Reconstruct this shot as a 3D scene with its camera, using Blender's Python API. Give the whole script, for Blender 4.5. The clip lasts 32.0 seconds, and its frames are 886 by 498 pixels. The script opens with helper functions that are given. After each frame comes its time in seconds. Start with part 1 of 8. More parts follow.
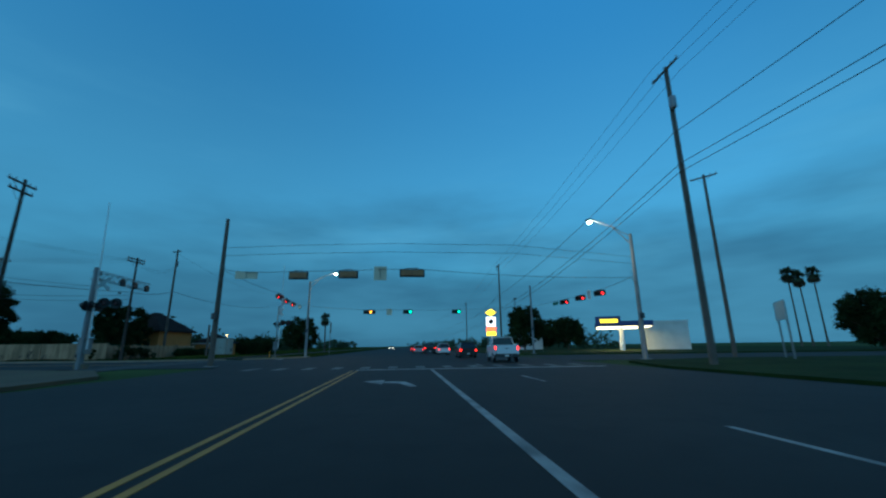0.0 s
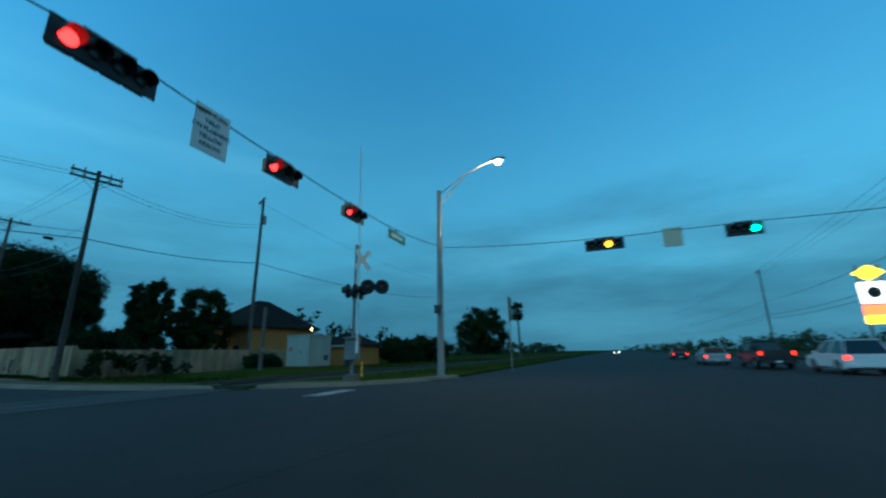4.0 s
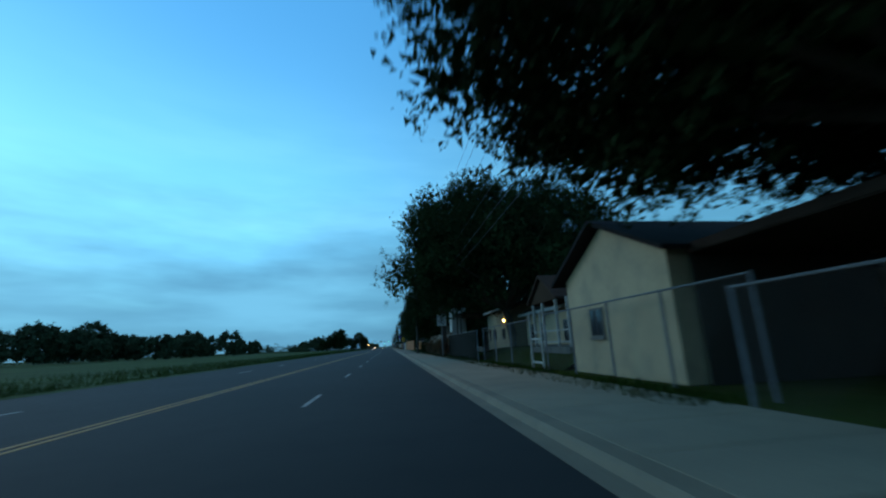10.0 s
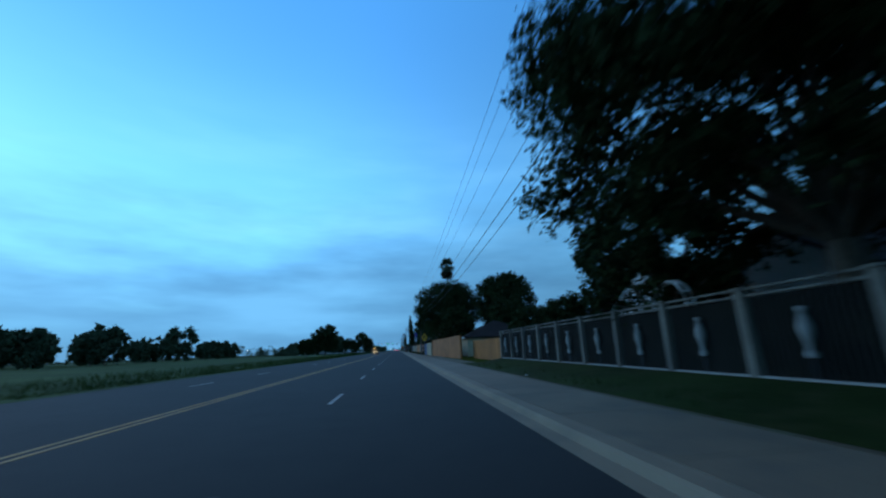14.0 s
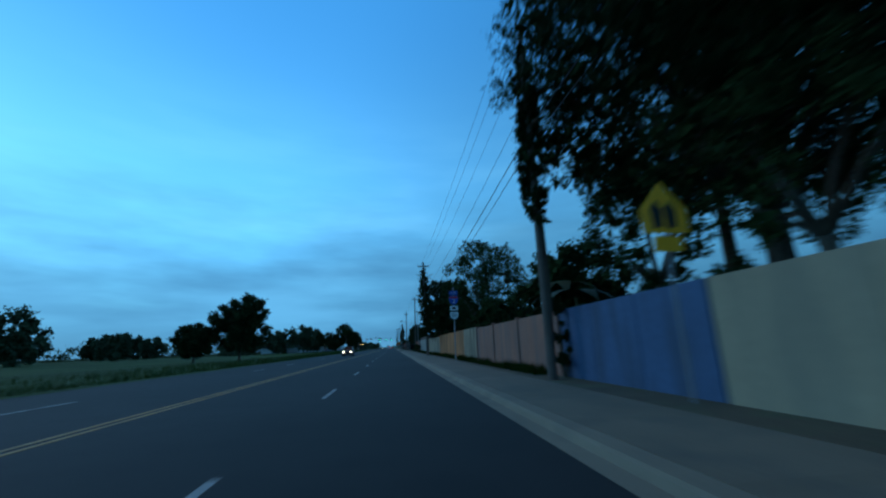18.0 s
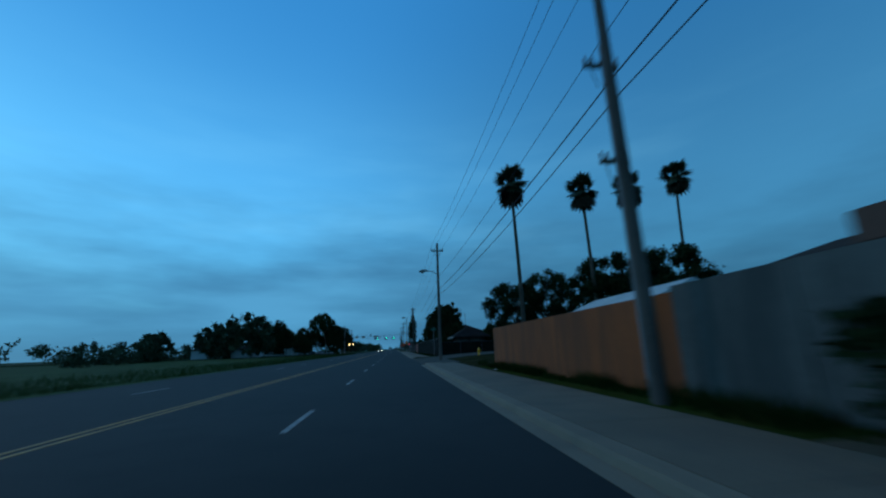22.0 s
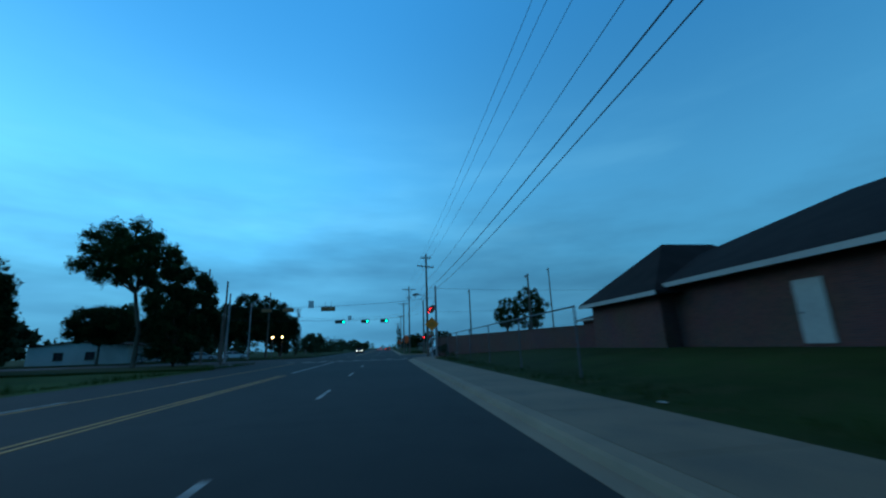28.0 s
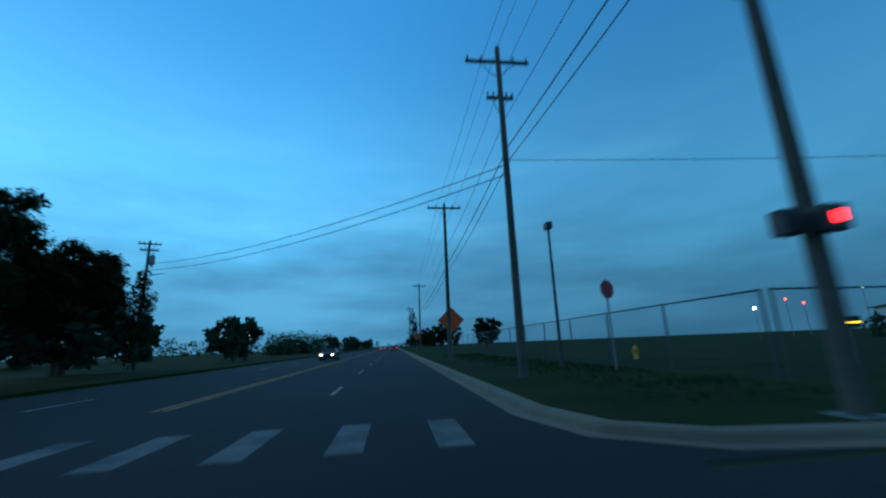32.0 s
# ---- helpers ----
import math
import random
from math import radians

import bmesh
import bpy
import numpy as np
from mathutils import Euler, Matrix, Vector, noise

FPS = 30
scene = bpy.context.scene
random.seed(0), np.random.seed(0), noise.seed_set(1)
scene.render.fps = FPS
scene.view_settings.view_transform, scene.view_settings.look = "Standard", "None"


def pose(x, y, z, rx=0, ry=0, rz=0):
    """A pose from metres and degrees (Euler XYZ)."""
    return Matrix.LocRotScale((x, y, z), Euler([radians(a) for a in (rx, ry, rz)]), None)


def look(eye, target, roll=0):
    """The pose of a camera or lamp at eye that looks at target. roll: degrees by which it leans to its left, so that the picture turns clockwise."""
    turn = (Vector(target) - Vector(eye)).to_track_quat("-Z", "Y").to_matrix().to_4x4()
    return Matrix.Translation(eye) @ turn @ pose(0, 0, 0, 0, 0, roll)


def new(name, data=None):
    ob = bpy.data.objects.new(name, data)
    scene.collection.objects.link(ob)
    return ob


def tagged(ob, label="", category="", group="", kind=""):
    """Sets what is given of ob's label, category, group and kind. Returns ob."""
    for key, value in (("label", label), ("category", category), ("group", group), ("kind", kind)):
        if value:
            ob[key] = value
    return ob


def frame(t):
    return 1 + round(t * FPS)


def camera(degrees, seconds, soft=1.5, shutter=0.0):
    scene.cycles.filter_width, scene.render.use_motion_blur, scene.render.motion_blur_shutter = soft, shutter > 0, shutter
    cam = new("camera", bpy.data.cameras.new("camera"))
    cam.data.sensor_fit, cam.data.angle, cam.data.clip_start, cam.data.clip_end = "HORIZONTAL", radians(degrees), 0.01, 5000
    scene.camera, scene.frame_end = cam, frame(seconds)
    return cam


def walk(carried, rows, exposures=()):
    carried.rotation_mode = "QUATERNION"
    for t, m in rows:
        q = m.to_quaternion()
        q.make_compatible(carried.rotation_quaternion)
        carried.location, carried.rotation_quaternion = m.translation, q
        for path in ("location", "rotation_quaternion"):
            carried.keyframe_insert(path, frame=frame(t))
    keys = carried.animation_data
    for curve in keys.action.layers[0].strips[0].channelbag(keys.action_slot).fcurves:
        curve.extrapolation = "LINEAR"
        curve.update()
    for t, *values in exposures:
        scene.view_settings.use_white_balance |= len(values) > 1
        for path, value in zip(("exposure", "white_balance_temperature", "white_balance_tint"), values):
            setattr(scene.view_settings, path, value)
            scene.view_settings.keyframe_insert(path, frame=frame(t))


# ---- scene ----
cam = camera(95.98, 32.0, soft=2.2, shutter=0.4)
PATH = [
    (0.0, pose(-43.65, -354.71, 1.362, 103.64, 0.65, -90.30)),
    (0.5, pose(-37.10, -353.96, 1.356, 103.38, 0.95, -90.50)),
    (1.0, pose(-31.25, -353.19, 1.347, 103.41, 1.15, -90.36)),
    (1.5, pose(-26.12, -352.55, 1.310, 103.38, 1.12, -90.04)),
    (2.0, pose(-21.44, -351.79, 1.347, 103.36, 1.67, -88.90)),
    (2.5, pose(-16.96, -350.75, 1.356, 103.41, 2.21, -86.03)),
    (4.5, pose(-3.25, -342.97, 1.376, 104.67, 0.68, -53.47)),
    (5.0, pose(-1.53, -338.51, 1.362, 104.58, 1.46, -46.42)),
    (5.5, pose(-0.67, -334.94, 1.348, 104.31, 2.58, -38.94)),
    (6.0, pose(-0.25, -331.69, 1.354, 104.75, 2.02, -31.42)),
    (6.5, pose(0.03, -328.64, 1.369, 104.45, 1.62, -23.95)),
    (7.0, pose(0.10, -325.21, 1.371, 103.85, 2.47, -19.24)),
    (7.5, pose(0.23, -320.84, 1.311, 103.38, 3.32, -14.62)),
    (8.0, pose(0.27, -316.00, 1.351, 103.50, 2.05, -11.26)),
    (8.5, pose(0.42, -310.60, 1.330, 103.43, 2.71, -8.78)),
    (9.0, pose(0.23, -304.17, 1.342, 103.48, 2.55, -7.95)),
    (9.5, pose(0.15, -297.45, 1.344, 103.49, 2.68, -7.55)),
    (10.0, pose(0.15, -290.47, 1.342, 103.43, 2.35, -7.51)),
    (10.5, pose(0.11, -283.12, 1.342, 103.40, 2.04, -7.50)),
    (11.0, pose(0.09, -275.33, 1.344, 103.43, 2.00, -7.20)),
    (11.5, pose(0.06, -267.13, 1.343, 103.50, 2.10, -6.73)),
    (12.0, pose(-0.05, -258.58, 1.342, 103.61, 2.14, -6.29)),
    (12.5, pose(-0.08, -249.99, 1.344, 103.75, 2.00, -6.04)),
    (13.0, pose(-0.11, -241.27, 1.350, 103.86, 1.87, -5.89)),
    (13.5, pose(-0.12, -232.46, 1.357, 103.92, 1.91, -5.97)),
    (14.0, pose(-0.10, -223.58, 1.357, 103.95, 2.05, -6.33)),
    (14.5, pose(-0.05, -214.63, 1.351, 103.98, 2.09, -6.65)),
    (16.5, pose(0.07, -176.64, 1.348, 103.93, 2.07, -7.14)),
    (17.0, pose(0.04, -166.63, 1.348, 103.80, 2.10, -7.13)),
    (17.5, pose(-0.01, -156.55, 1.343, 103.67, 2.13, -7.08)),
    (18.0, pose(-0.01, -146.47, 1.337, 103.54, 2.07, -7.08)),
    (18.5, pose(0.00, -136.25, 1.332, 103.43, 1.91, -7.11)),
    (19.0, pose(0.04, -125.85, 1.331, 103.52, 1.85, -7.16)),
    (19.5, pose(0.04, -115.46, 1.340, 103.76, 1.93, -7.10)),
    (20.0, pose(0.02, -105.15, 1.349, 103.84, 1.96, -6.94)),
    (20.5, pose(0.01, -94.90, 1.347, 103.83, 1.85, -6.78)),
    (21.0, pose(0.04, -84.72, 1.342, 103.89, 1.74, -6.77)),
    (21.5, pose(0.04, -74.54, 1.346, 103.89, 1.82, -6.75)),
    (22.0, pose(0.00, -64.46, 1.348, 103.80, 2.03, -6.71)),
    (22.5, pose(-0.02, -54.64, 1.345, 103.72, 2.26, -6.80)),
    (23.0, pose(-0.01, -45.08, 1.345, 103.69, 2.34, -6.93)),
    (23.5, pose(0.02, -35.57, 1.345, 103.70, 2.21, -6.93)),
    (24.0, pose(-0.00, -26.07, 1.346, 103.70, 2.05, -6.85)),
    (24.5, pose(-0.03, -16.60, 1.352, 103.69, 1.88, -6.82)),
    (25.0, pose(-0.04, -7.17, 1.355, 103.63, 1.78, -6.67)),
    (25.5, pose(-0.03, 2.24, 1.348, 103.58, 1.80, -6.45)),
    (27.5, pose(0.01, 38.73, 1.345, 103.62, 1.79, -7.49)),
    (28.0, pose(0.03, 47.52, 1.348, 103.63, 1.82, -7.66)),
    (28.5, pose(0.04, 56.20, 1.350, 103.64, 1.97, -7.60)),
    (29.0, pose(0.07, 64.81, 1.351, 103.67, 2.15, -7.42)),
    (29.5, pose(0.07, 73.38, 1.349, 103.70, 2.19, -7.20)),
    (30.0, pose(0.07, 81.91, 1.350, 103.78, 2.07, -6.94)),
    (30.5, pose(0.05, 90.34, 1.357, 103.82, 1.94, -6.76)),
    (31.0, pose(-0.02, 98.68, 1.352, 103.77, 1.77, -6.72)),
    (31.5, pose(-0.09, 106.88, 1.336, 103.63, 1.79, -6.73)),
    (32.0, pose(-0.08, 114.85, 1.337, 103.42, 2.20, -6.80)),
]
walk(cam, PATH, exposures=[(0.0, 0.65, 6300, 1), (2.0, 0.97, 6300, -2), (5.0, 1.0, 6700, -8), (6.0, 0.98, 6450, 2), (7.0, 0.92, 6550, 10), (9.0, 0.82, 6900, 12), (10.0, 1.18, 7450, 12), (11.0, 1.05, 7050, 13), (12.0, 1.15, 6950, 15), (13.0, 0.92, 6850, 16), (14.0, 1.2, 6650, 24), (17.0, 0.66, 5850, 18), (18.0, 0.96, 6350, 14), (19.0, 0.77, 6150, 17), (20.0, 0.87, 5950, 15), (22.0, 0.47, 6250, 11), (23.0, 0.57, 6000, 11), (25.0, 0.8, 6300, 8), (28.0, 0.87, 6300, 7), (29.0, 0.55, 6650, 9), (31.0, 0.67, 6300, 9), (32.0, 0.78, 6300, 8)])

# ---- world, sun ----
world = bpy.data.worlds.new("dusk_sky")
scene.world = world
world.use_nodes = True
wn, wl = world.node_tree.nodes, world.node_tree.links
wn.clear()
SUN_EL, SUN_AZ = radians(13.0), radians(-62.0)   # low in the west, ahead to the left


def wnode(kind, **kw):
    n = wn.new(kind)
    for k, v in kw.items():
        if k == "blend":
            n.blend_type = v
        elif k == "op":
            n.operation = v
    return n


sky = wnode("ShaderNodeTexSky")
sky.sky_type, sky.sun_disc = "NISHITA", False
sky.sun_elevation, sky.sun_rotation = SUN_EL, SUN_AZ
sky.air_density, sky.dust_density, sky.ozone_density = 1.2, 0.4, 4.0
tint = wnode("ShaderNodeMix", blend="MULTIPLY")
tint.data_type = "RGBA"
tint.inputs[0].default_value = 1.0
tint.inputs[7].default_value = (0.36, 0.97, 1.16, 1)
wl.new(sky.outputs[0], tint.inputs[6])
geo = wnode("ShaderNodeTexCoord")
updown = wnode("ShaderNodeSeparateXYZ")
wl.new(geo.outputs["Generated"], updown.inputs[0])


def sky_noise(stretch, scale, detail):
    mp = wnode("ShaderNodeMapping")
    mp.inputs[3].default_value = (1.0, 1.0, stretch)
    wl.new(geo.outputs["Generated"], mp.inputs[0])
    t = wnode("ShaderNodeTexNoise")
    t.inputs["Scale"].default_value, t.inputs["Detail"].default_value, t.inputs["Roughness"].default_value = scale, detail, 0.55
    wl.new(mp.outputs[0], t.inputs["Vector"])
    return t.outputs["Fac"]


def sky_range(value, a, b, c, d):
    r = wnode("ShaderNodeMapRange")
    r.interpolation_type = "SMOOTHSTEP"
    for k, v in zip((1, 2, 3, 4), (a, b, c, d)):
        r.inputs[k].default_value = v
    wl.new(value, r.inputs[0])
    return r.outputs[0]


def sky_mix(fac, a, b, mode="MIX"):
    m = wnode("ShaderNodeMix", blend=mode)
    m.data_type = "RGBA"
    for k, v in ((0, fac), (6, a), (7, b)):
        if isinstance(v, (tuple, float)):
            m.inputs[k].default_value = v
        else:
            wl.new(v, m.inputs[k])
    return m.outputs[2]


# a bank of slate-blue evening cloud low down, thin streaks above it, a dim zenith
bank_noise, streaks = sky_noise(3.6, 2.2, 4.5), sky_noise(5.0, 1.9, 4.0)
lift = wnode("ShaderNodeMath", op="MULTIPLY_ADD")
lift.inputs[1].default_value = -0.42
wl.new(bank_noise, lift.inputs[0])
wl.new(updown.outputs[2], lift.inputs[2])
bank = sky_range(lift.outputs[0], 0.20, -0.14, 0.0, 0.93)
slate = sky_mix(sky_range(streaks, 0.34, 0.72, 0.0, 1.0), (0.22, 0.87, 1.62, 1), (0.40, 1.5, 2.55, 1))
veil = wnode("ShaderNodeMath", op="MULTIPLY")
wl.new(sky_range(streaks, 0.45, 0.75, 0.0, 0.45), veil.inputs[0])
wl.new(sky_range(updown.outputs[2], 0.6, 0.2, 0.0, 1.0), veil.inputs[1])
height_blue = sky_mix(sky_range(updown.outputs[2], 0.22, 0.74, 0.0, 1.0), (0.54, 2.2, 3.8, 1), (0.17, 1.16, 2.75, 1))
even = sky_mix(0.68, tint.outputs[2], height_blue)
body = sky_mix(veil.outputs[0], even, (0.9, 2.9, 4.6, 1))
body = sky_mix(bank, body, slate)
# zenith above the view dimmed to cut the light on the ground
dim = sky_range(updown.outputs[2], 0.74, 0.95, 1.0, 0.12)
toward = wnode("ShaderNodeVectorMath", op="DOT_PRODUCT")
toward.inputs[1].default_value = (-0.34, 0.94, 0.0)
wl.new(geo.outputs["Generated"], toward.inputs[0])
dusk = sky_range(toward.outputs["Value"], -1.0, -0.1, 0.62, 1.0)   # the far side of the sky is already night-blue
both = wnode("ShaderNodeMath", op="MULTIPLY")
wl.new(dim, both.inputs[0])
wl.new(dusk, both.inputs[1])
north_east = wnode("ShaderNodeVectorMath", op="DOT_PRODUCT")
north_east.inputs[1].default_value = (0.85, 0.53, 0.0)
wl.new(geo.outputs["Generated"], north_east.inputs[0])
deep = wnode("ShaderNodeMath", op="MULTIPLY")   # the deepest blue stands to the north-east
wl.new(both.outputs[0], deep.inputs[0])
wl.new(sky_range(north_east.outputs["Value"], 0.25, 1.0, 1.06, 0.6), deep.inputs[1])
dim = deep.outputs[0]
dimmed = wnode("ShaderNodeVectorMath", op="SCALE")
wl.new(body, dimmed.inputs[0])
wl.new(dim, dimmed.inputs["Scale"])
back = wnode("ShaderNodeBackground")
back.inputs[1].default_value = 0.15
overhead = sky_range(updown.outputs[2], 0.76, 0.95, 0.0, 1.0)
final = sky_mix(overhead, dimmed.outputs[0], (0.67, 0.545, 0.43, 1))   # warm patch added overhead, out of view, to take the blue off the ground light
wl.new(final, back.inputs[0])
wout = wnode("ShaderNodeOutputWorld")
wl.new(back.outputs[0], wout.inputs[0])

sun = new("sun", bpy.data.lights.new("sun", "SUN"))
sun.data.energy, sun.data.angle, sun.data.color = 0.12, radians(25), (0.75, 0.88, 1.0)
sun.matrix_world = look((0, 0, 50), (0 + 46, 0 - 30, 30))

# ---- materials ----


def material(name, rgb, rough=0.8, vary=0.25, fine=6.0, coarse=0.5, bump=0.0, metal=0.0, stain=None, stain_amount=0.0, glow=0.0, random_tint=0.0, streak=False, gloss=0.5):
    """A surface with two scales of tone, an optional stain and relief."""
    m = bpy.data.materials.new(name)
    m.use_nodes = True
    n, l = m.node_tree.nodes, m.node_tree.links
    b = n["Principled BSDF"]
    b.inputs["Roughness"].default_value, b.inputs["Metallic"].default_value = rough, metal
    b.inputs["Specular IOR Level"].default_value = gloss
    tc = n.new("ShaderNodeNewGeometry")
    f1, f2 = n.new("ShaderNodeTexNoise"), n.new("ShaderNodeTexNoise")
    for f, s in ((f1, fine), (f2, coarse)):
        f.inputs["Scale"].default_value, f.inputs["Detail"].default_value = s, 5.0
        l.new(tc.outputs["Position"], f.inputs["Vector"])
    add = n.new("ShaderNodeMath")
    add.operation = "MULTIPLY_ADD"
    add.inputs[1].default_value = 0.55
    l.new(f1.outputs["Fac"], add.inputs[0])
    l.new(f2.outputs["Fac"], add.inputs[2])
    r = n.new("ShaderNodeMapRange")
    r.inputs[1].default_value, r.inputs[2].default_value = 0.5, 1.05
    r.inputs[3].default_value, r.inputs[4].default_value = 1 - vary, 1 + vary
    l.new(add.outputs[0], r.inputs[0])
    mul = n.new("ShaderNodeVectorMath")
    mul.operation = "SCALE"
    mul.inputs[0].default_value = rgb[:3]
    scale_out = r.outputs[0]
    if random_tint:
        oi = n.new("ShaderNodeObjectInfo")
        rr = n.new("ShaderNodeMapRange")
        rr.inputs[3].default_value, rr.inputs[4].default_value = 1 - random_tint, 1 + random_tint
        l.new(oi.outputs["Random"], rr.inputs[0])
        mm = n.new("ShaderNodeMath")
        mm.operation = "MULTIPLY"
        l.new(rr.outputs[0], mm.inputs[0])
        l.new(r.outputs[0], mm.inputs[1])
        scale_out = mm.outputs[0]
    l.new(scale_out, mul.inputs["Scale"])
    col = mul.outputs[0]
    if stain:
        f3 = n.new("ShaderNodeTexNoise")
        f3.inputs["Scale"].default_value, f3.inputs["Detail"].default_value = 1.1, 7.0
        if streak:
            mp = n.new("ShaderNodeMapping")
            mp.inputs[3].default_value = (1.6, 1.6, 0.22)
            l.new(tc.outputs["Position"], mp.inputs[0])
            l.new(mp.outputs[0], f3.inputs["Vector"])
        else:
            l.new(tc.outputs["Position"], f3.inputs["Vector"])
        r3 = n.new("ShaderNodeMapRange")
        r3.inputs[1].default_value, r3.inputs[2].default_value = (0.42, 0.62) if streak else (0.48, 0.72)
        r3.inputs[3].default_value, r3.inputs[4].default_value = 0.0, stain_amount
        l.new(f3.outputs["Fac"], r3.inputs[0])
        mx = n.new("ShaderNodeMix")
        mx.data_type = "RGBA"
        mx.inputs[7].default_value = (*stain, 1)
        l.new(r3.outputs[0], mx.inputs[0])
        l.new(col, mx.inputs[6])
        col = mx.outputs[2]
    l.new(col, b.inputs["Base Color"])
    if bump:
        bp = n.new("ShaderNodeBump")
        bp.inputs["Strength"].default_value, bp.inputs["Distance"].default_value = bump, 0.02
        l.new(f1.outputs["Fac"], bp.inputs["Height"])
        l.new(bp.outputs[0], b.inputs["Normal"])
    if glow:
        b.inputs["Emission Color"].default_value, b.inputs["Emission Strength"].default_value = (*rgb[:3], 1), glow
    return m


ASPHALT = material("asphalt", (0.020, 0.019, 0.018), 0.9, 0.35, 30, 0.12, 0.25, stain=(0.012, 0.012, 0.012), stain_amount=0.7, gloss=0.35)
CONCRETE = material("concrete", (0.175, 0.128, 0.084), 0.9, 0.2, 14, 0.4, 0.15, stain=(0.10, 0.085, 0.065), stain_amount=0.6)
GRASS = material("grass_ground", (0.025, 0.040, 0.010), 0.95, 0.45, 9, 0.25, 0.6, stain=(0.045, 0.046, 0.018), stain_amount=0.7, gloss=0.05)
FIELD_GRASS = material("open_field_grass", (0.046, 0.078, 0.022), 0.95, 0.4, 5, 0.08, 0.6, stain=(0.06, 0.07, 0.026), stain_amount=0.7, gloss=0.05)
DRY_GRASS = material("mown_grass_ground", (0.038, 0.054, 0.012), 0.95, 0.45, 9, 0.3, 0.6, stain=(0.065, 0.06, 0.016), stain_amount=0.7, gloss=0.0)
SANDY = material("worn_sandy_soil", (0.14, 0.102, 0.064), 0.95, 0.3, 10, 0.5, 0.4, stain=(0.07, 0.075, 0.025), stain_amount=0.7, gloss=0.12)
DIRT = material("dry_dirt", (0.095, 0.063, 0.033), 0.95, 0.35, 8, 0.4, 0.5, stain=(0.08, 0.1, 0.04), stain_amount=0.6)
KERB_STONE = material("kerb_concrete", (0.225, 0.17, 0.115), 0.9, 0.2, 14, 0.4, 0.15, stain=(0.13, 0.105, 0.08), stain_amount=0.55)
PALE_CONCRETE = material("paler_concrete", (0.285, 0.22, 0.15), 0.9, 0.16, 14, 0.4, 0.15, stain=(0.2, 0.16, 0.115), stain_amount=0.5)
WHITE_LINE = material("worn_white_paint", (0.33, 0.31, 0.285), 0.8, 0.3, 18, 2.0, stain=(0.05, 0.05, 0.05), stain_amount=0.8)
FADED_LINE = material("faded_white_paint", (0.15, 0.145, 0.135), 0.85, 0.35, 18, 2.0, stain=(0.03, 0.03, 0.03), stain_amount=0.9)
YELLOW_LINE = material("worn_yellow_paint", (0.46, 0.2, 0.03), 0.7, 0.25, 18, 2.0, stain=(0.12, 0.09, 0.04), stain_amount=0.5)
BROWN_POLE = material("brown_pole_wood", (0.045, 0.032, 0.024), 0.9, 0.35, 20, 1.2, 0.4)
WOOD_POLE = material("weathered_pole_wood", (0.09, 0.067, 0.051), 0.9, 0.35, 20, 1.2, 0.4)
DARK_POLE = material("creosote_pole_wood", (0.042, 0.029, 0.022), 0.9, 0.35, 20, 1.2, 0.4)
GALV = material("galvanised_steel", (0.19, 0.19, 0.185), 0.62, 0.2, 20, 1.0, metal=0.35)
DARK_METAL = material("dark_metal", (0.03, 0.03, 0.032), 0.5, 0.2, 20, 1.0)
SIGNAL_YELLOW = material("signal_housing_tan", (0.32, 0.14, 0.05), 0.55, 0.2, 12, 1.0)
BLACK = material("black_plate", (0.015, 0.015, 0.016), 0.6, 0.2, 12, 1.0)
WIRE = material("cable_sheath", (0.02, 0.02, 0.022), 0.7, 0.1)
INSUL = material("insulator_grey", (0.25, 0.25, 0.27), 0.4, 0.1)
BARK = material("bark", (0.09, 0.065, 0.045), 0.95, 0.4, 12, 1.5, 0.6)
LEAF = material("dark_leaves", (0.02, 0.034, 0.010), 0.9, 0.45, 3.0, 0.35, gloss=0.12)
LEAF_OLIVE = material("olive_leaves", (0.028, 0.05, 0.014), 0.9, 0.45, 3.0, 0.35, gloss=0.12)
# leaf colour lightened to stand in for haze over the distance
LEAF_HAZE = material("haze_lightened_leaves", (0.048, 0.07, 0.036), 0.9, 0.45, 1.0, 0.2, gloss=0.12)
LEAF_PALM = material("palm_leaves", (0.035, 0.052, 0.02), 0.7, 0.4, 3.0, 0.4)
DRY_BRUSH = material("dry_brown_brush", (0.13, 0.075, 0.042), 0.95, 0.4, 4.0, 0.5, gloss=0.05)
DEAD_LEAF = material("dead_palm_leaves", (0.055, 0.04, 0.024), 0.95, 0.4, 4.0, 0.5, gloss=0.08)
WHITE_PAINT = material("white_paint", (0.72, 0.72, 0.7), 0.6, 0.12, 8, 0.6, stain=(0.45, 0.43, 0.4), stain_amount=0.35)

# ---- geometry helpers ----


def mesh_of(name, bm, mats):
    me = bpy.data.meshes.new(name)
    bm.to_mesh(me)
    bm.free()
    for m in mats if isinstance(mats, (list, tuple)) else [mats]:
        me.materials.append(m)
    return me


def thing(name, label, category, at=(0, 0, 0), turn=0.0, group="", kind=""):
    e = new(name)
    e.empty_display_size = 0.3
    e.matrix_basis = pose(*at, 0, 0, turn)
    return tagged(e, label, category, group, kind)


def part(name, bm, mat, parent, label=""):
    ob = new(name, mesh_of(name, bm, mat))
    if parent is not None:
        ob.parent = parent
    if label:
        ob["label"] = label
    return ob


def solo(name, bm, mat, label, category, group="", kind=""):
    return tagged(new(name, mesh_of(name, bm, mat)), label, category, group, kind)


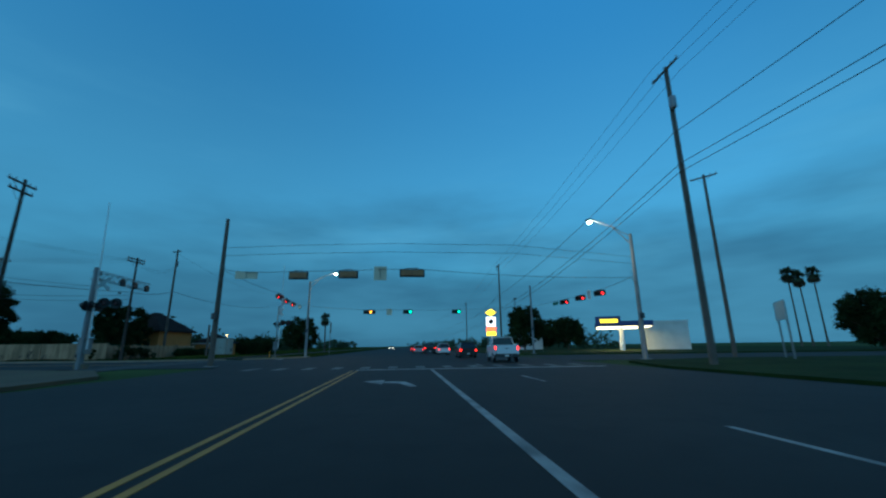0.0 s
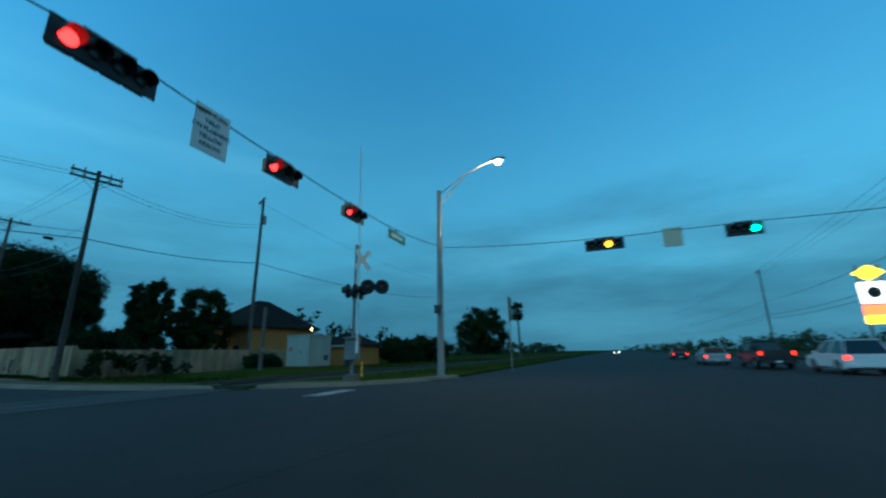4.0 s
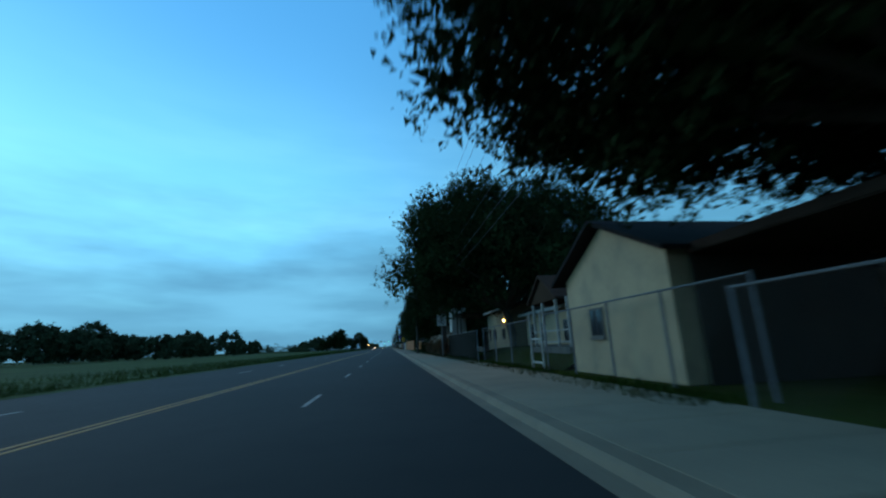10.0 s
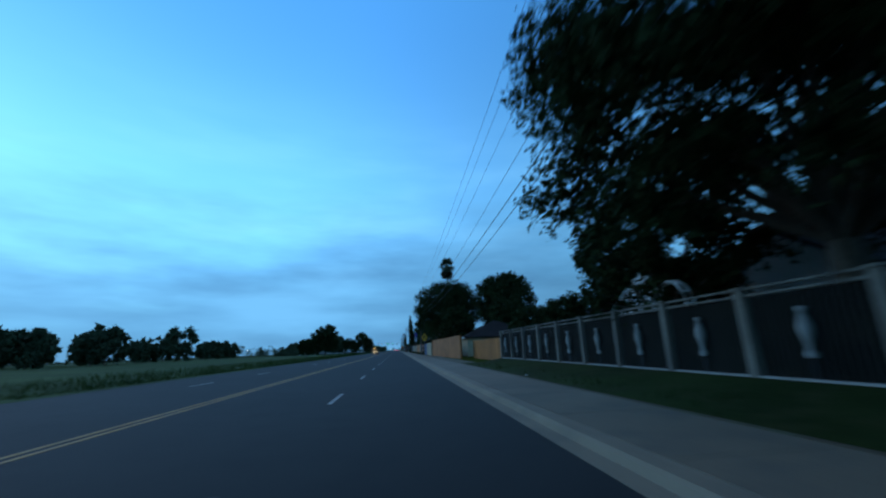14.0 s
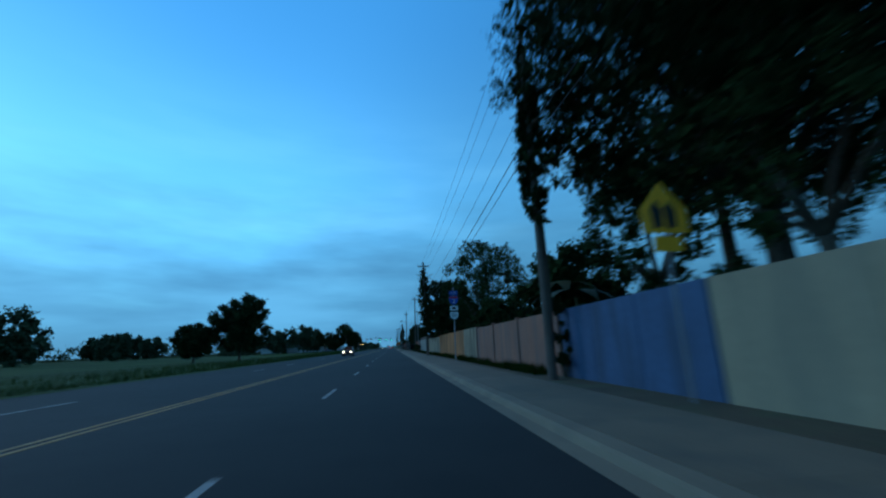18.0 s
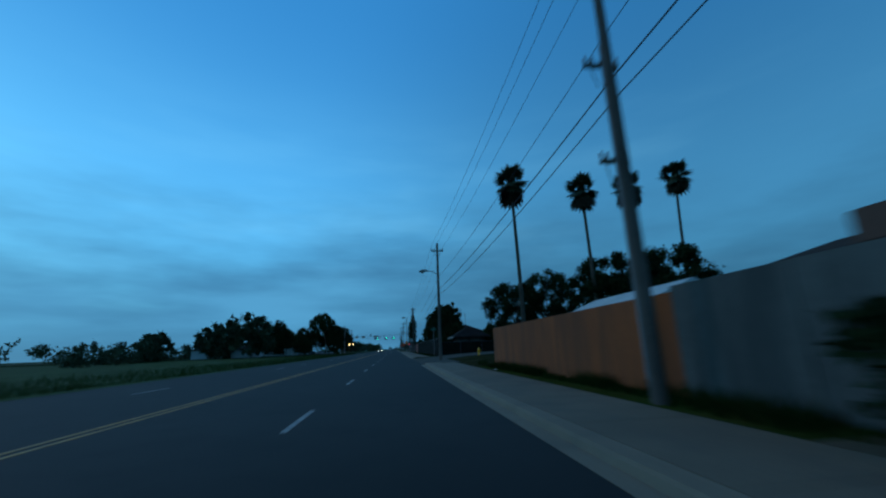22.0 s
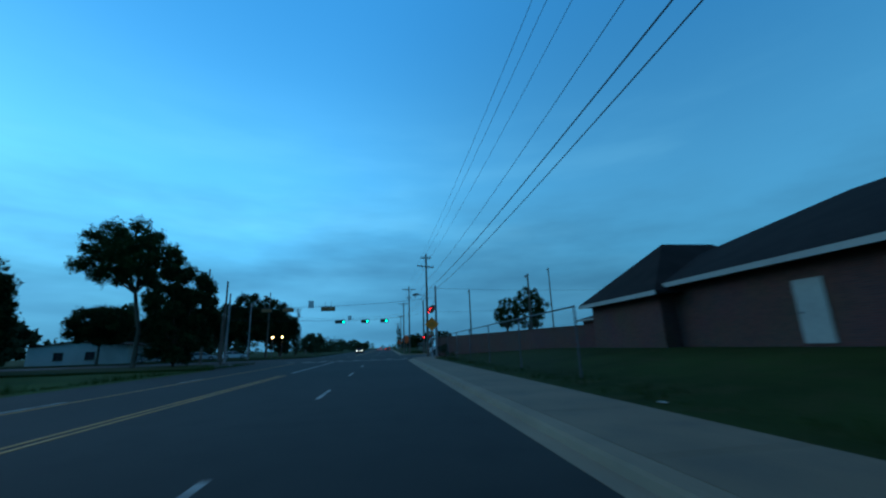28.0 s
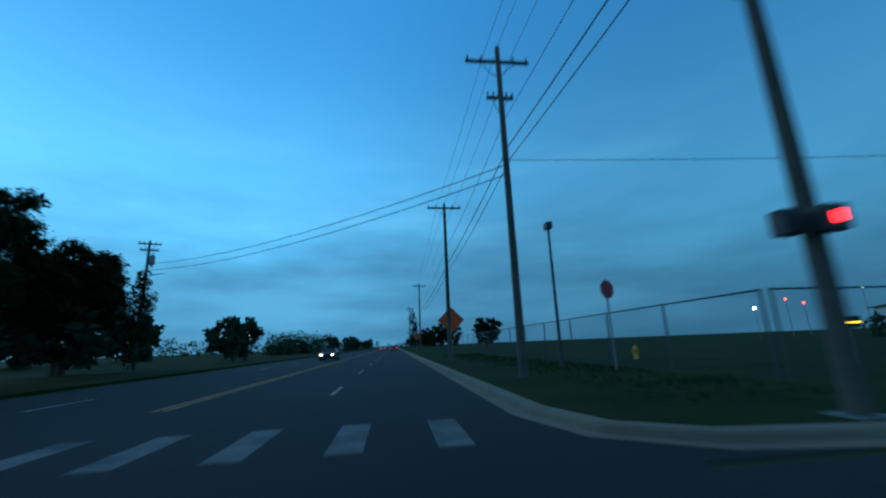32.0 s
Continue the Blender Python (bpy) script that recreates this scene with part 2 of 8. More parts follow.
def box(bm, x0, x1, y0, y1, z0, z1, bevel=0.0, mat=0):
    vs = [bm.verts.new((x, y, z)) for z in (z0, z1) for y in (y0, y1) for x in (x0, x1)]
    fs = [bm.faces.new([vs[i] for i in q]) for q in ((0, 2, 3, 1), (4, 5, 7, 6), (0, 1, 5, 4), (2, 6, 7, 3), (0, 4, 6, 2), (1, 3, 7, 5))]
    for f in fs:
        f.material_index = mat
    if bevel:
        es = list({e for f in fs for e in f.edges})
        bmesh.ops.bevel(bm, geom=es, offset=bevel, segments=2, affect="EDGES", clamp_overlap=True)
    return bm


def boxes(*dims, bevel=0.0):
    bm = bmesh.new()
    for d in dims:
        box(bm, *d, bevel=bevel)
    return bm


def tube(bm, pts, radii, sides=8, mat=0, cap=True):
    """A round bar through the points."""
    rings = []
    pts = [Vector(p) for p in pts]
    for i, p in enumerate(pts):
        d = (pts[min(i + 1, len(pts) - 1)] - pts[max(i - 1, 0)]).normalized()
        a = d.cross(Vector((0, 0, 1)) if abs(d.z) < 0.95 else Vector((1, 0, 0))).normalized()
        b = d.cross(a)
        r = radii[i] if isinstance(radii, (list, tuple)) else radii
        rings.append([bm.verts.new(p + r * (math.cos(k * math.tau / sides) * a + math.sin(k * math.tau / sides) * b)) for k in range(sides)])
    for r0, r1 in zip(rings, rings[1:]):
        for k in range(sides):
            f = bm.faces.new((r0[k], r0[(k + 1) % sides], r1[(k + 1) % sides], r1[k]))
            f.smooth, f.material_index = True, mat
    if cap:
        for r in (rings[0], rings[-1]):
            bm.faces.new(r).material_index = mat
    return bm


def rod(pts, radii, sides=8):
    return tube(bmesh.new(), pts, radii, sides)


def prism(bm, outline, z0, z1, mat=0):
    """A slab with the outline given, from z0 to z1."""
    lo = [bm.verts.new((x, y, z0)) for x, y in outline]
    hi = [bm.verts.new((x, y, z1)) for x, y in outline]
    bm.faces.new(lo[::-1]).material_index = mat
    bm.faces.new(hi).material_index = mat
    for i in range(len(lo)):
        j = (i + 1) % len(lo)
        bm.faces.new((lo[i], lo[j], hi[j], hi[i])).material_index = mat
    bmesh.ops.recalc_face_normals(bm, faces=bm.faces[:])
    return bm


def plate(bm, outline, y0, y1, mat=0):
    """A flat plate standing upright, outline in x and z, from y0 to y1."""
    a = [bm.verts.new((x, y0, z)) for x, z in outline]
    b = [bm.verts.new((x, y1, z)) for x, z in outline]
    bm.faces.new(a).material_index = mat
    bm.faces.new(b[::-1]).material_index = mat
    for i in range(len(a)):
        j = (i + 1) % len(a)
        bm.faces.new((a[i], b[i], b[j], a[j])).material_index = mat
    bmesh.ops.recalc_face_normals(bm, faces=bm.faces[:])
    return bm


def mesh_arrays(name, verts, faces, mat, smooth=False):
    """A mesh straight from arrays; faces all with the same number of corners."""
    me = bpy.data.meshes.new(name)
    verts, faces = np.asarray(verts, np.float32), np.asarray(faces, np.int32)
    k = faces.shape[1]
    me.vertices.add(len(verts))
    me.vertices.foreach_set("co", verts.ravel())
    me.loops.add(faces.size)
    me.loops.foreach_set("vertex_index", faces.ravel())
    me.polygons.add(len(faces))
    me.polygons.foreach_set("loop_start", np.arange(0, faces.size, k, dtype=np.int32))
    me.update(calc_edges=True)
    me.validate()
    me.materials.append(mat)
    return me


def words(text, size, mat, parent, m, name="lettering", depth=0.004):
    c = bpy.data.curves.new(name, "FONT")
    c.body, c.size, c.extrude, c.align_x, c.align_y = text, size, depth, "CENTER", "CENTER"
    c.materials.append(mat)
    ob = new(name, c)
    dg = bpy.context.evaluated_depsgraph_get()
    me = bpy.data.meshes.new_from_object(ob.evaluated_get(dg))
    bpy.data.objects.remove(ob)
    o = new(name, me)
    o.parent = parent
    o.matrix_basis = m
    return o

# ---- ground, roads, kerbs ----
A0, ADIR = Vector((-26.1, -352.5)), radians(5.2)
AU, AV = Vector((math.cos(ADIR), math.sin(ADIR))), Vector((-math.sin(ADIR), math.cos(ADIR)))


def on_a(a, b, z=0.0):
    """A point of the first road: a metres along it, b to its left."""
    p = A0 + a * AU + b * AV
    return (p.x, p.y, z)


def a_xy(a, b):
    return on_a(a, b)[:2]


def sheet(name, x0, x1, y0, y1, z, mat, label, category):
    bm = bmesh.new()
    bm.faces.new([bm.verts.new(p) for p in ((x0, y0, z), (x1, y0, z), (x1, y1, z), (x0, y1, z))])
    return solo(name, bm, mat, label, category, kind="structure")


sheet("ground", -3000, 3000, -3000, 3000, -0.035, FIELD_GRASS, "flat dark green grassland reaching to the horizon", "ground")
solo("road_b", prism(bmesh.new(), [(-14.0, -342), (3.2, -342), (3.2, 900), (-14.0, 900)], -0.3, 0.0), ASPHALT, "wide dark grey asphalt road with worn lane lines", "road", kind="structure")
solo("road_a", prism(bmesh.new(), [a_xy(-160, -15.2), a_xy(600, -15.2), a_xy(600, 12.6), a_xy(-160, 12.6)], -0.3, -0.004), ASPHALT, "broad grey asphalt road through the first junction", "road", kind="structure")
solo("road_b_south", prism(bmesh.new(), [(-7, -480), (12, -480), (12, -366), (-7, -366)], -0.3, -0.008), ASPHALT, "grey asphalt side road south of the junction", "road", kind="structure")
solo("road_apron", prism(bmesh.new(), [(2.9, -345), (22, -345), (22, -334), (8, -322), (2.9, -316)], -0.3, -0.006), ASPHALT, "asphalt mouth of the turning lane", "road", kind="structure")
solo("road_c", prism(bmesh.new(), [(-170, 99.5), (170, 99.5), (170, 119), (-170, 119)], -0.3, -0.004), ASPHALT, "grey asphalt cross street at the second junction", "road", kind="structure")
for name, out in (("road_corner_1", [(2.9, 119.2), (2.9, 131), (4.6, 124.6), (8.4, 121.0), (16, 119.2)]), ("road_corner_2", [(2.9, 83), (2.9, 99.3), (16, 99.3), (9.4, 98.4), (6.4, 96.8), (4.2, 92.2)]), ("road_corner_3", [(-14.2, 84), (-19, 96.5), (-24, 99.4), (-14.2, 99.4)]), ("road_corner_4", [(-14.2, 131), (-14.2, 119.2), (-24.5, 119.2), (-17.4, 123.4)])):
    solo(name, prism(bmesh.new(), out, -0.3, -0.012), ASPHALT, "rounded asphalt corner of the second junction", "road", kind="structure")
VERGE = 0.13


def verge(name, outline, mat, label):
    return solo(name, prism(bmesh.new(), outline, -0.3, VERGE), mat, label, "verge", kind="structure")


def kerb(name, pts, label="worn concrete kerb with gutter", w=0.45):
    """A kerb along the points, on their left: gutter strip, face and top."""
    prof = [(0.0, -0.2), (0.0, 0.006), (-w * 0.55, 0.012), (-w * 0.62, 0.10), (-w * 0.70, 0.135), (-w - 0.12, 0.14), (-w - 0.12, -0.2)]
    bm = bmesh.new()
    rings = []
    P = [Vector((*p, 0)) for p in pts]
    for i, p in enumerate(P):
        d = (P[min(i + 1, len(P) - 1)] - P[max(i - 1, 0)]).normalized()
        nrm = Vector((-d.y, d.x, 0))
        rings.append([bm.verts.new(p + nrm * -o + Vector((0, 0, z))) for o, z in prof])
    for r0, r1 in zip(rings, rings[1:]):
        for k in range(len(prof) - 1):
            bm.faces.new((r0[k], r1[k], r1[k + 1], r0[k + 1]))
    bm.faces.new(rings[0])
    bm.faces.new(rings[-1][::-1])
    bmesh.ops.recalc_face_normals(bm, faces=bm.faces[:])
    return solo(name, bm, KERB_STONE, label, "kerb", kind="structure")


CORNER = [(2.75, -316.0), (2.9, -319.5), (3.5, -323.0), (4.6, -326.8), (6.4, -330.6), (9.0, -333.6), (12.0, -335.1), (16.0, -336.0)]
EAST = [(2.75, -31.0)] + CORNER + [a_xy(600, 12.5), (900, -200), (900, -31)]
verge("verge_1", EAST, DRY_GRASS, "mown grass verge behind the kerb")
worn_edge = [(2.78, -312.1), (2.95, -319.4), (3.55, -322.9), (4.65, -326.7), (6.45, -330.5), (9.1, -333.5)]
worn = worn_edge + [(x + 1.15 + 0.35 * math.sin(q), q + 0.55) for x, q in worn_edge[::-1]]
solo("worn_apron", prism(bmesh.new(), worn, -0.1, VERGE + 0.012), SANDY, "worn sandy strip behind the corner kerb", "verge", kind="structure")
verge("verge_2", [(2.75, 90.0), (2.75, -9.5), (500, -9.5), (500, 98.5), (9.0, 98.5), (5.6, 98.2), (3.9, 96.4), (3.1, 93.6)], GRASS, "dark grass verge behind the kerb")
verge("verge_3", [(2.75, 900), (2.75, 122.8), (3.2, 121.0), (4.3, 120.0), (6.5, 119.6), (14, 119.6), (500, 119.6), (500, 900)], GRASS, "dark grass verge beyond the second junction")
verge("verge_4", [(-14.5, 85), (-19, 96), (-24, 98.8), (-400, 98.8), (-400, 85)], GRASS, "grass corner of the second junction")
verge("verge_5", [(-400, 120), (-24, 120), (-17, 123), (-14.5, 130), (-14.5, 900), (-400, 900)], GRASS, "grass corner across the second junction")
verge("verge_6", [a_xy(-160, 12.7), a_xy(-6, 12.7), a_xy(4, 14.0), a_xy(9.5, 18), (-15.8, -325), (-15.8, -310), (-120, -310)], DIRT, "bare dirt corner at the first junction")
verge("verge_7", [a_xy(-160, -15.3), a_xy(-160, -80), (-8.2, -440), (-8.2, -378), a_xy(12, -17.5), a_xy(4, -15.4)], GRASS, "grass verge beside the first road")
verge("verge_8", [a_xy(600, -15.3), a_xy(46, -15.3), (15.5, -367), (13.2, -372), (13.2, -460), (600, -460)], GRASS, "grass verge before the fuel station")
kerb("kerb_1", [(2.1, -31.0), (2.1, -120), (2.1, -220), (2.1, -316.0)] + [(x - 0.55, y - 0.25) for x, y in CORNER[1:]], w=0.5)
kerb("kerb_2", [(14.0, 99.1), (9.0, 99.1), (5.3, 98.75), (3.4, 96.8), (2.5, 93.8), (2.1, 90.0), (2.1, 40), (2.1, -9.5)], w=0.5)
kerb("kerb_3", [(2.1, 900), (2.1, 122.6), (2.6, 120.6), (3.9, 119.5), (6.4, 119.05), (14, 119.0)], w=0.5)

# footpath along the right of the road: slabs with joints
path_things = thing("footpath", "pale concrete footpath slabs with dark joints", "footpath", kind="structure")
slab_meshes = {}


def slab(y0, length, x0, x1):
    key = (round(length, 2), x0, x1, -290 < y0 < -231)
    if key not in slab_meshes:
        slab_meshes[key] = mesh_of("slab", boxes((x0, x1, 0, length - 0.014, VERGE - 0.06, VERGE + 0.016), bevel=0.006), PALE_CONCRETE if -290 < y0 < -231 else CONCRETE)
    o = new("slab", slab_meshes[key])
    o.parent = path_things
    o.location = (0, y0, 0)


y = -312.0
while y < -32.5:
    wide = -290 < y < -238
    slab(y, 1.52 if wide else 3.04, 2.725, 6.0 if wide else 4.75)
    y += 1.52 if wide else 3.04
y = -9.0
while y < 87:
    slab(y, 3.04, 2.725, 4.75)
    y += 3.04
part("corner_slab", prism(bmesh.new(), [(2.73, y), (4.75, y), (5.3, 93.0), (6.4, 95.6), (6.6, 97.2), (5.55, 98.1), (4.0, 96.4), (3.14, 93.6)], VERGE - 0.06, VERGE + 0.016), CONCRETE, path_things)

# lane lines
dash_lines = thing("lane_dashes", "worn white broken lane lines", "lane line", kind="structure")
dash_mesh = mesh_of("dash", boxes((-0.06, 0.06, -1.3, 1.3, -0.01, 0.005)), WHITE_LINE)
for i in range(64):
    yy = -26.3 + 9.7 * (i - 31)
    for x in (-1.93, -10.0):
        if 88 < yy < 121 or (x < -5 and i % 3 == 0):
            continue
        o = new("dash", dash_mesh)
        o.parent, o.location = dash_lines, (x, yy, 0)
yellow = thing("centre_lines", "double yellow centre line", "lane line", kind="structure")
for x in (-5.95, -5.68):
    part("line", boxes((x - 0.055, x + 0.055, -330, 72, -0.01, 0.005)), YELLOW_LINE, yellow)
    part("line", boxes((x - 0.055, x + 0.055, 126, 600, -0.01, 0.005)), YELLOW_LINE, yellow)
part("line", boxes((-9.7, -9.58, 40, 92, -0.01, 0.005)), YELLOW_LINE, yellow)
turn = thing("turn_lane_line", "solid white line beside the turning lane", "lane line", kind="structure")
part("line", boxes((-5.85, -5.7, 74, 94, -0.01, 0.006)), WHITE_LINE, turn)
stop = thing("stop_line", "white stop line before the second junction", "stop line", kind="structure")
part("line", boxes((-9.3, 2.0, 94.6, 95.2, -0.01, 0.006)), WHITE_LINE, stop)


def on_a_box(bm, a0, a1, b0, b1, z0, z1):
    return prism(bm, [a_xy(a0, b0), a_xy(a1, b0), a_xy(a1, b1), a_xy(a0, b1)], z0, z1)


yellow_a = thing("centre_lines_a", "double yellow line on the first road", "lane line", kind="structure")
for b in (2.05, 2.35):
    part("line", on_a_box(bmesh.new(), -120, 7.2, b - 0.06, b + 0.06, -0.01, 0.003), YELLOW_LINE, yellow_a)
white_a = thing("lane_lines_a", "white lane lines of the first road", "lane line", kind="structure")
part("line", on_a_box(bmesh.new(), -60, 7.0, -2.4, -2.22, -0.01, 0.003), WHITE_LINE, white_a)
for i in range(6):
    part("line", on_a_box(bmesh.new(), -50 + 12 * i, -47 + 12 * i, -6.1, -5.98, -0.01, 0.003), WHITE_LINE, white_a)
part("line", on_a_box(bmesh.new(), 7.5, 8.1, -13.5, 2.2, -0.01, 0.003), WHITE_LINE, tagged(thing("stop_line_a", "white stop line before the first junction", "stop line", kind="structure")))
cross_a = thing("crossing_a", "worn white bars of a pedestrian crossing", "crossing", kind="structure")
for i in range(13):
    part("bar", on_a_box(bmesh.new(), 9.1, 11.6, 9.17 - 1.82 * i - 0.3, 9.17 - 1.82 * i + 0.3, -0.01, 0.003), FADED_LINE, cross_a)
arrow = thing("turn_arrow", "white left-turn arrow painted on the lane", "arrow", kind="structure")
bm = prism(bmesh.new(), [a_xy(*q) for q in ((-0.6, 0.95), (0.0, 0.17), (-0.75, 0.17), (-0.95, -0.7), (-2.9, -1.1), (-3.0, -0.82), (-1.6, -0.45), (-1.35, 0.17), (-2.05, 0.15))][::-1], -0.01, 0.003)
part("arrow", bm, WHITE_LINE, arrow)
bar = thing("stop_bar", "white stop bar on the railway side of the junction", "stop line", kind="structure")
part("bar", prism(bmesh.new(), [(4.85, -335.9), (7.25, -335.52), (7.1, -334.9), (4.7, -335.27)], -0.01, 0.006), WHITE_LINE, bar)
cross_c = thing("crossing_c", "white bars of the crossing at the second junction", "crossing", kind="structure")
for i in range(9):
    part("bar", boxes((-11.5 + 1.9 * i, -10.9 + 1.9 * i, 96.4, 98.9, -0.01, 0.006)), FADED_LINE, cross_c)
for i in range(6):
    part("bar", boxes((4.9, 7.4, 100.6 + 2.5 * i, 101.2 + 2.5 * i, -0.01, 0.003)), FADED_LINE, cross_c)
for i in range(9):
    part("bar", boxes((-11.5 + 1.5 * i, -11.0 + 1.5 * i, 120.6, 122.6, -0.01, 0.006)), FADED_LINE, cross_c)

# railway across the road
RAIL_STEEL = material("rail_steel", (0.07, 0.055, 0.045), 0.7, 0.3, 20, 1.0, metal=0.4)
BALLAST = material("overgrown_ballast", (0.05, 0.05, 0.035), 0.95, 0.5, 18, 0.8, 0.8, stain=(0.035, 0.055, 0.012), stain_amount=0.9, gloss=0.12)
rail_track = thing("railway_track", "single railway track crossing the road", "railway", kind="structure")
RB = 20.6
part("ballast", on_a_box(bmesh.new(), 33.5, 400, RB - 2.0, RB + 2.0, -0.2, 0.145), BALLAST, rail_track)
part("crossing_panel", on_a_box(bmesh.new(), 11, 33.4, RB - 1.7, RB + 1.7, -0.2, 0.012), material("crossing_panel", (0.034, 0.033, 0.031), 0.85, 0.3, 20, 0.8, 0.2), rail_track)
for b in (RB - 0.75, RB + 0.75):
    part("rail", on_a_box(bmesh.new(), 33.5, 400, b - 0.036, b + 0.036, 0.1, 0.25), RAIL_STEEL, rail_track)
    part("rail", on_a_box(bmesh.new(), -60, 33.4, b - 0.036, b + 0.036, -0.1, 0.022), RAIL_STEEL, rail_track)
tie_mesh = mesh_of("sleeper", prism(bmesh.new(), [(-0.11, -1.25), (0.11, -1.25), (0.11, 1.25), (-0.11, 1.25)], -0.05, 0.06), DARK_POLE)
for i in range(120):
    o = new("sleeper", tie_mesh)
    o.parent = rail_track
    o.matrix_basis = pose(*on_a(34 + 0.55 * i, RB, 0.089), 0, 0, math.degrees(ADIR))

# ---- poles and wires ----
def crossarm(parent, z, w, turn=0.0, y=0.12):
    arm = part("crossarm", boxes((-w, w, y - 0.05, y + 0.06, z - 0.06, z + 0.06), bevel=0.008), WOOD_POLE, parent)
    arm.rotation_euler = (0, 0, radians(turn))
    for s in (-0.93, -0.5, 0.5, 0.93):
        part("insulator", tube(bmesh.new(), [(s * w, y, z + 0.06), (s * w, y, z + 0.12), (s * w, y, z + 0.16), (s * w, y, z + 0.24)], [0.02, 0.055, 0.035, 0.05], 8), INSUL, arm)
    for s in (-1, 1):
        part("brace", rod([(s * w * 0.55, y + 0.07, z - 0.05), (s * 0.05, y + 0.12, z - 0.6)], 0.016, 6), GALV, arm)
    return arm


def utility_pole(at, h, arms=((0.25, 1.2, 0.0),), mat=None, r=0.16, label="weathered wooden utility pole with a crossarm", lean=(0, 0), lamp=None, transformer=None, bits=()):
    p = thing("utility_pole", label, "utility pole", at)
    p.rotation_euler = (radians(lean[0]), radians(lean[1]), 0)
    part("pole", rod([(0, 0, -0.3), (0, 0, h * 0.4), (0, 0, h)], [r, r * 0.85, r * 0.62], 12), mat or WOOD_POLE, p)
    for d, w, turn in arms:
        crossarm(p, h - d, w, turn)
    if transformer:
        z, ang = transformer
        c = Vector((math.cos(radians(ang)), math.sin(radians(ang)), 0)) * 0.38
        can = part("transformer", tube(bmesh.new(), [(*c.xy, z), (*c.xy, z + 0.05), (*c.xy, z + 0.8), (*c.xy, z + 0.88)], [0.2, 0.23, 0.23, 0.16], 14), INSUL, p)
        part("bushing", rod([(*c.xy, z + 0.86), (*c.xy, z + 1.1)], [0.05, 0.03], 8), BLACK, can)
        part("bracket", boxes((min(0, c.x) - 0.03, max(0, c.x) + 0.03, min(0, c.y) - 0.03, max(0, c.y) + 0.03, z + 0.35, z + 0.45)), GALV, can)
    if lamp:
        z, reach = lamp
        arm = part("lamp_arm", rod([(0, 0, z - 0.4), (reach * 0.5, 0, z - 0.05), (reach, 0, z)], 0.035, 8), GALV, p)
        head = part("lamp_head", tube(bmesh.new(), [(reach + 0.1, 0, z + 0.02), (reach - 0.15, 0, z + 0.05), (reach - 0.5, 0, z), (reach - 0.75, 0, z - 0.03)], [0.06, 0.13, 0.16, 0.07], 10), GALV, p)
        part("lens", tube(bmesh.new(), [(reach - 0.42, 0, z - 0.1), (reach - 0.42, 0, z - 0.2), (reach - 0.42, 0, z - 0.24)], [0.13, 0.11, 0.04], 10), material("lamp_glass", (0.6, 0.6, 0.55), 0.2, 0.05), head)
    for dz, dx, dy, s in bits:
        part("bracket", boxes((dx - s, dx + s, dy - s * 0.6, dy + s * 0.6, h - dz - s, h - dz + s), bevel=s * 0.2), DARK_METAL, p)
    return p


def wire(a, b, sag, r=0.012, name="overhead_wire", label="black overhead wire between poles", n=14):
    a, b = Vector(a), Vector(b)
    pts = [a.lerp(b, i / n) - Vector((0, 0, 4 * sag * (i / n) * (1 - i / n))) for i in range(n + 1)]
    return solo(name, rod(pts, r, 5), WIRE, label, "wire", group="overhead wires")


PA, PB2, PB3 = (4.05, -317.9), (5.2, -300.1), (19.6, -312.2)
POLES = [  # x, y, height, arms, material
    (*PA, 12.1, ((0.2, 1.25, -6), (0.55, 1.25, -6)), DARK_POLE),
    (*PB2, 12.6, ((0.25, 1.25, 0),), WOOD_POLE),
    (4.4, -229.2, 12.3, ((0.55, 0.7, 0),), BROWN_POLE),
    (5.1, -133.6, 13.6, ((0.5, 0.7, 0),), WOOD_POLE),
    (4.3, -96.6, 11.6, ((0.5, 0.7, 0),), WOOD_POLE),
    (5.1, -56.8, 11.9, ((0.45, 0.55, 0),), WOOD_POLE),
    (4.25, -26.2, 11.3, ((0.75, 0.6, 0),), WOOD_POLE),
    (4.35, 30.2, 10.6, ((0.5, 0.6, 0),), WOOD_POLE),
    (4.9, 47.6, 11.7, ((0.9, 0.75, 0),), WOOD_POLE),
    (4.75, 96.1, 12.5, ((0.5, 0.62, 0), (1.6, 1.2, 28)), WOOD_POLE),
    (4.3, 128.7, 13.2, ((0.6, 1.35, 0), (2.3, 0.55, 0)), WOOD_POLE),
    (3.75, 143.0, 11.5, ((0.3, 1.25, 0),), WOOD_POLE),
    (4.4, 185.0, 11.8, ((0.4, 1.2, 0),), WOOD_POLE),
    (4.4, 230.0, 11.8, ((0.4, 1.2, 0),), WOOD_POLE),
]
for x, yy, h, arms, mat in POLES:
    lamp = {-26.2: (8.5, -1.1), 30.2: (8.2, -1.9), 96.1: (7.4, -1.0), -229.2: (8.6, -1.0)}.get(yy)
    utility_pole((x, yy, 0.1), h, arms, mat, lamp=lamp, lean=(0, -1.6 if yy == -96.6 else 0), label="dark creosoted utility pole with twin crossarms" if mat is DARK_POLE else "weathered wooden utility pole with a crossarm")
utility_pole((*PB3, 0.1), 16.9, ((0.35, 0.9, 70),), WOOD_POLE, r=0.2, transformer=(14.2, 20), label="wooden utility pole with a grey transformer")
utility_pole((6.2, -247.4, 0.1), 13.4, (), DARK_POLE, r=0.17, lean=(0, -2.2), label="bare dark wooden utility pole by the dark-backed fence")
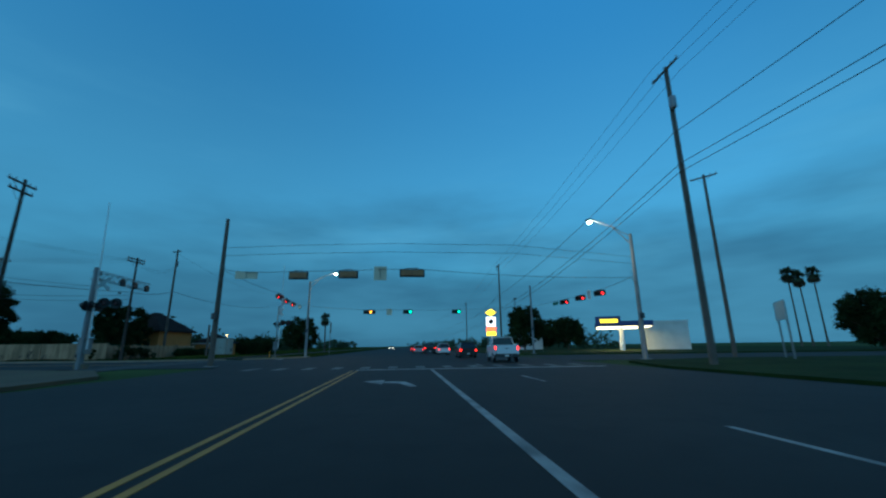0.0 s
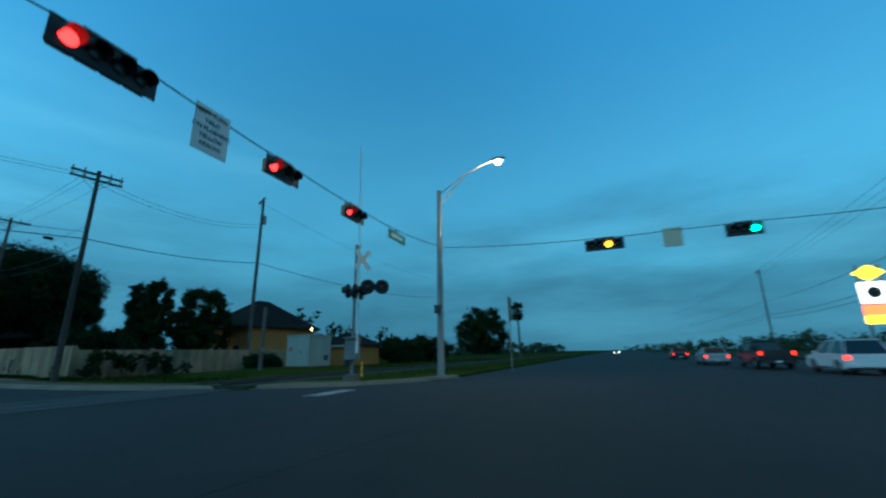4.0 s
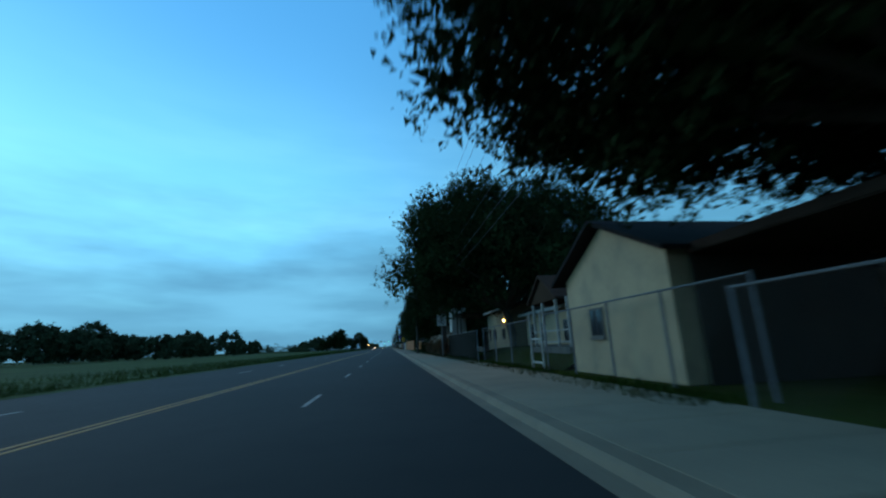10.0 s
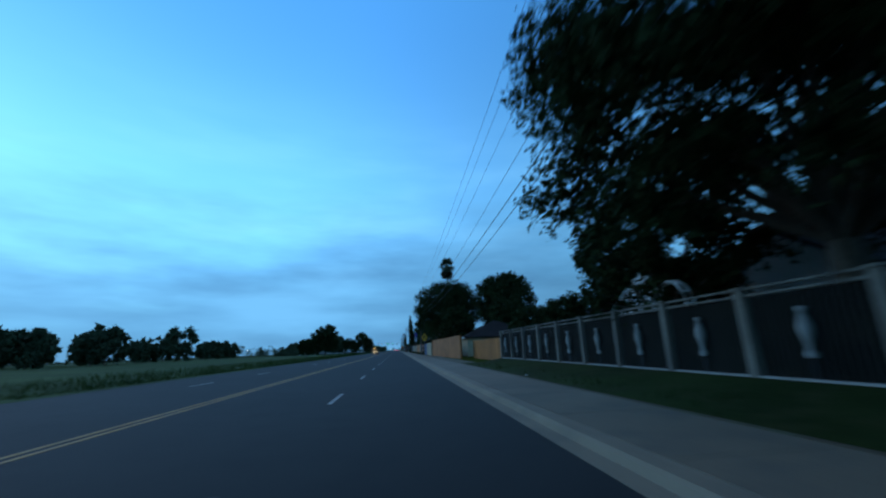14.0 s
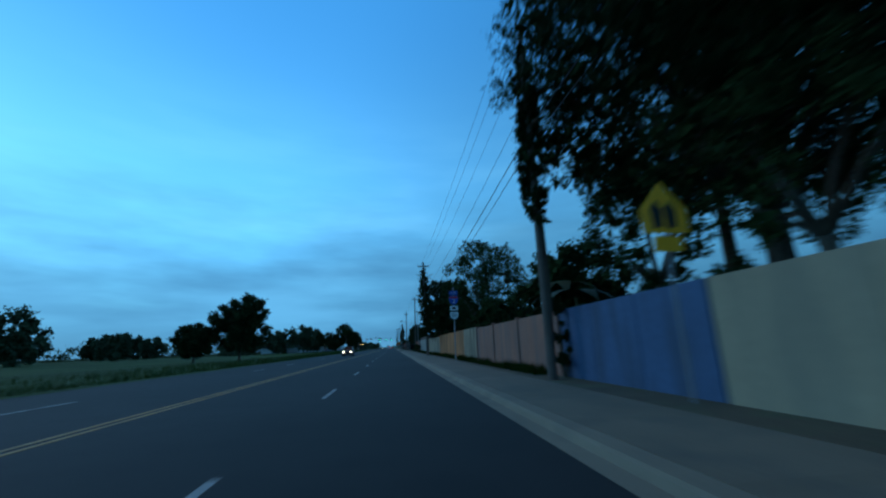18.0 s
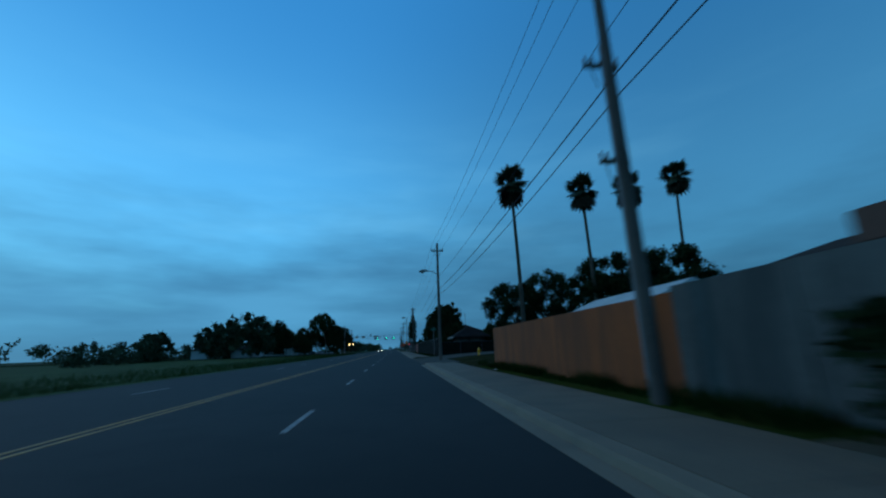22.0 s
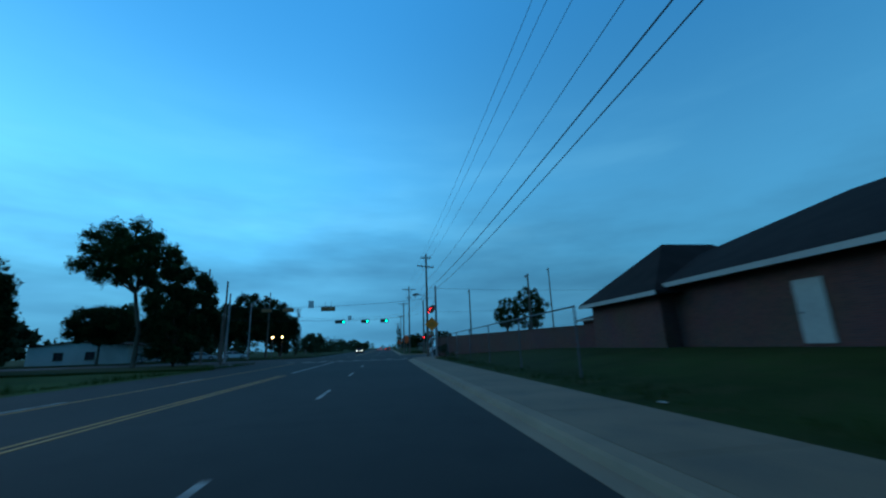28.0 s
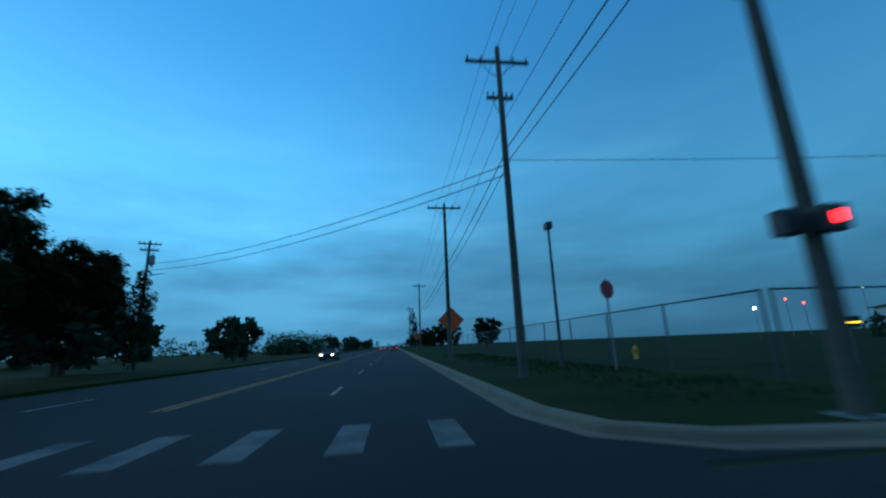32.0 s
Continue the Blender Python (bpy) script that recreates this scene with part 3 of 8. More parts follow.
utility_pole((5.85, -248.6, 0.1), 8.6, (), DARK_POLE, r=0.16, lean=(0, -2.6), label="shorter bare dark utility pole beside a taller one", bits=((0.3, 0.1, -0.1, 0.12),))
utility_pole((5.95, -131.6, 0.1), 12.0, (), DARK_POLE, r=0.09, label="slim dark pole behind a creeper-clad utility pole")
utility_pole((5.75, -55.6, 0.1), 9.2, ((0.5, 0.5, 0), (3.4, 0.4, 0)), GALV, r=0.09, label="slim grey steel pole beside the wooden utility pole")
# line along the street
run = [(q[0], q[1], q[2]) for q in POLES]
for (x0, y0, h0), (x1, y1, h1) in zip(run, run[1:]):
    d = abs(y1 - y0)
    for dx, dz, r, s in ((-0.6, 0.25, 0.009, 0.012), (0.0, -0.1, 0.009, 0.012), (0.6, 0.25, 0.009, 0.012), (0.1, 3.2, 0.011, 0.012), (0.15, 4.4, 0.02, 0.011), (0.2, 4.9, 0.016, 0.013)):
        wire((x0 + dx, y0, h0 - dz), (x1 + dx, y1, h1 - dz), d * s, r)

# ---- traffic signals on span wires ----
def lens_material(name, rgb, glow):
    return material(name, rgb, 0.3, 0.05, glow=glow)


RED_ON = lens_material("red_lens_lit", (1.0, 0.015, 0.02), 4.5)
GREEN_ON = lens_material("green_lens_lit", (0.0, 0.85, 0.5), 4.0)
AMBER_ON = lens_material("amber_lens_lit", (1.0, 0.35, 0.02), 4.0)
LENS_OFF = material("dark_lens", (0.03, 0.025, 0.02), 0.25, 0.1)


def signal_head(at, turn, lit=None, n=3, slot=0, group="", up=0.0, label=""):
    """A horizontal signal head; its lenses look along its own -y. up: how far the hangers stand above the wire."""
    w = 0.38 * n
    s = thing("traffic_signal", label or "horizontal traffic signal with black backplate hung on a span wire", "traffic signal", at, turn, group)
    part("backplate", boxes((-w / 2 - 0.09, w / 2 + 0.09, -0.02, 0.0, -0.27, 0.27), bevel=0.005), BLACK, s)
    for i in range(n):
        x = -w / 2 + 0.19 + 0.38 * i
        sec = part("section", boxes((x - 0.185, x + 0.185, 0.003, 0.22, -0.19, 0.19), bevel=0.02), SIGNAL_YELLOW, s)
        part("lens", tube(bmesh.new(), [(x, -0.012, 0), (x, -0.03, 0), (x, -0.045, 0)], [0.15, 0.14, 0.05], 16), lit if (lit and i == slot) else LENS_OFF, sec)
        bm = bmesh.new()
        rows = []
        for k in range(10):
            a = math.pi * (-0.1 + 1.2 * k / 9)
            rows.append([bm.verts.new((x + q * math.cos(a), y_, q * math.sin(a))) for q, y_ in ((0.16, -0.02), (0.16, -0.26), (0.153, -0.26), (0.153, -0.02))])
        for r0, r1 in zip(rows, rows[1:]):
            for j in range(3):
                bm.faces.new((r0[j], r1[j], r1[j + 1], r0[j + 1]))
        part("visor", bm, BLACK, sec)
    for x in (-w / 4, w / 4):
        part("hanger", rod([(x, 0.1, 0.16), (x, 0.1, 0.34 + up)], 0.025, 8), GALV, s)
    part("clamp", boxes((-w / 4 - 0.05, w / 4 + 0.05, -0.04, 0.13, 0.3, 0.35)), GALV, s)
    return s


def hung_sign(at, turn, w, h, mat, wire_z):
    """A plate clamped to the span wire, which passes it at the height wire_z over its middle."""
    s = thing("hung_sign", "white rectangular sign hung on the span wire", "road sign", at, turn)
    part("panel", boxes((-w / 2, w / 2, -0.01, 0.01, -h / 2, h / 2), bevel=0.004), mat, s)
    part("hanger", rod([(0, 0.035, -h * 0.4), (0, 0.035, max(h * 0.4, wire_z + 0.04))], 0.02, 8), GALV, s)
    part("clamp", boxes((-0.12, 0.12, 0.012, 0.08, wire_z - 0.03, wire_z + 0.03)), GALV, s)
    return s


def span(a, b, held=(), r=0.018, sag=0.3):
    """A span wire from pole to pole, over the clamps of what hangs on it."""
    pts = [Vector(a)] + [Vector(q) + Vector((0, 0, 0.325)) for q in held] + [Vector(b)]
    fine = [pts[0]]
    for p, q in zip(pts, pts[1:]):
        n = 8
        for i in range(1, n + 1):
            u = i / n
            fine.append(p.lerp(q, u) - Vector((0, 0, 4 * 0.012 * (q - p).length * u * (1 - u))))
    return solo("span_wire", rod(fine, r, 5), WIRE, "black span wire carrying the signals", "wire", "overhead wires")


def steel_pole(at, h, r=0.2, mat=None, label="tall grey steel signal pole", name="signal_pole"):
    p = thing(name, label, "signal pole", at)
    part("base_plate", boxes((-r * 1.7, r * 1.7, -r * 1.7, r * 1.7, 0, 0.06), bevel=0.01), GALV, p)
    part("shaft", rod([(0, 0, 0.05), (0, 0, h * 0.5), (0, 0, h)], [r, r * 0.82, r * 0.62], 14), mat or GALV, p)
    part("cap", rod([(0, 0, h), (0, 0, h + 0.05), (0, 0, h + 0.09)], [r * 0.68, r * 0.6, r * 0.2], 12), GALV, p)
    return p

# ---- first junction: poles, span wires, signals ----
SIGN_WHITE = material("sign_white", (0.62, 0.63, 0.62), 0.45, 0.08)
SIGN_TAN = material("sign_back_tan", (0.55, 0.47, 0.33), 0.55, 0.1)
SIGN_GREEN = material("sign_green", (0.01, 0.16, 0.10), 0.45, 0.1)
SIGN_YELLOW = material("sign_yellow", (0.95, 0.36, 0.008), 0.45, 0.08)
WARM = material("warm_bulb", (1.0, 0.62, 0.22), 0.4, 0.02, glow=9.0)
SIGN_ORANGE = material("sign_orange", (0.98, 0.1, 0.015), 0.45, 0.08)
SIGN_BLUE = material("sign_blue", (0.02, 0.08, 0.35), 0.45, 0.08)
SIGN_RED = material("sign_red", (0.5, 0.02, 0.02), 0.45, 0.08)
SIGN_BLACK = material("sign_black", (0.01, 0.01, 0.01), 0.5, 0.05)
LAMP_ON = material("lamp_lit", (1.0, 0.86, 0.55), 0.3, 0.02, glow=260.0)
PL, LF, PF, LR = (-14.2, -338.4, 0), (13.4, -336.0, 0), (15.6, -368.1, 0), (-9.84, -371.5, 0)


def street_lamp_on(pole, h, reach, ang, lit=True):
    d = Vector((math.cos(radians(ang)), math.sin(radians(ang)), 0))
    part("lamp_arm", rod([(0, 0, h - 0.9), d * reach * 0.5 + Vector((0, 0, h + 0.75)), d * reach + Vector((0, 0, h + 1.3))], 0.04, 8), GALV, pole)
    part("lamp_arm", rod([(0, 0, h - 0.2), d * reach * 0.5 + Vector((0, 0, h + 0.78))], 0.03, 8), GALV, pole)
    c = d * reach + Vector((0, 0, h + 1.3))
    head = part("lamp_head", tube(bmesh.new(), [c - d * 0.15, c + d * 0.1, c + d * 0.5, c + d * 0.72], [0.06, 0.14, 0.15, 0.05], 10), GALV, pole)
    g = c + d * 0.32 - Vector((0, 0, 0.12))
    part("lens", tube(bmesh.new(), [g, g - Vector((0, 0, 0.1)), g - Vector((0, 0, 0.15))], [0.15, 0.13, 0.05], 12), LAMP_ON if lit else SIGN_WHITE, head)
    if lit:
        lt = new("street_light", bpy.data.lights.new("street_light", "POINT"))
        lt.data.energy, lt.data.color, lt.data.shadow_soft_size = 260, (1.0, 0.85, 0.6), 0.15
        lt.location = pole.matrix_basis @ (g - Vector((0, 0, 0.35)))


pl = steel_pole((PL[0], PL[1], 0.1), 10.9, 0.2, WOOD_POLE, "tall wooden signal pole leaning over the verge")
lf = steel_pole((LF[0], LF[1], 0.1), 10.4, 0.19)
street_lamp_on(lf, 10.4, 3.3, -85)
pf = steel_pole((PF[0], PF[1], 0.1), 9.8, 0.18)
lr = steel_pole((LR[0], LR[1], 0.1), 10.6, 0.2)
street_lamp_on(lr, 10.6, 3.2, 92)
for p, z in ((lf, 7.6), (pf, 7.2), (lr, 7.6), (pl, 7.5)):
    part("drip_loop", rod([(0.2, 0, z), (0.55, 0.1, z - 0.25), (0.5, 0.1, z - 0.9), (0.2, 0, z - 1.2)], 0.018, 6), WIRE, p)
    part("control_box", boxes((-0.42, -0.2, -0.16, 0.16, 3.3, 3.75), bevel=0.015), DARK_METAL, p)
back_turn = math.degrees(ADIR) + 90
# signals seen from behind, over the stop line
for yb, n in ((-344.9, 3), (-348.4, 3), (-352.8, 4)):
    signal_head((-16.3 - 0.06 * (yb + 344.9) * -1, yb, 6.2), back_turn, None, n, 0, "signals over the near side of the junction")
hung_sign((-16.1, -341.2, 6.3), back_turn, 1.5, 0.5, SIGN_TAN, 0.225)
hung_sign((-16.6, -350.6, 6.25), back_turn, 0.85, 0.95, SIGN_TAN, 0.275)
# signals that face the side roads, red
for (x, yy, z), n in (((-3.3, -338.5, 6.35), 4), ((1.3, -337.5, 6.4), 3), ((5.2, -336.8, 6.45), 3)):
    signal_head((x, yy, z), 8, RED_ON, n, 0, "signals over the railway side of the junction")
yield_sign = hung_sign((-1.1, -338.0, 6.25), 8, 0.9, 1.1, SIGN_WHITE, 0.425)
for i, tx in enumerate(("LEFT TURN", "YIELD", "ON FLASHING", "YELLOW", "ARROW")):
    words(tx, 0.15, SIGN_BLACK, yield_sign, pose(0, -0.014, 0.4 - 0.19 * i, 90, 0, 0))
st = hung_sign((8.6, -336.4, 6.45), 8, 1.7, 0.42, SIGN_GREEN, 0.325)
st["label"] = "green street-name sign hung on the span wire"
part("name_bar", boxes((-0.55, 0.55, -0.016, -0.011, -0.09, 0.09)), SIGN_WHITE, st)
for (x, yy), n in (((-4.0, -370.6), 3), ((0.2, -370.1), 3), ((4.4, -369.6), 3)):
    signal_head((x, yy, 6.3), 8 + 180 + 25, RED_ON, n, n - 1, "signals over the south side of the junction")
hung_sign((-1.9, -370.3, 6.4), 8, 0.7, 0.9, SIGN_WHITE, 0.3)
sg = hung_sign((7.0, -369.3, 6.4), 8, 1.6, 0.4, SIGN_GREEN, 0.3)
sg["label"] = "green street-name sign hung on the span wire"
# far signals, facing the camera
for (x, yy), lit, n, slot in (((13.7, -344.6), AMBER_ON, 4, 2), ((14.1, -350.0), GREEN_ON, 3, 2), ((14.7, -357.0), GREEN_ON, 3, 2)):
    signal_head((x, yy, 6.15), back_turn + 180, lit, n, slot, "signals over the far side of the junction")
hung_sign((13.9, -347.4, 6.15), back_turn + 180, 0.75, 0.85, SIGN_TAN, 0.325)

near_held = [(-16.1, -341.2, 6.2), (-16.3, -344.9, 6.2), (-16.51, -348.4, 6.2), (-16.6, -350.6, 6.2), (-16.774, -352.8, 6.2)]
span((PL[0], PL[1], 7.15), (LR[0], LR[1], 6.9), near_held)
span((PL[0], PL[1], 7.1), (LF[0], LF[1], 7.2), [(-3.3, -338.5, 6.35), (-1.1, -338.0, 6.35), (1.3, -337.5, 6.4), (5.2, -336.8, 6.45), (8.6, -336.4, 6.45)])
span((LF[0], LF[1], 7.1), (PF[0], PF[1], 7.0), [(13.7, -344.6, 6.15), (13.9, -347.4, 6.15), (14.1, -350.0, 6.15), (14.7, -357.0, 6.15)])
span((LR[0], LR[1], 7.1), (PF[0], PF[1], 7.0), [(-4.0, -370.6, 6.3), (-1.9, -370.3, 6.375), (0.2, -370.1, 6.3), (4.4, -369.6, 6.3), (7.0, -369.3, 6.375)])
for z in (8.35, 7.75):
    solo("overhead_wire", rod([(PL[0], PL[1], z + 0.4), (-16.0, -344.5, z + 0.1), (-16.6, -351.5, z), (-15.6, -360.0, z + 0.05), (LR[0], LR[1], z + 0.35)], 0.014, 5), WIRE, "black overhead wire between poles", "wire", "overhead wires")

# railway crossing signals
CROSS_WHITE = material("crossbuck_white", (0.55, 0.55, 0.52), 0.5, 0.15)


def crossing_signal(at, turn, tall=6.6, gate=True, label="railway crossing signal with crossbuck and twin lamps"):
    c = thing("crossing_signal", label, "crossing signal", at, turn)
    part("base", boxes((-0.3, 0.3, -0.3, 0.3, 0, 0.35), bevel=0.03), CONCRETE, c)
    part("mast", rod([(0, 0, 0.3), (0, 0, tall * 0.5), (0, 0, tall)], [0.075, 0.07, 0.06], 12), GALV, c)
    for s in (-1, 1):
        bm = boxes((-0.62, 0.62, -0.012, 0.012, -0.115, 0.115), bevel=0.004)
        b = part("crossbuck_blade", bm, CROSS_WHITE, c)
        b.matrix_basis = pose(0, 0, 0, 0, 0, -38 if gate else 0) @ pose(0.3 if gate else 0, -0.1 - 0.026 * (s > 0), tall - 0.75, 0, 48 * s, 0)
    arm = part("lamp_bar", rod([(-0.55, -0.08, 4.2), (0.55, -0.08, 4.2)], 0.03, 8), DARK_METAL, c)
    for s in (-1, 1):
        for yd, sg_ in ((-0.14, -1), (0.14, 1)):
            l_ = part("lamp", tube(bmesh.new(), [(s * 0.42, yd, 4.2), (s * 0.42, yd + 0.08 * sg_, 4.2)], [0.34, 0.34], 18), BLACK, arm)
            part("lens", tube(bmesh.new(), [(s * 0.42, yd + 0.082 * sg_, 4.2), (s * 0.42, yd + 0.1 * sg_, 4.2)], [0.14, 0.12], 14), material("dark_red_lens", (0.12, 0.01, 0.01), 0.25, 0.05), l_)
            part("visor", tube(bmesh.new(), [(s * 0.42, yd + 0.09 * sg_, 4.27), (s * 0.42, yd + 0.32 * sg_, 4.25)], [0.17, 0.16], 14, cap=False), BLACK, l_)
    if gate:
        # a second pair, held out to one side and turned to the main road
        side_bar = part("lamp_bar", rod([(0, -0.1, 4.45), (1.5, -0.1, 4.45)], 0.035, 8), DARK_METAL, c)
        side_bar.matrix_basis = pose(0, 0, 0, 0, 0, -72)
        for x_ in (0.62, 1.3):
            l_ = part("lamp", tube(bmesh.new(), [(x_, -0.14, 4.45), (x_, -0.2, 4.45)], [0.36, 0.36], 20), BLACK, side_bar)
            part("lens", tube(bmesh.new(), [(x_, -0.202, 4.45), (x_, -0.22, 4.45)], [0.15, 0.12], 14), material("dark_red_lens", (0.12, 0.01, 0.01), 0.25, 0.05), l_)
            part("visor", tube(bmesh.new(), [(x_, -0.2, 4.53), (x_, -0.45, 4.5)], [0.18, 0.17], 14, cap=False), BLACK, l_)
    part("bell", tube(bmesh.new(), [(0, -0.1, tall - 0.1), (0, -0.18, tall - 0.1), (0, -0.22, tall - 0.1)], [0.14, 0.13, 0.04], 14), GALV, c)
    if gate:
        box_ = part("gate_box", boxes((-0.26, 0.26, -0.3, 0.3, 1.0, 1.95), (-0.4, 0.4, -0.34, 0.34, 1.96, 2.04), bevel=0.02), GALV, c)
        part("gate_arm", rod([(-0.25, -0.3, 1.3), (-0.35, -0.3, 5.0), (-0.75, -0.3, 11.6)], [0.06, 0.045, 0.03], 8), CROSS_WHITE, c)
        for z, w in ((2.35, 0.3), (1.95, 0.3)):
            part("bracket", boxes((-w, w, -0.16, -0.1, z - 0.05, z + 0.05)), GALV, c)
        part("counterweight", boxes((-0.25, 0.25, 0.18, 0.34, 0.75, 1.05), bevel=0.02), DARK_METAL, box_)
    return c


crossing_signal((9.4, -333.4, 0.1), 20)
cant = crossing_signal((-15.6, -330.5, 0.1), 8, 6.6, gate=True, label="railway crossing signal with a lattice cantilever")
truss = part("cantilever", bmesh.new(), GALV, cant)
bm = bmesh.new()
for dz in (0, 0.55):
    for dy in (-0.25, 0.25):
        tube(bm, [(-0.3, dy, 6.1 + dz), (6.0, dy, 6.1 + dz)], 0.03, 6)
for i in range(10):
    tube(bm, [(0.6 * i, -0.25, 6.1), (0.6 * i + 0.6, -0.25, 6.65)], 0.018, 5)
    tube(bm, [(0.6 * i, 0.25, 6.65), (0.6 * i + 0.6, 0.25, 6.1)], 0.018, 5)
bm.to_mesh(truss.data)
bm.free()
for i in range(3):
    part("lamp", tube(bmesh.new(), [(2.2 + 1.6 * i, -0.26, 6.2), (2.2 + 1.6 * i, -0.4, 6.2)], [0.28, 0.28], 16), BLACK, cant)
part("support_post", rod([(-0.3, 0, 0), (-0.3, 0, 6.9)], 0.13, 10), GALV, cant)

# signal hut by the track
HUT = material("pale_green_steel", (0.27, 0.31, 0.28), 0.55, 0.12, 8, 0.7, stain=(0.25, 0.2, 0.15), stain_amount=0.35, streak=True)
hut = thing("signal_hut", "pale steel railway signal hut with a small lit roof lamp", "hut", (17.5, -322.2, 0.42), 5)
part("body", boxes((-1.2, 1.2, -1.1, 1.1, 0.12, 2.3), bevel=0.02), HUT, hut)
part("roof", boxes((-1.27, 1.27, -1.17, 1.17, 2.3, 2.4), bevel=0.02), HUT, hut)
part("plinth", boxes((-1.15, 1.15, -1.05, 1.05, -0.5, 0.12)), CONCRETE, hut)
door_ = part("door", boxes((-1.22, -1.2, -0.45, 0.45, 0.22, 2.1), bevel=0.008), HUT, hut)
part("handle", boxes((-1.27, -1.22, -0.36, -0.32, 1.0, 1.2)), DARK_METAL, door_)
part("notice", boxes((-1.208, -1.2, 0.6, 0.85, 1.2, 1.5)), SIGN_RED, hut, "small red notice")
part("vent", boxes((0.4, 0.9, -1.13, -1.1, 0.5, 0.9)), DARK_METAL, hut)
part("corner_trim", boxes((-1.215, -1.16, -1.115, -1.06, 0.12, 2.3)), GALV, hut)
lamp_ = part("roof_lamp", rod([(-0.9, -0.9, 2.4), (-0.9, -0.9, 2.72)], 0.03, 6), DARK_METAL, hut)
part("bulb", tube(bmesh.new(), [(-0.9, -0.9, 2.7), (-0.9, -0.9, 2.77), (-0.9, -0.9, 2.86), (-0.9, -0.9, 2.9)], [0.02, 0.045, 0.04, 0.015], 10), WARM, lamp_, "lit warm bulb")
post = thing("wooden_post", "short grey wooden guy post", "post", (12.9, -322.6, 0.35))
part("post", rod([(0, 0, -0.4), (0, 0, 4.2)], [0.14, 0.12], 10), WOOD_POLE, post)
part("meter", boxes((-0.12, 0.12, -0.2, -0.12, 1.2, 1.55), bevel=0.01), GALV, post)
V, F = [], []
for i in range(21):
    for j in range(17):
        x, yy = 8.2 + 0.9 * i, -327.2 + 0.72 * j
        k = max(0.0, math.sin(math.pi * min(1, i / 20))) ** 0.7 * math.sin(math.pi * j / 16) ** 0.7
        V.append((x, yy, VERGE - 0.02 + 0.38 * k))
        if i and j:
            b = i * 17 + j
            F.append([b - 18, b - 1, b, b - 17])
tagged(new("grass_bank", mesh_arrays("grass_bank", V, F, DRY_GRASS)), "low grassy bank under the signal hut", "verge", kind="structure")
pipe = thing("marker_post", "small yellow gas marker post", "post", (12.6, -331.4, 0.1))
part("post", rod([(0, 0, -0.1), (0, 0, 0.85)], 0.04, 8), SIGN_YELLOW, pipe)
part("cap", rod([(0, 0, 0.85), (0, 0, 0.93)], [0.05, 0.02], 8), SIGN_BLACK, pipe)

# ---- second junction ----
SP1, SP2, SP3, SP4 = (6.0, 97.6, 0.1), (-19.5, 100.6, 0.1), (6.4, 120.1, 0.1), (-28.5, 122.5, 0.1)
steel_pole(SP1, 8.6, 0.17, label="grey steel signal pole beside a utility pole")
steel_pole(SP2, 8.4, 0.15, label="grey steel pole holding the signal wire")
sp2 = steel_pole((-24.0, 122.8, 0.1), 8.4, 0.12, label="grey steel pole with a cobra-head lamp")
street_lamp_on(sp2, 9.6, 2.0, 10, lit=False)
part("shaft", rod([(0, 0, 8.4), (0, 0, 9.6)], 0.09, 10), GALV, sp2)
sp3 = steel_pole(SP3, 9.4, 0.17, WOOD_POLE, "wooden signal pole with a pedestrian signal")
ped = part("pedestrian_signal", boxes((-0.2, 0.2, -0.42, -0.16, 2.65, 3.05), bevel=0.02), DARK_METAL, sp3)
part("lens", boxes((-0.08, 0.08, -0.432, -0.42, 2.76, 2.94)), RED_ON, ped)
part("pedestrian_signal", boxes((-0.62, -0.3, -0.16, 0.12, 2.65, 3.05), bevel=0.02), DARK_METAL, sp3)
steel_pole(SP4, 8.0, 0.16, WOOD_POLE, "wooden signal pole across the second junction")
span((SP1[0], SP1[1], 7.3), (SP2[0], SP2[1], 6.9), [(-7.3, 98.9, 6.25), (-9.4, 99.0, 6.25), (-12.2, 99.488, 6.25), (-14.8, 99.8, 6.25)])
span((SP3[0], SP3[1], 7.2), (SP4[0], SP4[1], 7.0), [(-0.58, 118.3, 5.87), (-3.85, 118.4, 5.87), (-6.45, 118.5, 5.87), (-8.05, 118.5, 5.87)])
span((SP1[0], SP1[1], 7.4), (SP3[0], SP3[1], 7.2), [(6.25, 103.6, 6.6), (6.25, 104.9, 6.5), (6.25, 106.6, 6.35), (6.2, 108.1, 6.5)])
for x, n in ((-7.3, 4), (-12.2, 3), (-14.8, 3)):
    signal_head((x, 98.9 + 0.12 * (-7.3 - x), 6.25), 180, None, n, 0, "signals over the near side of the second junction", 0.45)
hung_sign((-9.4, 99.0, 6.85), 0, 0.65, 0.9, SIGN_WHITE, -0.275)
for (x, yy), n in (((-8.05, 118.5), 4), ((-3.85, 118.4), 3), ((-0.58, 118.3), 3)):
    signal_head((x, yy, 5.87), 0, GREEN_ON, n, n - 1, "green signals over the second junction", 0.45)
hung_sign((-6.45, 118.5, 6.5), 0, 0.6, 0.75, SIGN_WHITE, -0.305)
for yy, zz in ((106.6, 6.35), (104.9, 6.5), (103.6, 6.6)):
    signal_head((6.25, yy, zz), -62, RED_ON, 3, 0, "red signals over the cross street")
hung_sign((6.2, 108.1, 6.65), -70, 0.6, 0.8, SIGN_WHITE, 0.175)
ps = thing("pedestrian_post", "pedestrian push-button post with a yellow sign", "post", (5.3, 96.6, 0.1))
part("post", rod([(0, 0, 0), (0, 0, 3.2)], 0.05, 8), GALV, ps)
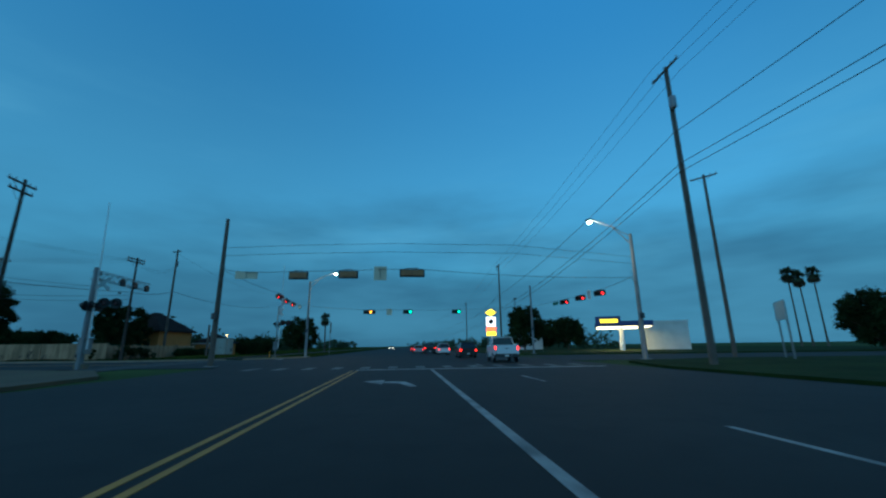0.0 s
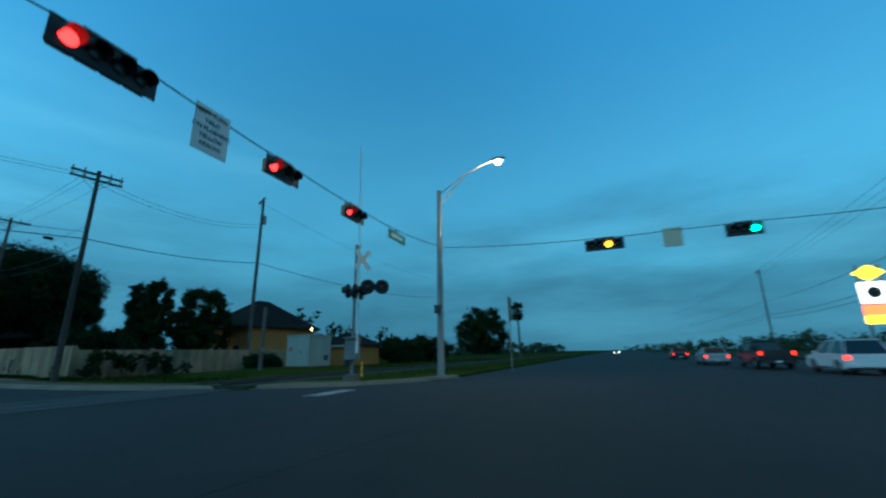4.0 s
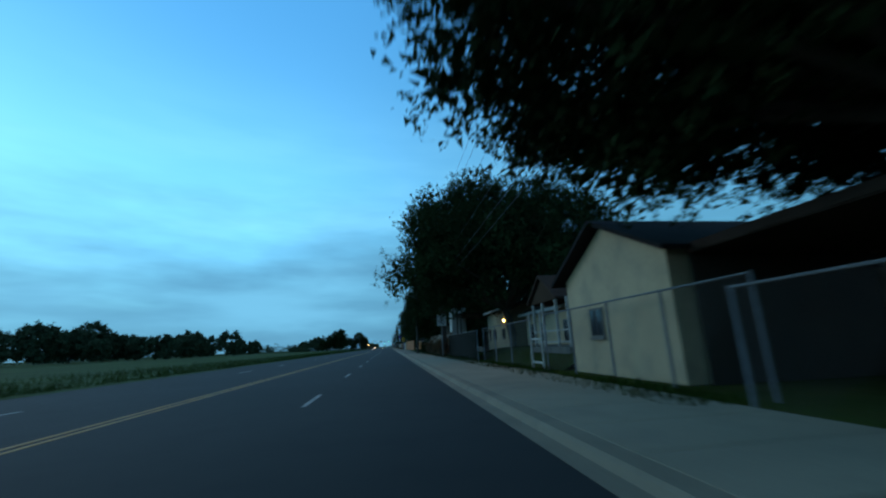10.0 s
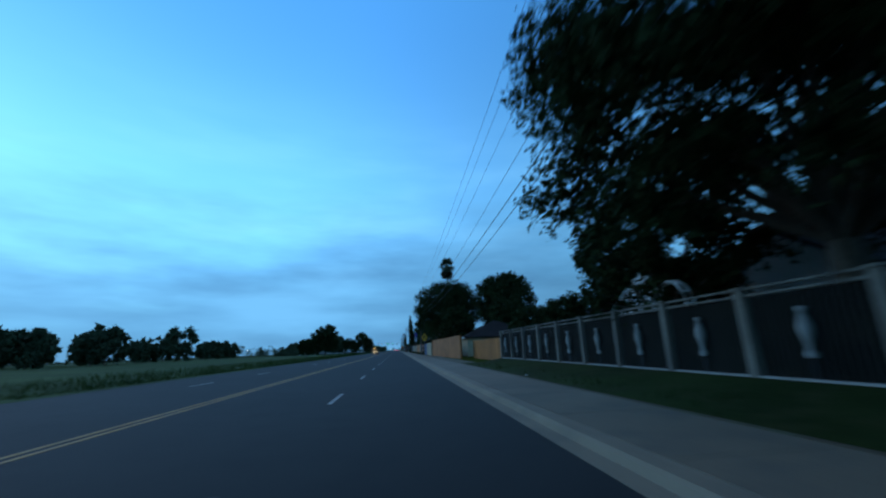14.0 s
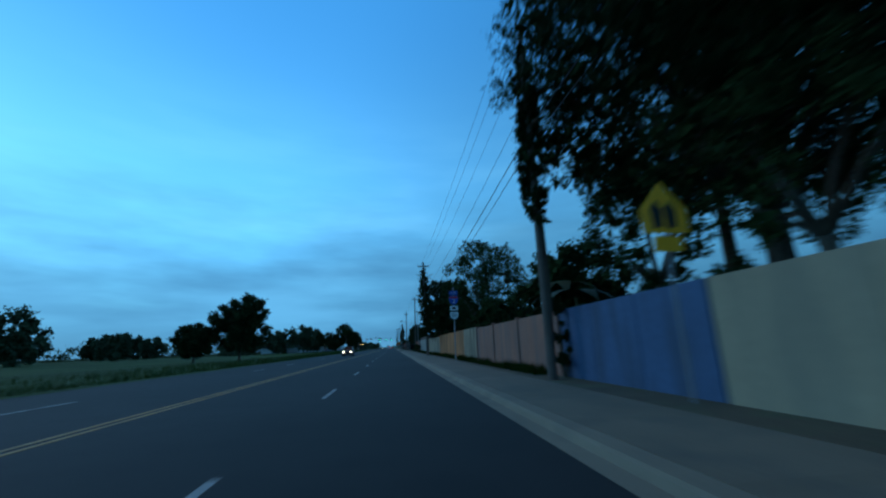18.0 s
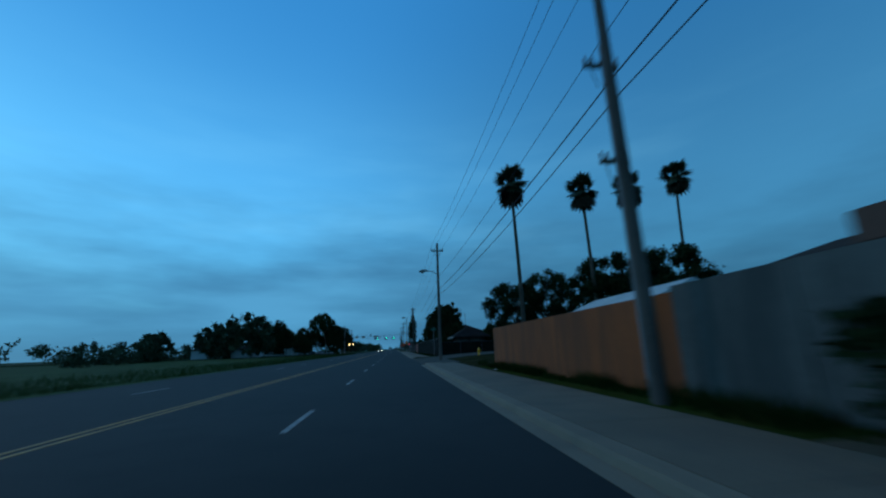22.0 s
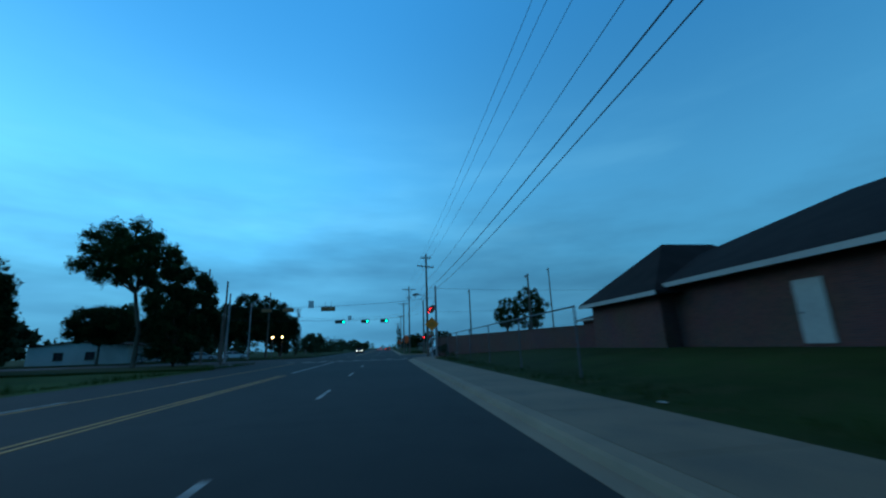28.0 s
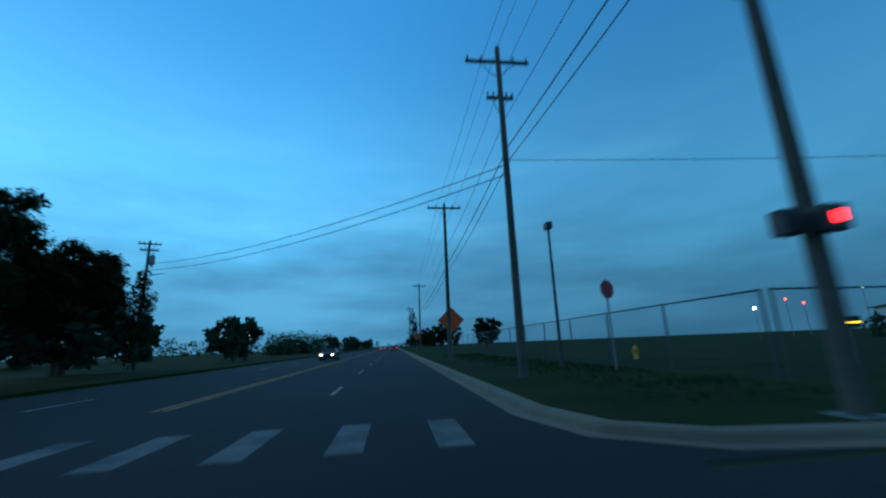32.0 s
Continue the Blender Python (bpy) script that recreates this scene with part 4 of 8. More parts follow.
part("signal_box", boxes((-0.22, 0.22, -0.3, 0.1, 2.5, 2.95), bevel=0.02), SIGNAL_YELLOW, ps)
part("sign", boxes((-0.15, 0.15, -0.07, -0.05, 3.0, 3.4)), SIGN_WHITE, ps)

# ---- roadside signs ----
SIGN_TEXT = material("faded_sign_text", (0.55, 0.15, 0.01), 0.5, 0.05)
def sign_post(at, h, turn=0.0, label="", name="road_sign", r=0.035):
    s = thing(name, label, "road sign", at, turn)
    part("post", rod([(0, 0.04, -0.2), (0, 0.04, h)], r, 8), GALV, s)
    return s


def rect(s, w, h, z, mat, x=0.0, y=0.0, name="panel", t=0.012):
    return part(name, boxes((x - w / 2, x + w / 2, y - t, y, z - h / 2, z + h / 2), bevel=0.003), mat, s)


def bars(s, rows, w, z, dz, mat, y=-0.018):
    for i in range(rows):
        part("text_bar", boxes((-w / 2 * (0.75 + 0.25 * ((i * 7) % 3) / 2), w / 2 * (0.75 + 0.25 * ((i * 5) % 3) / 2), y - 0.002, y, z - i * dz - dz * 0.28, z - i * dz + dz * 0.28)), mat, s)


def diamond(s, r, z, mat, y=0.0, t=0.012):
    return part("panel", plate(bmesh.new(), [(0, z - r), (r, z), (0, z + r), (-r, z)], y - t, y), mat, s)


def shield(s, w, h, z, mat, y=0.0):
    o = [(-0.5, 0.38), (-0.28, 0.5), (0, 0.42), (0.28, 0.5), (0.5, 0.38), (0.52, 0.05), (0.36, -0.3), (0, -0.52), (-0.36, -0.3), (-0.52, 0.05)]
    return part("shield", plate(bmesh.new(), [(x * w, z + q * h) for x, q in o[::-1]], y - 0.012, y), mat, s)


# small route sign by the first wall
s = sign_post((4.5, -294.4, 0.1), 3.4, label="small white route sign on a thin steel post")
rect(s, 0.62, 0.3, 3.3, SIGN_WHITE)
rect(s, 0.6, 0.55, 2.82, SIGN_BLACK)
shield(s, 0.46, 0.46, 2.82, SIGN_WHITE, -0.014)
# speed limit
s = sign_post((5.35, -250.7, 0.1), 4.1, label="white speed limit sign on a steel post")
rect(s, 0.92, 1.15, 3.6, SIGN_WHITE)
words("SPEED", 0.2, SIGN_BLACK, s, pose(0, -0.016, 4.0, 90, 0, 0))
words("LIMIT", 0.2, SIGN_BLACK, s, pose(0, -0.016, 3.77, 90, 0, 0))
words("40", 0.55, SIGN_BLACK, s, pose(0, -0.016, 3.38, 90, 0, 0))
# school warning
s = sign_post((5.45, -139.4, 0.1), 4.3, label="yellow-green school warning sign with a plaque below")
part("panel", plate(bmesh.new(), [(-0.5, 3.25), (0.5, 3.25), (0.5, 3.75), (0, 4.35), (-0.5, 3.75)][::1], -0.012, 0.0), SIGN_YELLOW, s)
for x in (-0.16, 0.14):
    part("symbol", plate(bmesh.new(), [(x - 0.1, 3.36), (x + 0.1, 3.36), (x + 0.13, 3.75), (x, 3.95), (x - 0.13, 3.75)], -0.018, -0.014), SIGN_BLACK, s)
rect(s, 0.62, 0.32, 3.03, SIGN_YELLOW)
# route assembly
s = sign_post((4.75, -115.8, 0.1), 5.6, label="stack of blue and white highway route signs", r=0.05)
rect(s, 0.66, 0.34, 5.15, SIGN_BLUE)
words("EAST", 0.17, SIGN_WHITE, s, pose(0, -0.016, 5.15, 90, 0, 0))
shield(s, 0.72, 0.72, 4.58, SIGN_BLUE)
part("red_band", boxes((-0.33, 0.33, -0.016, -0.012, 4.74, 4.86)), SIGN_RED, s)
words("2", 0.42, SIGN_WHITE, s, pose(0, -0.018, 4.5, 90, 0, 0))
rect(s, 0.62, 0.34, 3.98, SIGN_WHITE)
bars(s, 1, 0.4, 3.98, 0.3, SIGN_BLACK)
rect(s, 0.72, 0.62, 3.42, SIGN_BLACK)
shield(s, 0.64, 0.58, 3.42, SIGN_WHITE, -0.014)
words("83", 0.34, SIGN_BLACK, s, pose(0, -0.03, 3.42, 90, 0, 0))
# street name
s = sign_post((5.5, -6.9, 0.1), 3.9, label="street-name blades on a thin post by the side street")
rect(s, 0.75, 0.2, 3.75, SIGN_GREEN)
b = part("panel", boxes((-0.006, 0.006, -0.38, 0.38, 3.9, 4.1)), SIGN_GREEN, s)
# green guide sign
s = sign_post((4.35, 42.7, 0.1), 3.9, label="green guide sign on two posts by the red wall")
rect(s, 1.45, 0.95, 3.3, SIGN_GREEN)
bars(s, 2, 1.0, 3.5, 0.4, SIGN_WHITE)
part("post", rod([(0.45, 0.04, -0.2), (0.45, 0.04, 3.8)], 0.035, 8), GALV, s)
# construction signs
s = sign_post((4.28, 86.7, 0.1), 4.0, label="yellow diamond warning sign on a steel post")
# yellow sheeting coloured amber to imitate headlamp light thrown back
diamond(s, 0.68, 3.32, material("sign_headlit_amber", (0.98, 0.2, 0.004), 0.45, 0.08))
bars(s, 3, 0.5, 3.46, 0.14, SIGN_TEXT)
s = sign_post((4.5, 147.2, 0.1), 3.8, label="orange diamond roadworks sign on a steel post")
diamond(s, 1.08, 3.1, SIGN_ORANGE)
s = sign_post((4.4, 196, 0.1), 3.6, label="orange diamond roadworks sign farther along")
diamond(s, 0.8, 3.0, SIGN_ORANGE)
bars(s, 2, 0.6, 3.1, 0.22, SIGN_BLACK)
hyd = thing("fire_hydrant", "small yellow fire hydrant on the grass", "hydrant", (8.6, -22.8, 0.4))


def hydrant(h):
    part("barrel", tube(bmesh.new(), [(0, 0, 0), (0, 0, 0.06), (0, 0, 0.07), (0, 0, 0.5), (0, 0, 0.55)], [0.15, 0.15, 0.1, 0.1, 0.14], 12), SIGN_YELLOW, h)
    part("bonnet", tube(bmesh.new(), [(0, 0, 0.55), (0, 0, 0.65), (0, 0, 0.72), (0, 0, 0.78)], [0.12, 0.11, 0.06, 0.03], 12), SIGN_YELLOW, h)
    for s_ in (-1, 1):
        part("nozzle", rod([(0.08 * s_, 0, 0.42), (0.19 * s_, 0, 0.42)], 0.05, 10), SIGN_YELLOW, h)


hydrant(hyd)
hyd2 = thing("fire_hydrant", "small yellow fire hydrant on the grass", "hydrant", (13.4, 136.6, 0.1))
hydrant(hyd2)

# ---- trees ----
def leaf_cloud(centres, radii, total, size, rng, squash=0.8, shell=0.55):
    """Small folded leaves in tufts, on and about the blobs; returns vertices and triangles."""
    centres, radii = np.asarray(centres, float), np.asarray(radii, float)
    per = 13 if shell > 0.2 else 4
    count = max(1, total // per)          # tufts first
    wgt = radii ** 2 / (radii ** 2).sum()
    k = rng.choice(len(centres), count, p=wgt)
    d = rng.normal(size=(count, 3))
    d /= np.linalg.norm(d, axis=1)[:, None]
    if shell > 0.52:                      # most leaves grow towards the light, on the outside
        away = centres[k] - centres.mean(0)
        d += 0.9 * away / (np.linalg.norm(away, axis=1)[:, None] + 0.1)
        d /= np.linalg.norm(d, axis=1)[:, None]
    rad = radii[k] * (shell + (1.04 - shell) * rng.random(count) ** 0.7)
    c = centres[k] + d * rad[:, None] * np.array([1, 1, squash])
    # some tufts ride on twigs that stick out of their clump
    nt = 12
    twig = rng.normal(size=(len(centres), nt, 3)) + np.array([0, 0, 0.25])
    twig /= np.linalg.norm(twig, axis=2)[:, :, None]
    on = rng.random(count) < (0.4 if shell > 0.2 else 0.0)
    e = twig[k, rng.integers(0, nt, count)]
    far = radii[k] * (0.6 + 0.5 * rng.random(count) ** 1.2)
    tw = centres[k] + e * far[:, None] + rng.normal(size=(count, 3)) * (0.02 + 0.03 * radii[k])[:, None]
    c = np.where(on[:, None], tw, c)
    out = np.where(on[:, None], e, d)
    near = np.minimum(size * (0.95 if per > 4 else 1.4), 0.22 * radii[k])
    c, out, near = np.repeat(c, per, 0), np.repeat(out, per, 0), np.repeat(near, per)
    count *= per
    c = c + rng.normal(size=(count, 3)) * near[:, None]
    u = rng.normal(size=(count, 3)) * 0.7 + out * 0.6
    u /= np.linalg.norm(u, axis=1)[:, None]
    v = np.cross(u, rng.normal(size=(count, 3)))
    v /= np.linalg.norm(v, axis=1)[:, None]
    s = size * (0.6 + 0.8 * rng.random(count))[:, None]
    tip, side = u * s, v * s * 0.4
    q = np.stack([c - tip * 0.4 + side, c + tip * 0.7, c - tip * 0.4 - side], 1).reshape(-1, 3)
    return q, np.arange(count * 3).reshape(-1, 3)


def tree(at, height, spread, trunk=2.0, seed=1, leaves=6000, leaf=0.16, mat=None, r=0.2, label="", blobs=46, lean=(0, 0), flat=0.75, core=1.0, dome=False):
    """A broad tree: tapered trunk, limbs, and a crown of leaf clumps with gaps."""
    rng = np.random.default_rng(seed)
    leaves, leaf = (int(leaves * 0.72), leaf) if leaf > 0.3 or leaves > 60000 else (int(leaves * 1.15), leaf * 0.8)
    lobes = rng.normal(size=(6, 3))
    lobes /= np.linalg.norm(lobes, axis=1)[:, None]
    t = thing("tree", label or "broad dark-leaved roadside tree", "tree", at)
    base = trunk * 0.9
    top = Vector((lean[0], lean[1], height))
    cz = (trunk + height) / 2
    half = (height - trunk) / 2
    bm = bmesh.new()
    fork = Vector((lean[0] * 0.3, lean[1] * 0.3, base))
    tube(bm, [(0, 0, -0.3), (0.05, 0.03, base * 0.5), fork], [r * 1.35, r, r * 0.9], 9)
    cents, rads = [], []
    for i in range(blobs):
        ang = i * 2.399 + rng.random() * 0.6
        zz = -0.95 + 1.9 * (i + 0.5) / blobs
        wide = math.sqrt(max(0.03, 1 - zz * zz))
        if dome:
            wide = math.sqrt(max(0.03, 1 - max(0.0, zz) ** 2.2)) if zz > -0.55 else 0.62 + 0.6 * (zz + 0.95)
        rr = wide * (0.62 + 0.38 * rng.random() ** 0.7) * spread
        swell = max(0.0, *(lobes @ np.array([wide * math.cos(ang), wide * math.sin(ang), zz])))
        rr *= 0.84 + 0.28 * swell ** 2
        c = Vector((lean[0] * 0.6 + rr * math.cos(ang), lean[1] * 0.6 + rr * math.sin(ang), cz + zz * half * (0.8 + 0.24 * swell ** 2 if zz > 0 else 0.9 + 0.1 * rng.random())))
        cents.append(c)
        rads.append(spread * (0.16 + 0.16 * rng.random()))
        if i % 3 == 0:
            mid = fork.lerp(c, 0.5) + Vector((0, 0, 0.12 * half))
            tube(bm, [fork, mid, c], [r * 0.55, r * 0.3, r * 0.08], 6, cap=False)
    part("trunk", bm, BARK, t)
    for i in range(int(blobs * 0.45 * core)):
        d = rng.normal(size=3)
        d = d / np.linalg.norm(d) * rng.random() ** 0.4 * 0.62
        cents.append(Vector((lean[0] * 0.5 + d[0] * spread, lean[1] * 0.5 + d[1] * spread, cz + d[2] * half)))
        rads.append(spread * 0.3)
    pts = [tuple(c) for c in cents]
    v, f = leaf_cloud(pts, rads, leaves, leaf, rng, flat)
    # the shaded heart of the crown: larger sprays well inside the clumps
    inner = leaf_cloud(pts, [q * 0.88 for q in rads], max(300, int(leaves * 0.4 * core)), leaf * 2.1, rng, flat, 0.1)
    heart = leaf_cloud(pts, [q * 0.62 for q in rads], max(150, int(leaves * 0.15 * core)), leaf * 3.6, rng, flat, 0.1)
    inner = (np.vstack([inner[0], heart[0]]), np.vstack([inner[1], heart[1] + len(inner[0])]))
    f = np.vstack([f, inner[1] + len(v)])
    v = np.vstack([v, inner[0]])
    ob = new("crown", mesh_arrays("crown", v, f, mat or LEAF))
    ob.parent = t
    return t


def palm(at, height, seed=1, fronds=42, length=1.95, skirt=True):
    rng = np.random.default_rng(seed)
    p = thing("palm_tree", "tall slender fan palm with a round dark crown", "palm tree", at, group="palms")
    bend = rng.normal(size=2) * 0.25
    pts = [(bend[0] * (k / 8) ** 2, bend[1] * (k / 8) ** 2, height * k / 8) for k in range(9)]
    part("trunk", tube(bmesh.new(), pts, [0.34, 0.24, 0.21, 0.2, 0.19, 0.18, 0.17, 0.17, 0.2], 10), BARK, p)
    top = Vector(pts[-1])

    def fan(el, az, ln, droop, stalk=0.34):
        """One fan leaf: a stalk and a spread of narrow blades."""
        d = Vector((math.cos(az) * math.cos(el), math.sin(az) * math.cos(el), math.sin(el)))
        sidev = d.cross(Vector((0, 0, 1))).normalized()
        upv = sidev.cross(d)
        hub = top + d * ln * stalk
        vs, fs = [], []
        st = [top - sidev * 0.015, top + sidev * 0.015, hub + sidev * 0.012, hub - sidev * 0.012]
        vs += st
        fs.append([0, 1, 2, 3])
        for k in range(11):
            a = radians(-95 + 190 * k / 10)
            e = d * math.cos(a) + sidev * math.sin(a)
            tipv = hub + e * ln * (0.48 + 0.12 * math.cos(a)) - Vector((0, 0, droop * ln * (0.12 + 0.2 * abs(math.sin(a))))) + upv * 0.04
            w = e.cross(upv).normalized() * 0.07 * ln
            mid = hub.lerp(tipv, 0.5)
            b = len(vs)
            vs += [hub, mid + w, tipv, mid - w]
            fs.append([b, b + 1, b + 2, b + 3])
        return vs, fs

    V, F = [], []
    D, G = [], []
    for i in range(fronds):
        el = radians(-60 + 145 * ((i + 0.5) / fronds) ** 0.9 + rng.normal() * 8)
        vs, fs = fan(el, i * 2.399, length * ((0.95 + 0.35 * rng.random()) if i % 3 else 0.6), 0.9, 0.46 if i % 3 else 0.08)
        F += [[a + len(V) for a in q] for q in fs]
        V += vs
    ob = new("crown", mesh_arrays("crown", [tuple(v) for v in V], F, LEAF_PALM))
    ob.parent = p
    if skirt:
        for i in range(30):
            vs, fs = fan(radians(-60 - 24 * rng.random()), i * 2.399 + 0.7, length * (0.9 + 0.75 * rng.random()), 0.7, 0.4)
            G += [[a + len(D) for a in q] for q in fs]
            D += vs
        ob = new("dead_fronds", mesh_arrays("dead_fronds", [tuple(v) for v in D], G, DEAD_LEAF))
        ob.parent = p
    return p


def bush(at, rx, ry, h, seed=1, leaves=1500, leaf=0.12, mat=None, name="bush", label="low dark bush at the foot of the wall", n=14):
    rng = np.random.default_rng(seed)
    t = thing(name, label, "bush", at)
    bm = bmesh.new()
    c, r = [], []
    for i in range(n):
        q = (rng.normal() * rx * 0.45, rng.normal() * ry * 0.45, h * (0.2 + 0.65 * rng.random()))
        c.append(q)
        r.append(min(rx, h) * (0.22 + 0.2 * rng.random()))
        if i % 2 == 0:
            tube(bm, [(q[0] * 0.2, q[1] * 0.2, -0.1), (q[0] * 0.7, q[1] * 0.7, q[2] * 0.6), q], [0.03, 0.02, 0.008], 5, cap=False)
    part("stem", bm, BARK, t)
    v, f = leaf_cloud(c, r, leaves, leaf, rng, 0.9, 0.3)
    v[:, 2] = np.maximum(v[:, 2], 0.02)
    ob = new("foliage", mesh_arrays("foliage", v, f, mat or LEAF))
    ob.parent = t
    return t

# ---- walls along the street, from the first junction on ----
STUCCO = material("grey_beige_stucco", (0.40, 0.235, 0.135), 0.92, 0.25, 7, 0.5, 0.25, stain=(0.15, 0.095, 0.05), stain_amount=0.75, streak=True)
GREYWALL = material("grey_stained_stucco", (0.36, 0.25, 0.155), 0.92, 0.3, 7, 0.5, 0.25, stain=(0.14, 0.1, 0.062), stain_amount=0.85, streak=True)
GREYPANEL = material("weathered_panel_concrete", (0.2, 0.155, 0.115), 0.92, 0.3, 7, 0.5, 0.25, stain=(0.08, 0.06, 0.042), stain_amount=0.8, streak=True, gloss=0.2)
ORANGE = material("ochre_stucco", (0.38, 0.122, 0.035), 0.9, 0.2, 7, 0.5, 0.2, stain=(0.21, 0.072, 0.026), stain_amount=0.7)
ORANGE_STAINED = material("stained_ochre_stucco", (0.50, 0.165, 0.048), 0.9, 0.15, 7, 0.5, 0.2, stain=(0.13, 0.06, 0.02), stain_amount=0.75, streak=True)
PINK = material("dusty_pink_stucco", (0.34, 0.13, 0.08), 0.9, 0.2, 7, 0.5, 0.2, stain=(0.13, 0.1, 0.09), stain_amount=0.6, streak=True)
BLUEW = material("faded_blue_panels", (0.055, 0.1, 0.185), 0.85, 0.2, 7, 0.5, 0.15, stain=(0.035, 0.045, 0.06), stain_amount=0.6, streak=True)
CREAM = material("cream_stucco", (0.36, 0.27, 0.17), 0.9, 0.15, 7, 0.5, 0.2, stain=(0.2, 0.17, 0.12), stain_amount=0.5, streak=True)
WHITEBLOCK = material("white_block", (0.34, 0.295, 0.235), 0.9, 0.15, 7, 0.5, 0.2, stain=(0.2, 0.2, 0.2), stain_amount=0.6, streak=True)
DARKBLOCK = material("dark_block_stain_and_shade", (0.12, 0.11, 0.095), 0.92, 0.25, 7, 0.5, 0.25, stain=(0.05, 0.05, 0.045), stain_amount=0.8, streak=True)
ROOF_RUST = material("rusty_sheet", (0.12, 0.05, 0.03), 0.8, 0.35, 10, 0.8, 0.3)
TERRA = material("burnt_orange_stucco", (0.35, 0.075, 0.014), 0.9, 0.15, 7, 0.5, 0.2, stain=(0.12, 0.04, 0.015), stain_amount=0.5, streak=True)
REDW = material("red_brown_stucco", (0.30, 0.10, 0.07), 0.9, 0.15, 7, 0.5, 0.2, stain=(0.14, 0.06, 0.05), stain_amount=0.5, streak=True)
# fence cloth, also used as painted gloom behind see-through fences
CLOTH_SHADE = material("dark_cloth_and_shade", (0.011, 0.0115, 0.009), 0.95, 0.45, 12, 0.7, stain=(0.022, 0.02, 0.014), stain_amount=0.6, gloss=0.03)
TIMBER = material("orange_timber_boards", (0.38, 0.12, 0.026), 0.85, 0.25, 9, 0.6, 0.2, random_tint=0.25)


def wall_run(label, x, y0, y1, h, mat, t=0.18, cap=0.0, posts=0.0, z=0.1, x1=None, panels=0.0, post_w=0.16, post_h=0.1, post_mat=None):
    """A garden wall along the street from y0 to y1."""
    x1 = x if x1 is None else x1
    turn = math.degrees(math.atan2(-(x1 - x), y1 - y0))
    L = math.hypot(x1 - x, y1 - y0)
    w = thing("garden_wall", label, "wall", (x, y0, z), turn)
    if panels:
        n = max(1, round(L / panels))
        for i in range(n):
            part("panel", boxes((0, t, i * L / n + 0.008, (i + 1) * L / n - 0.008, -0.3, h), bevel=0.012), mat, w)
    else:
        part("body", boxes((0, t, 0, L, -0.3, h), bevel=0.02), mat, w)
    if cap:
        part("coping", boxes((-0.04, t + 0.04, 0, L, h, h + cap), bevel=0.015), mat, w)
    if posts:
        n = max(1, round(L / posts))
        for i in range(n + 1):
            yy = i * L / n
            part("post", boxes((-0.06, post_w, yy - 0.11, yy + 0.11, -0.3, h + post_h), bevel=0.015), post_mat or mat, w)
    return w


wall_run("grey-beige stucco garden wall with graffiti", 5.75, -314.7, -291.2, 2.0, STUCCO, posts=7.8, post_h=0.0)
side = wall_run("grey-beige stucco side wall", 5.9, -314.7, -297.7, 1.75, STUCCO, posts=4.0)
side.rotation_euler = (0, 0, radians(-90))
wall_run("ochre stucco garden wall", 6.9, -178, -150.45, 2.6, ORANGE, x1=6.1, panels=0)
wall_run("pale stained stucco wall", 5.9, -150.35, -139.65, 2.3, CREAM, panels=3.0)
wall_run("faded blue panel wall", 5.9, -139.6, -132.6, 2.3, BLUEW, panels=2.4)
wall_run("dusty pink stucco wall", 5.9, -132.5, -118.4, 2.3, PINK, posts=5)
wall_run("grey stained stucco wall", 5.9, -118.35, -113.0, 2.4, GREYWALL)
wall_run("ochre stucco wall with dark stains", 5.9, -112.95, -95.6, 2.4, ORANGE_STAINED)
wall_run("grey stained concrete wall", 5.9, -95.5, -76.2, 2.3, GREYWALL, panels=4.0)
bwall = wall_run("white block wall with slim posts and level courses", 5.92, -76.1, -62.0, 2.35, WHITEBLOCK, t=0.15, posts=2.6, post_h=0.02)
block_mesh = mesh_of("block", boxes((-0.014, 0.004, 0.0, 0.388, 0.0, 0.192), bevel=0.006), WHITEBLOCK)
for j in range(12):
    for i in range(24 if j % 2 else 25):
        o = new("block", block_mesh)
        o.parent, o.location = bwall, (-0.0, 4.2 + 0.395 * i + 0.198 * (j % 2), -0.02 + 0.198 * j)
bm = bmesh.new()
for j in range(12):
    for i in range(10):
        y_ = 0.2 + 0.395 * i + 0.198 * (j % 2)
        box(bm, -0.014, 0.004, y_, y_ + 0.388, -0.02 + 0.198 * j, 0.172 + 0.198 * j)
rest_ = part("block_courses", bm, WHITEBLOCK, bwall)
rest_["kind"] = "stuff"
wall_run("rusty sheet-metal roof edge laid along the block wall", 6.1, -75.0, -60.0, 0.16, ROOF_RUST, t=0.7, z=2.78)
wall_run("dark stained block wall behind bushes", 5.9, -61.95, -56.5, 2.35, DARKBLOCK, panels=2.7)
wall_run("burnt-orange stucco wall", 6.0, -56.4, -40.0, 2.25, TERRA)
wall_run("red-brown stucco wall", 5.95, 40.5, 49.2, 2.35, REDW)
solo("dirt_strip", boxes((4.77, 6.3, -242, -60, 0.0, VERGE + 0.015)), DIRT, "bare brown dirt between footpath and walls", "verge", kind="structure")
solo("dirt_strip", boxes((4.77, 5.7, -312.5, -290.5, 0.0, VERGE + 0.015)), DIRT, "bare brown dirt at the foot of the stucco wall", "verge", kind="structure")

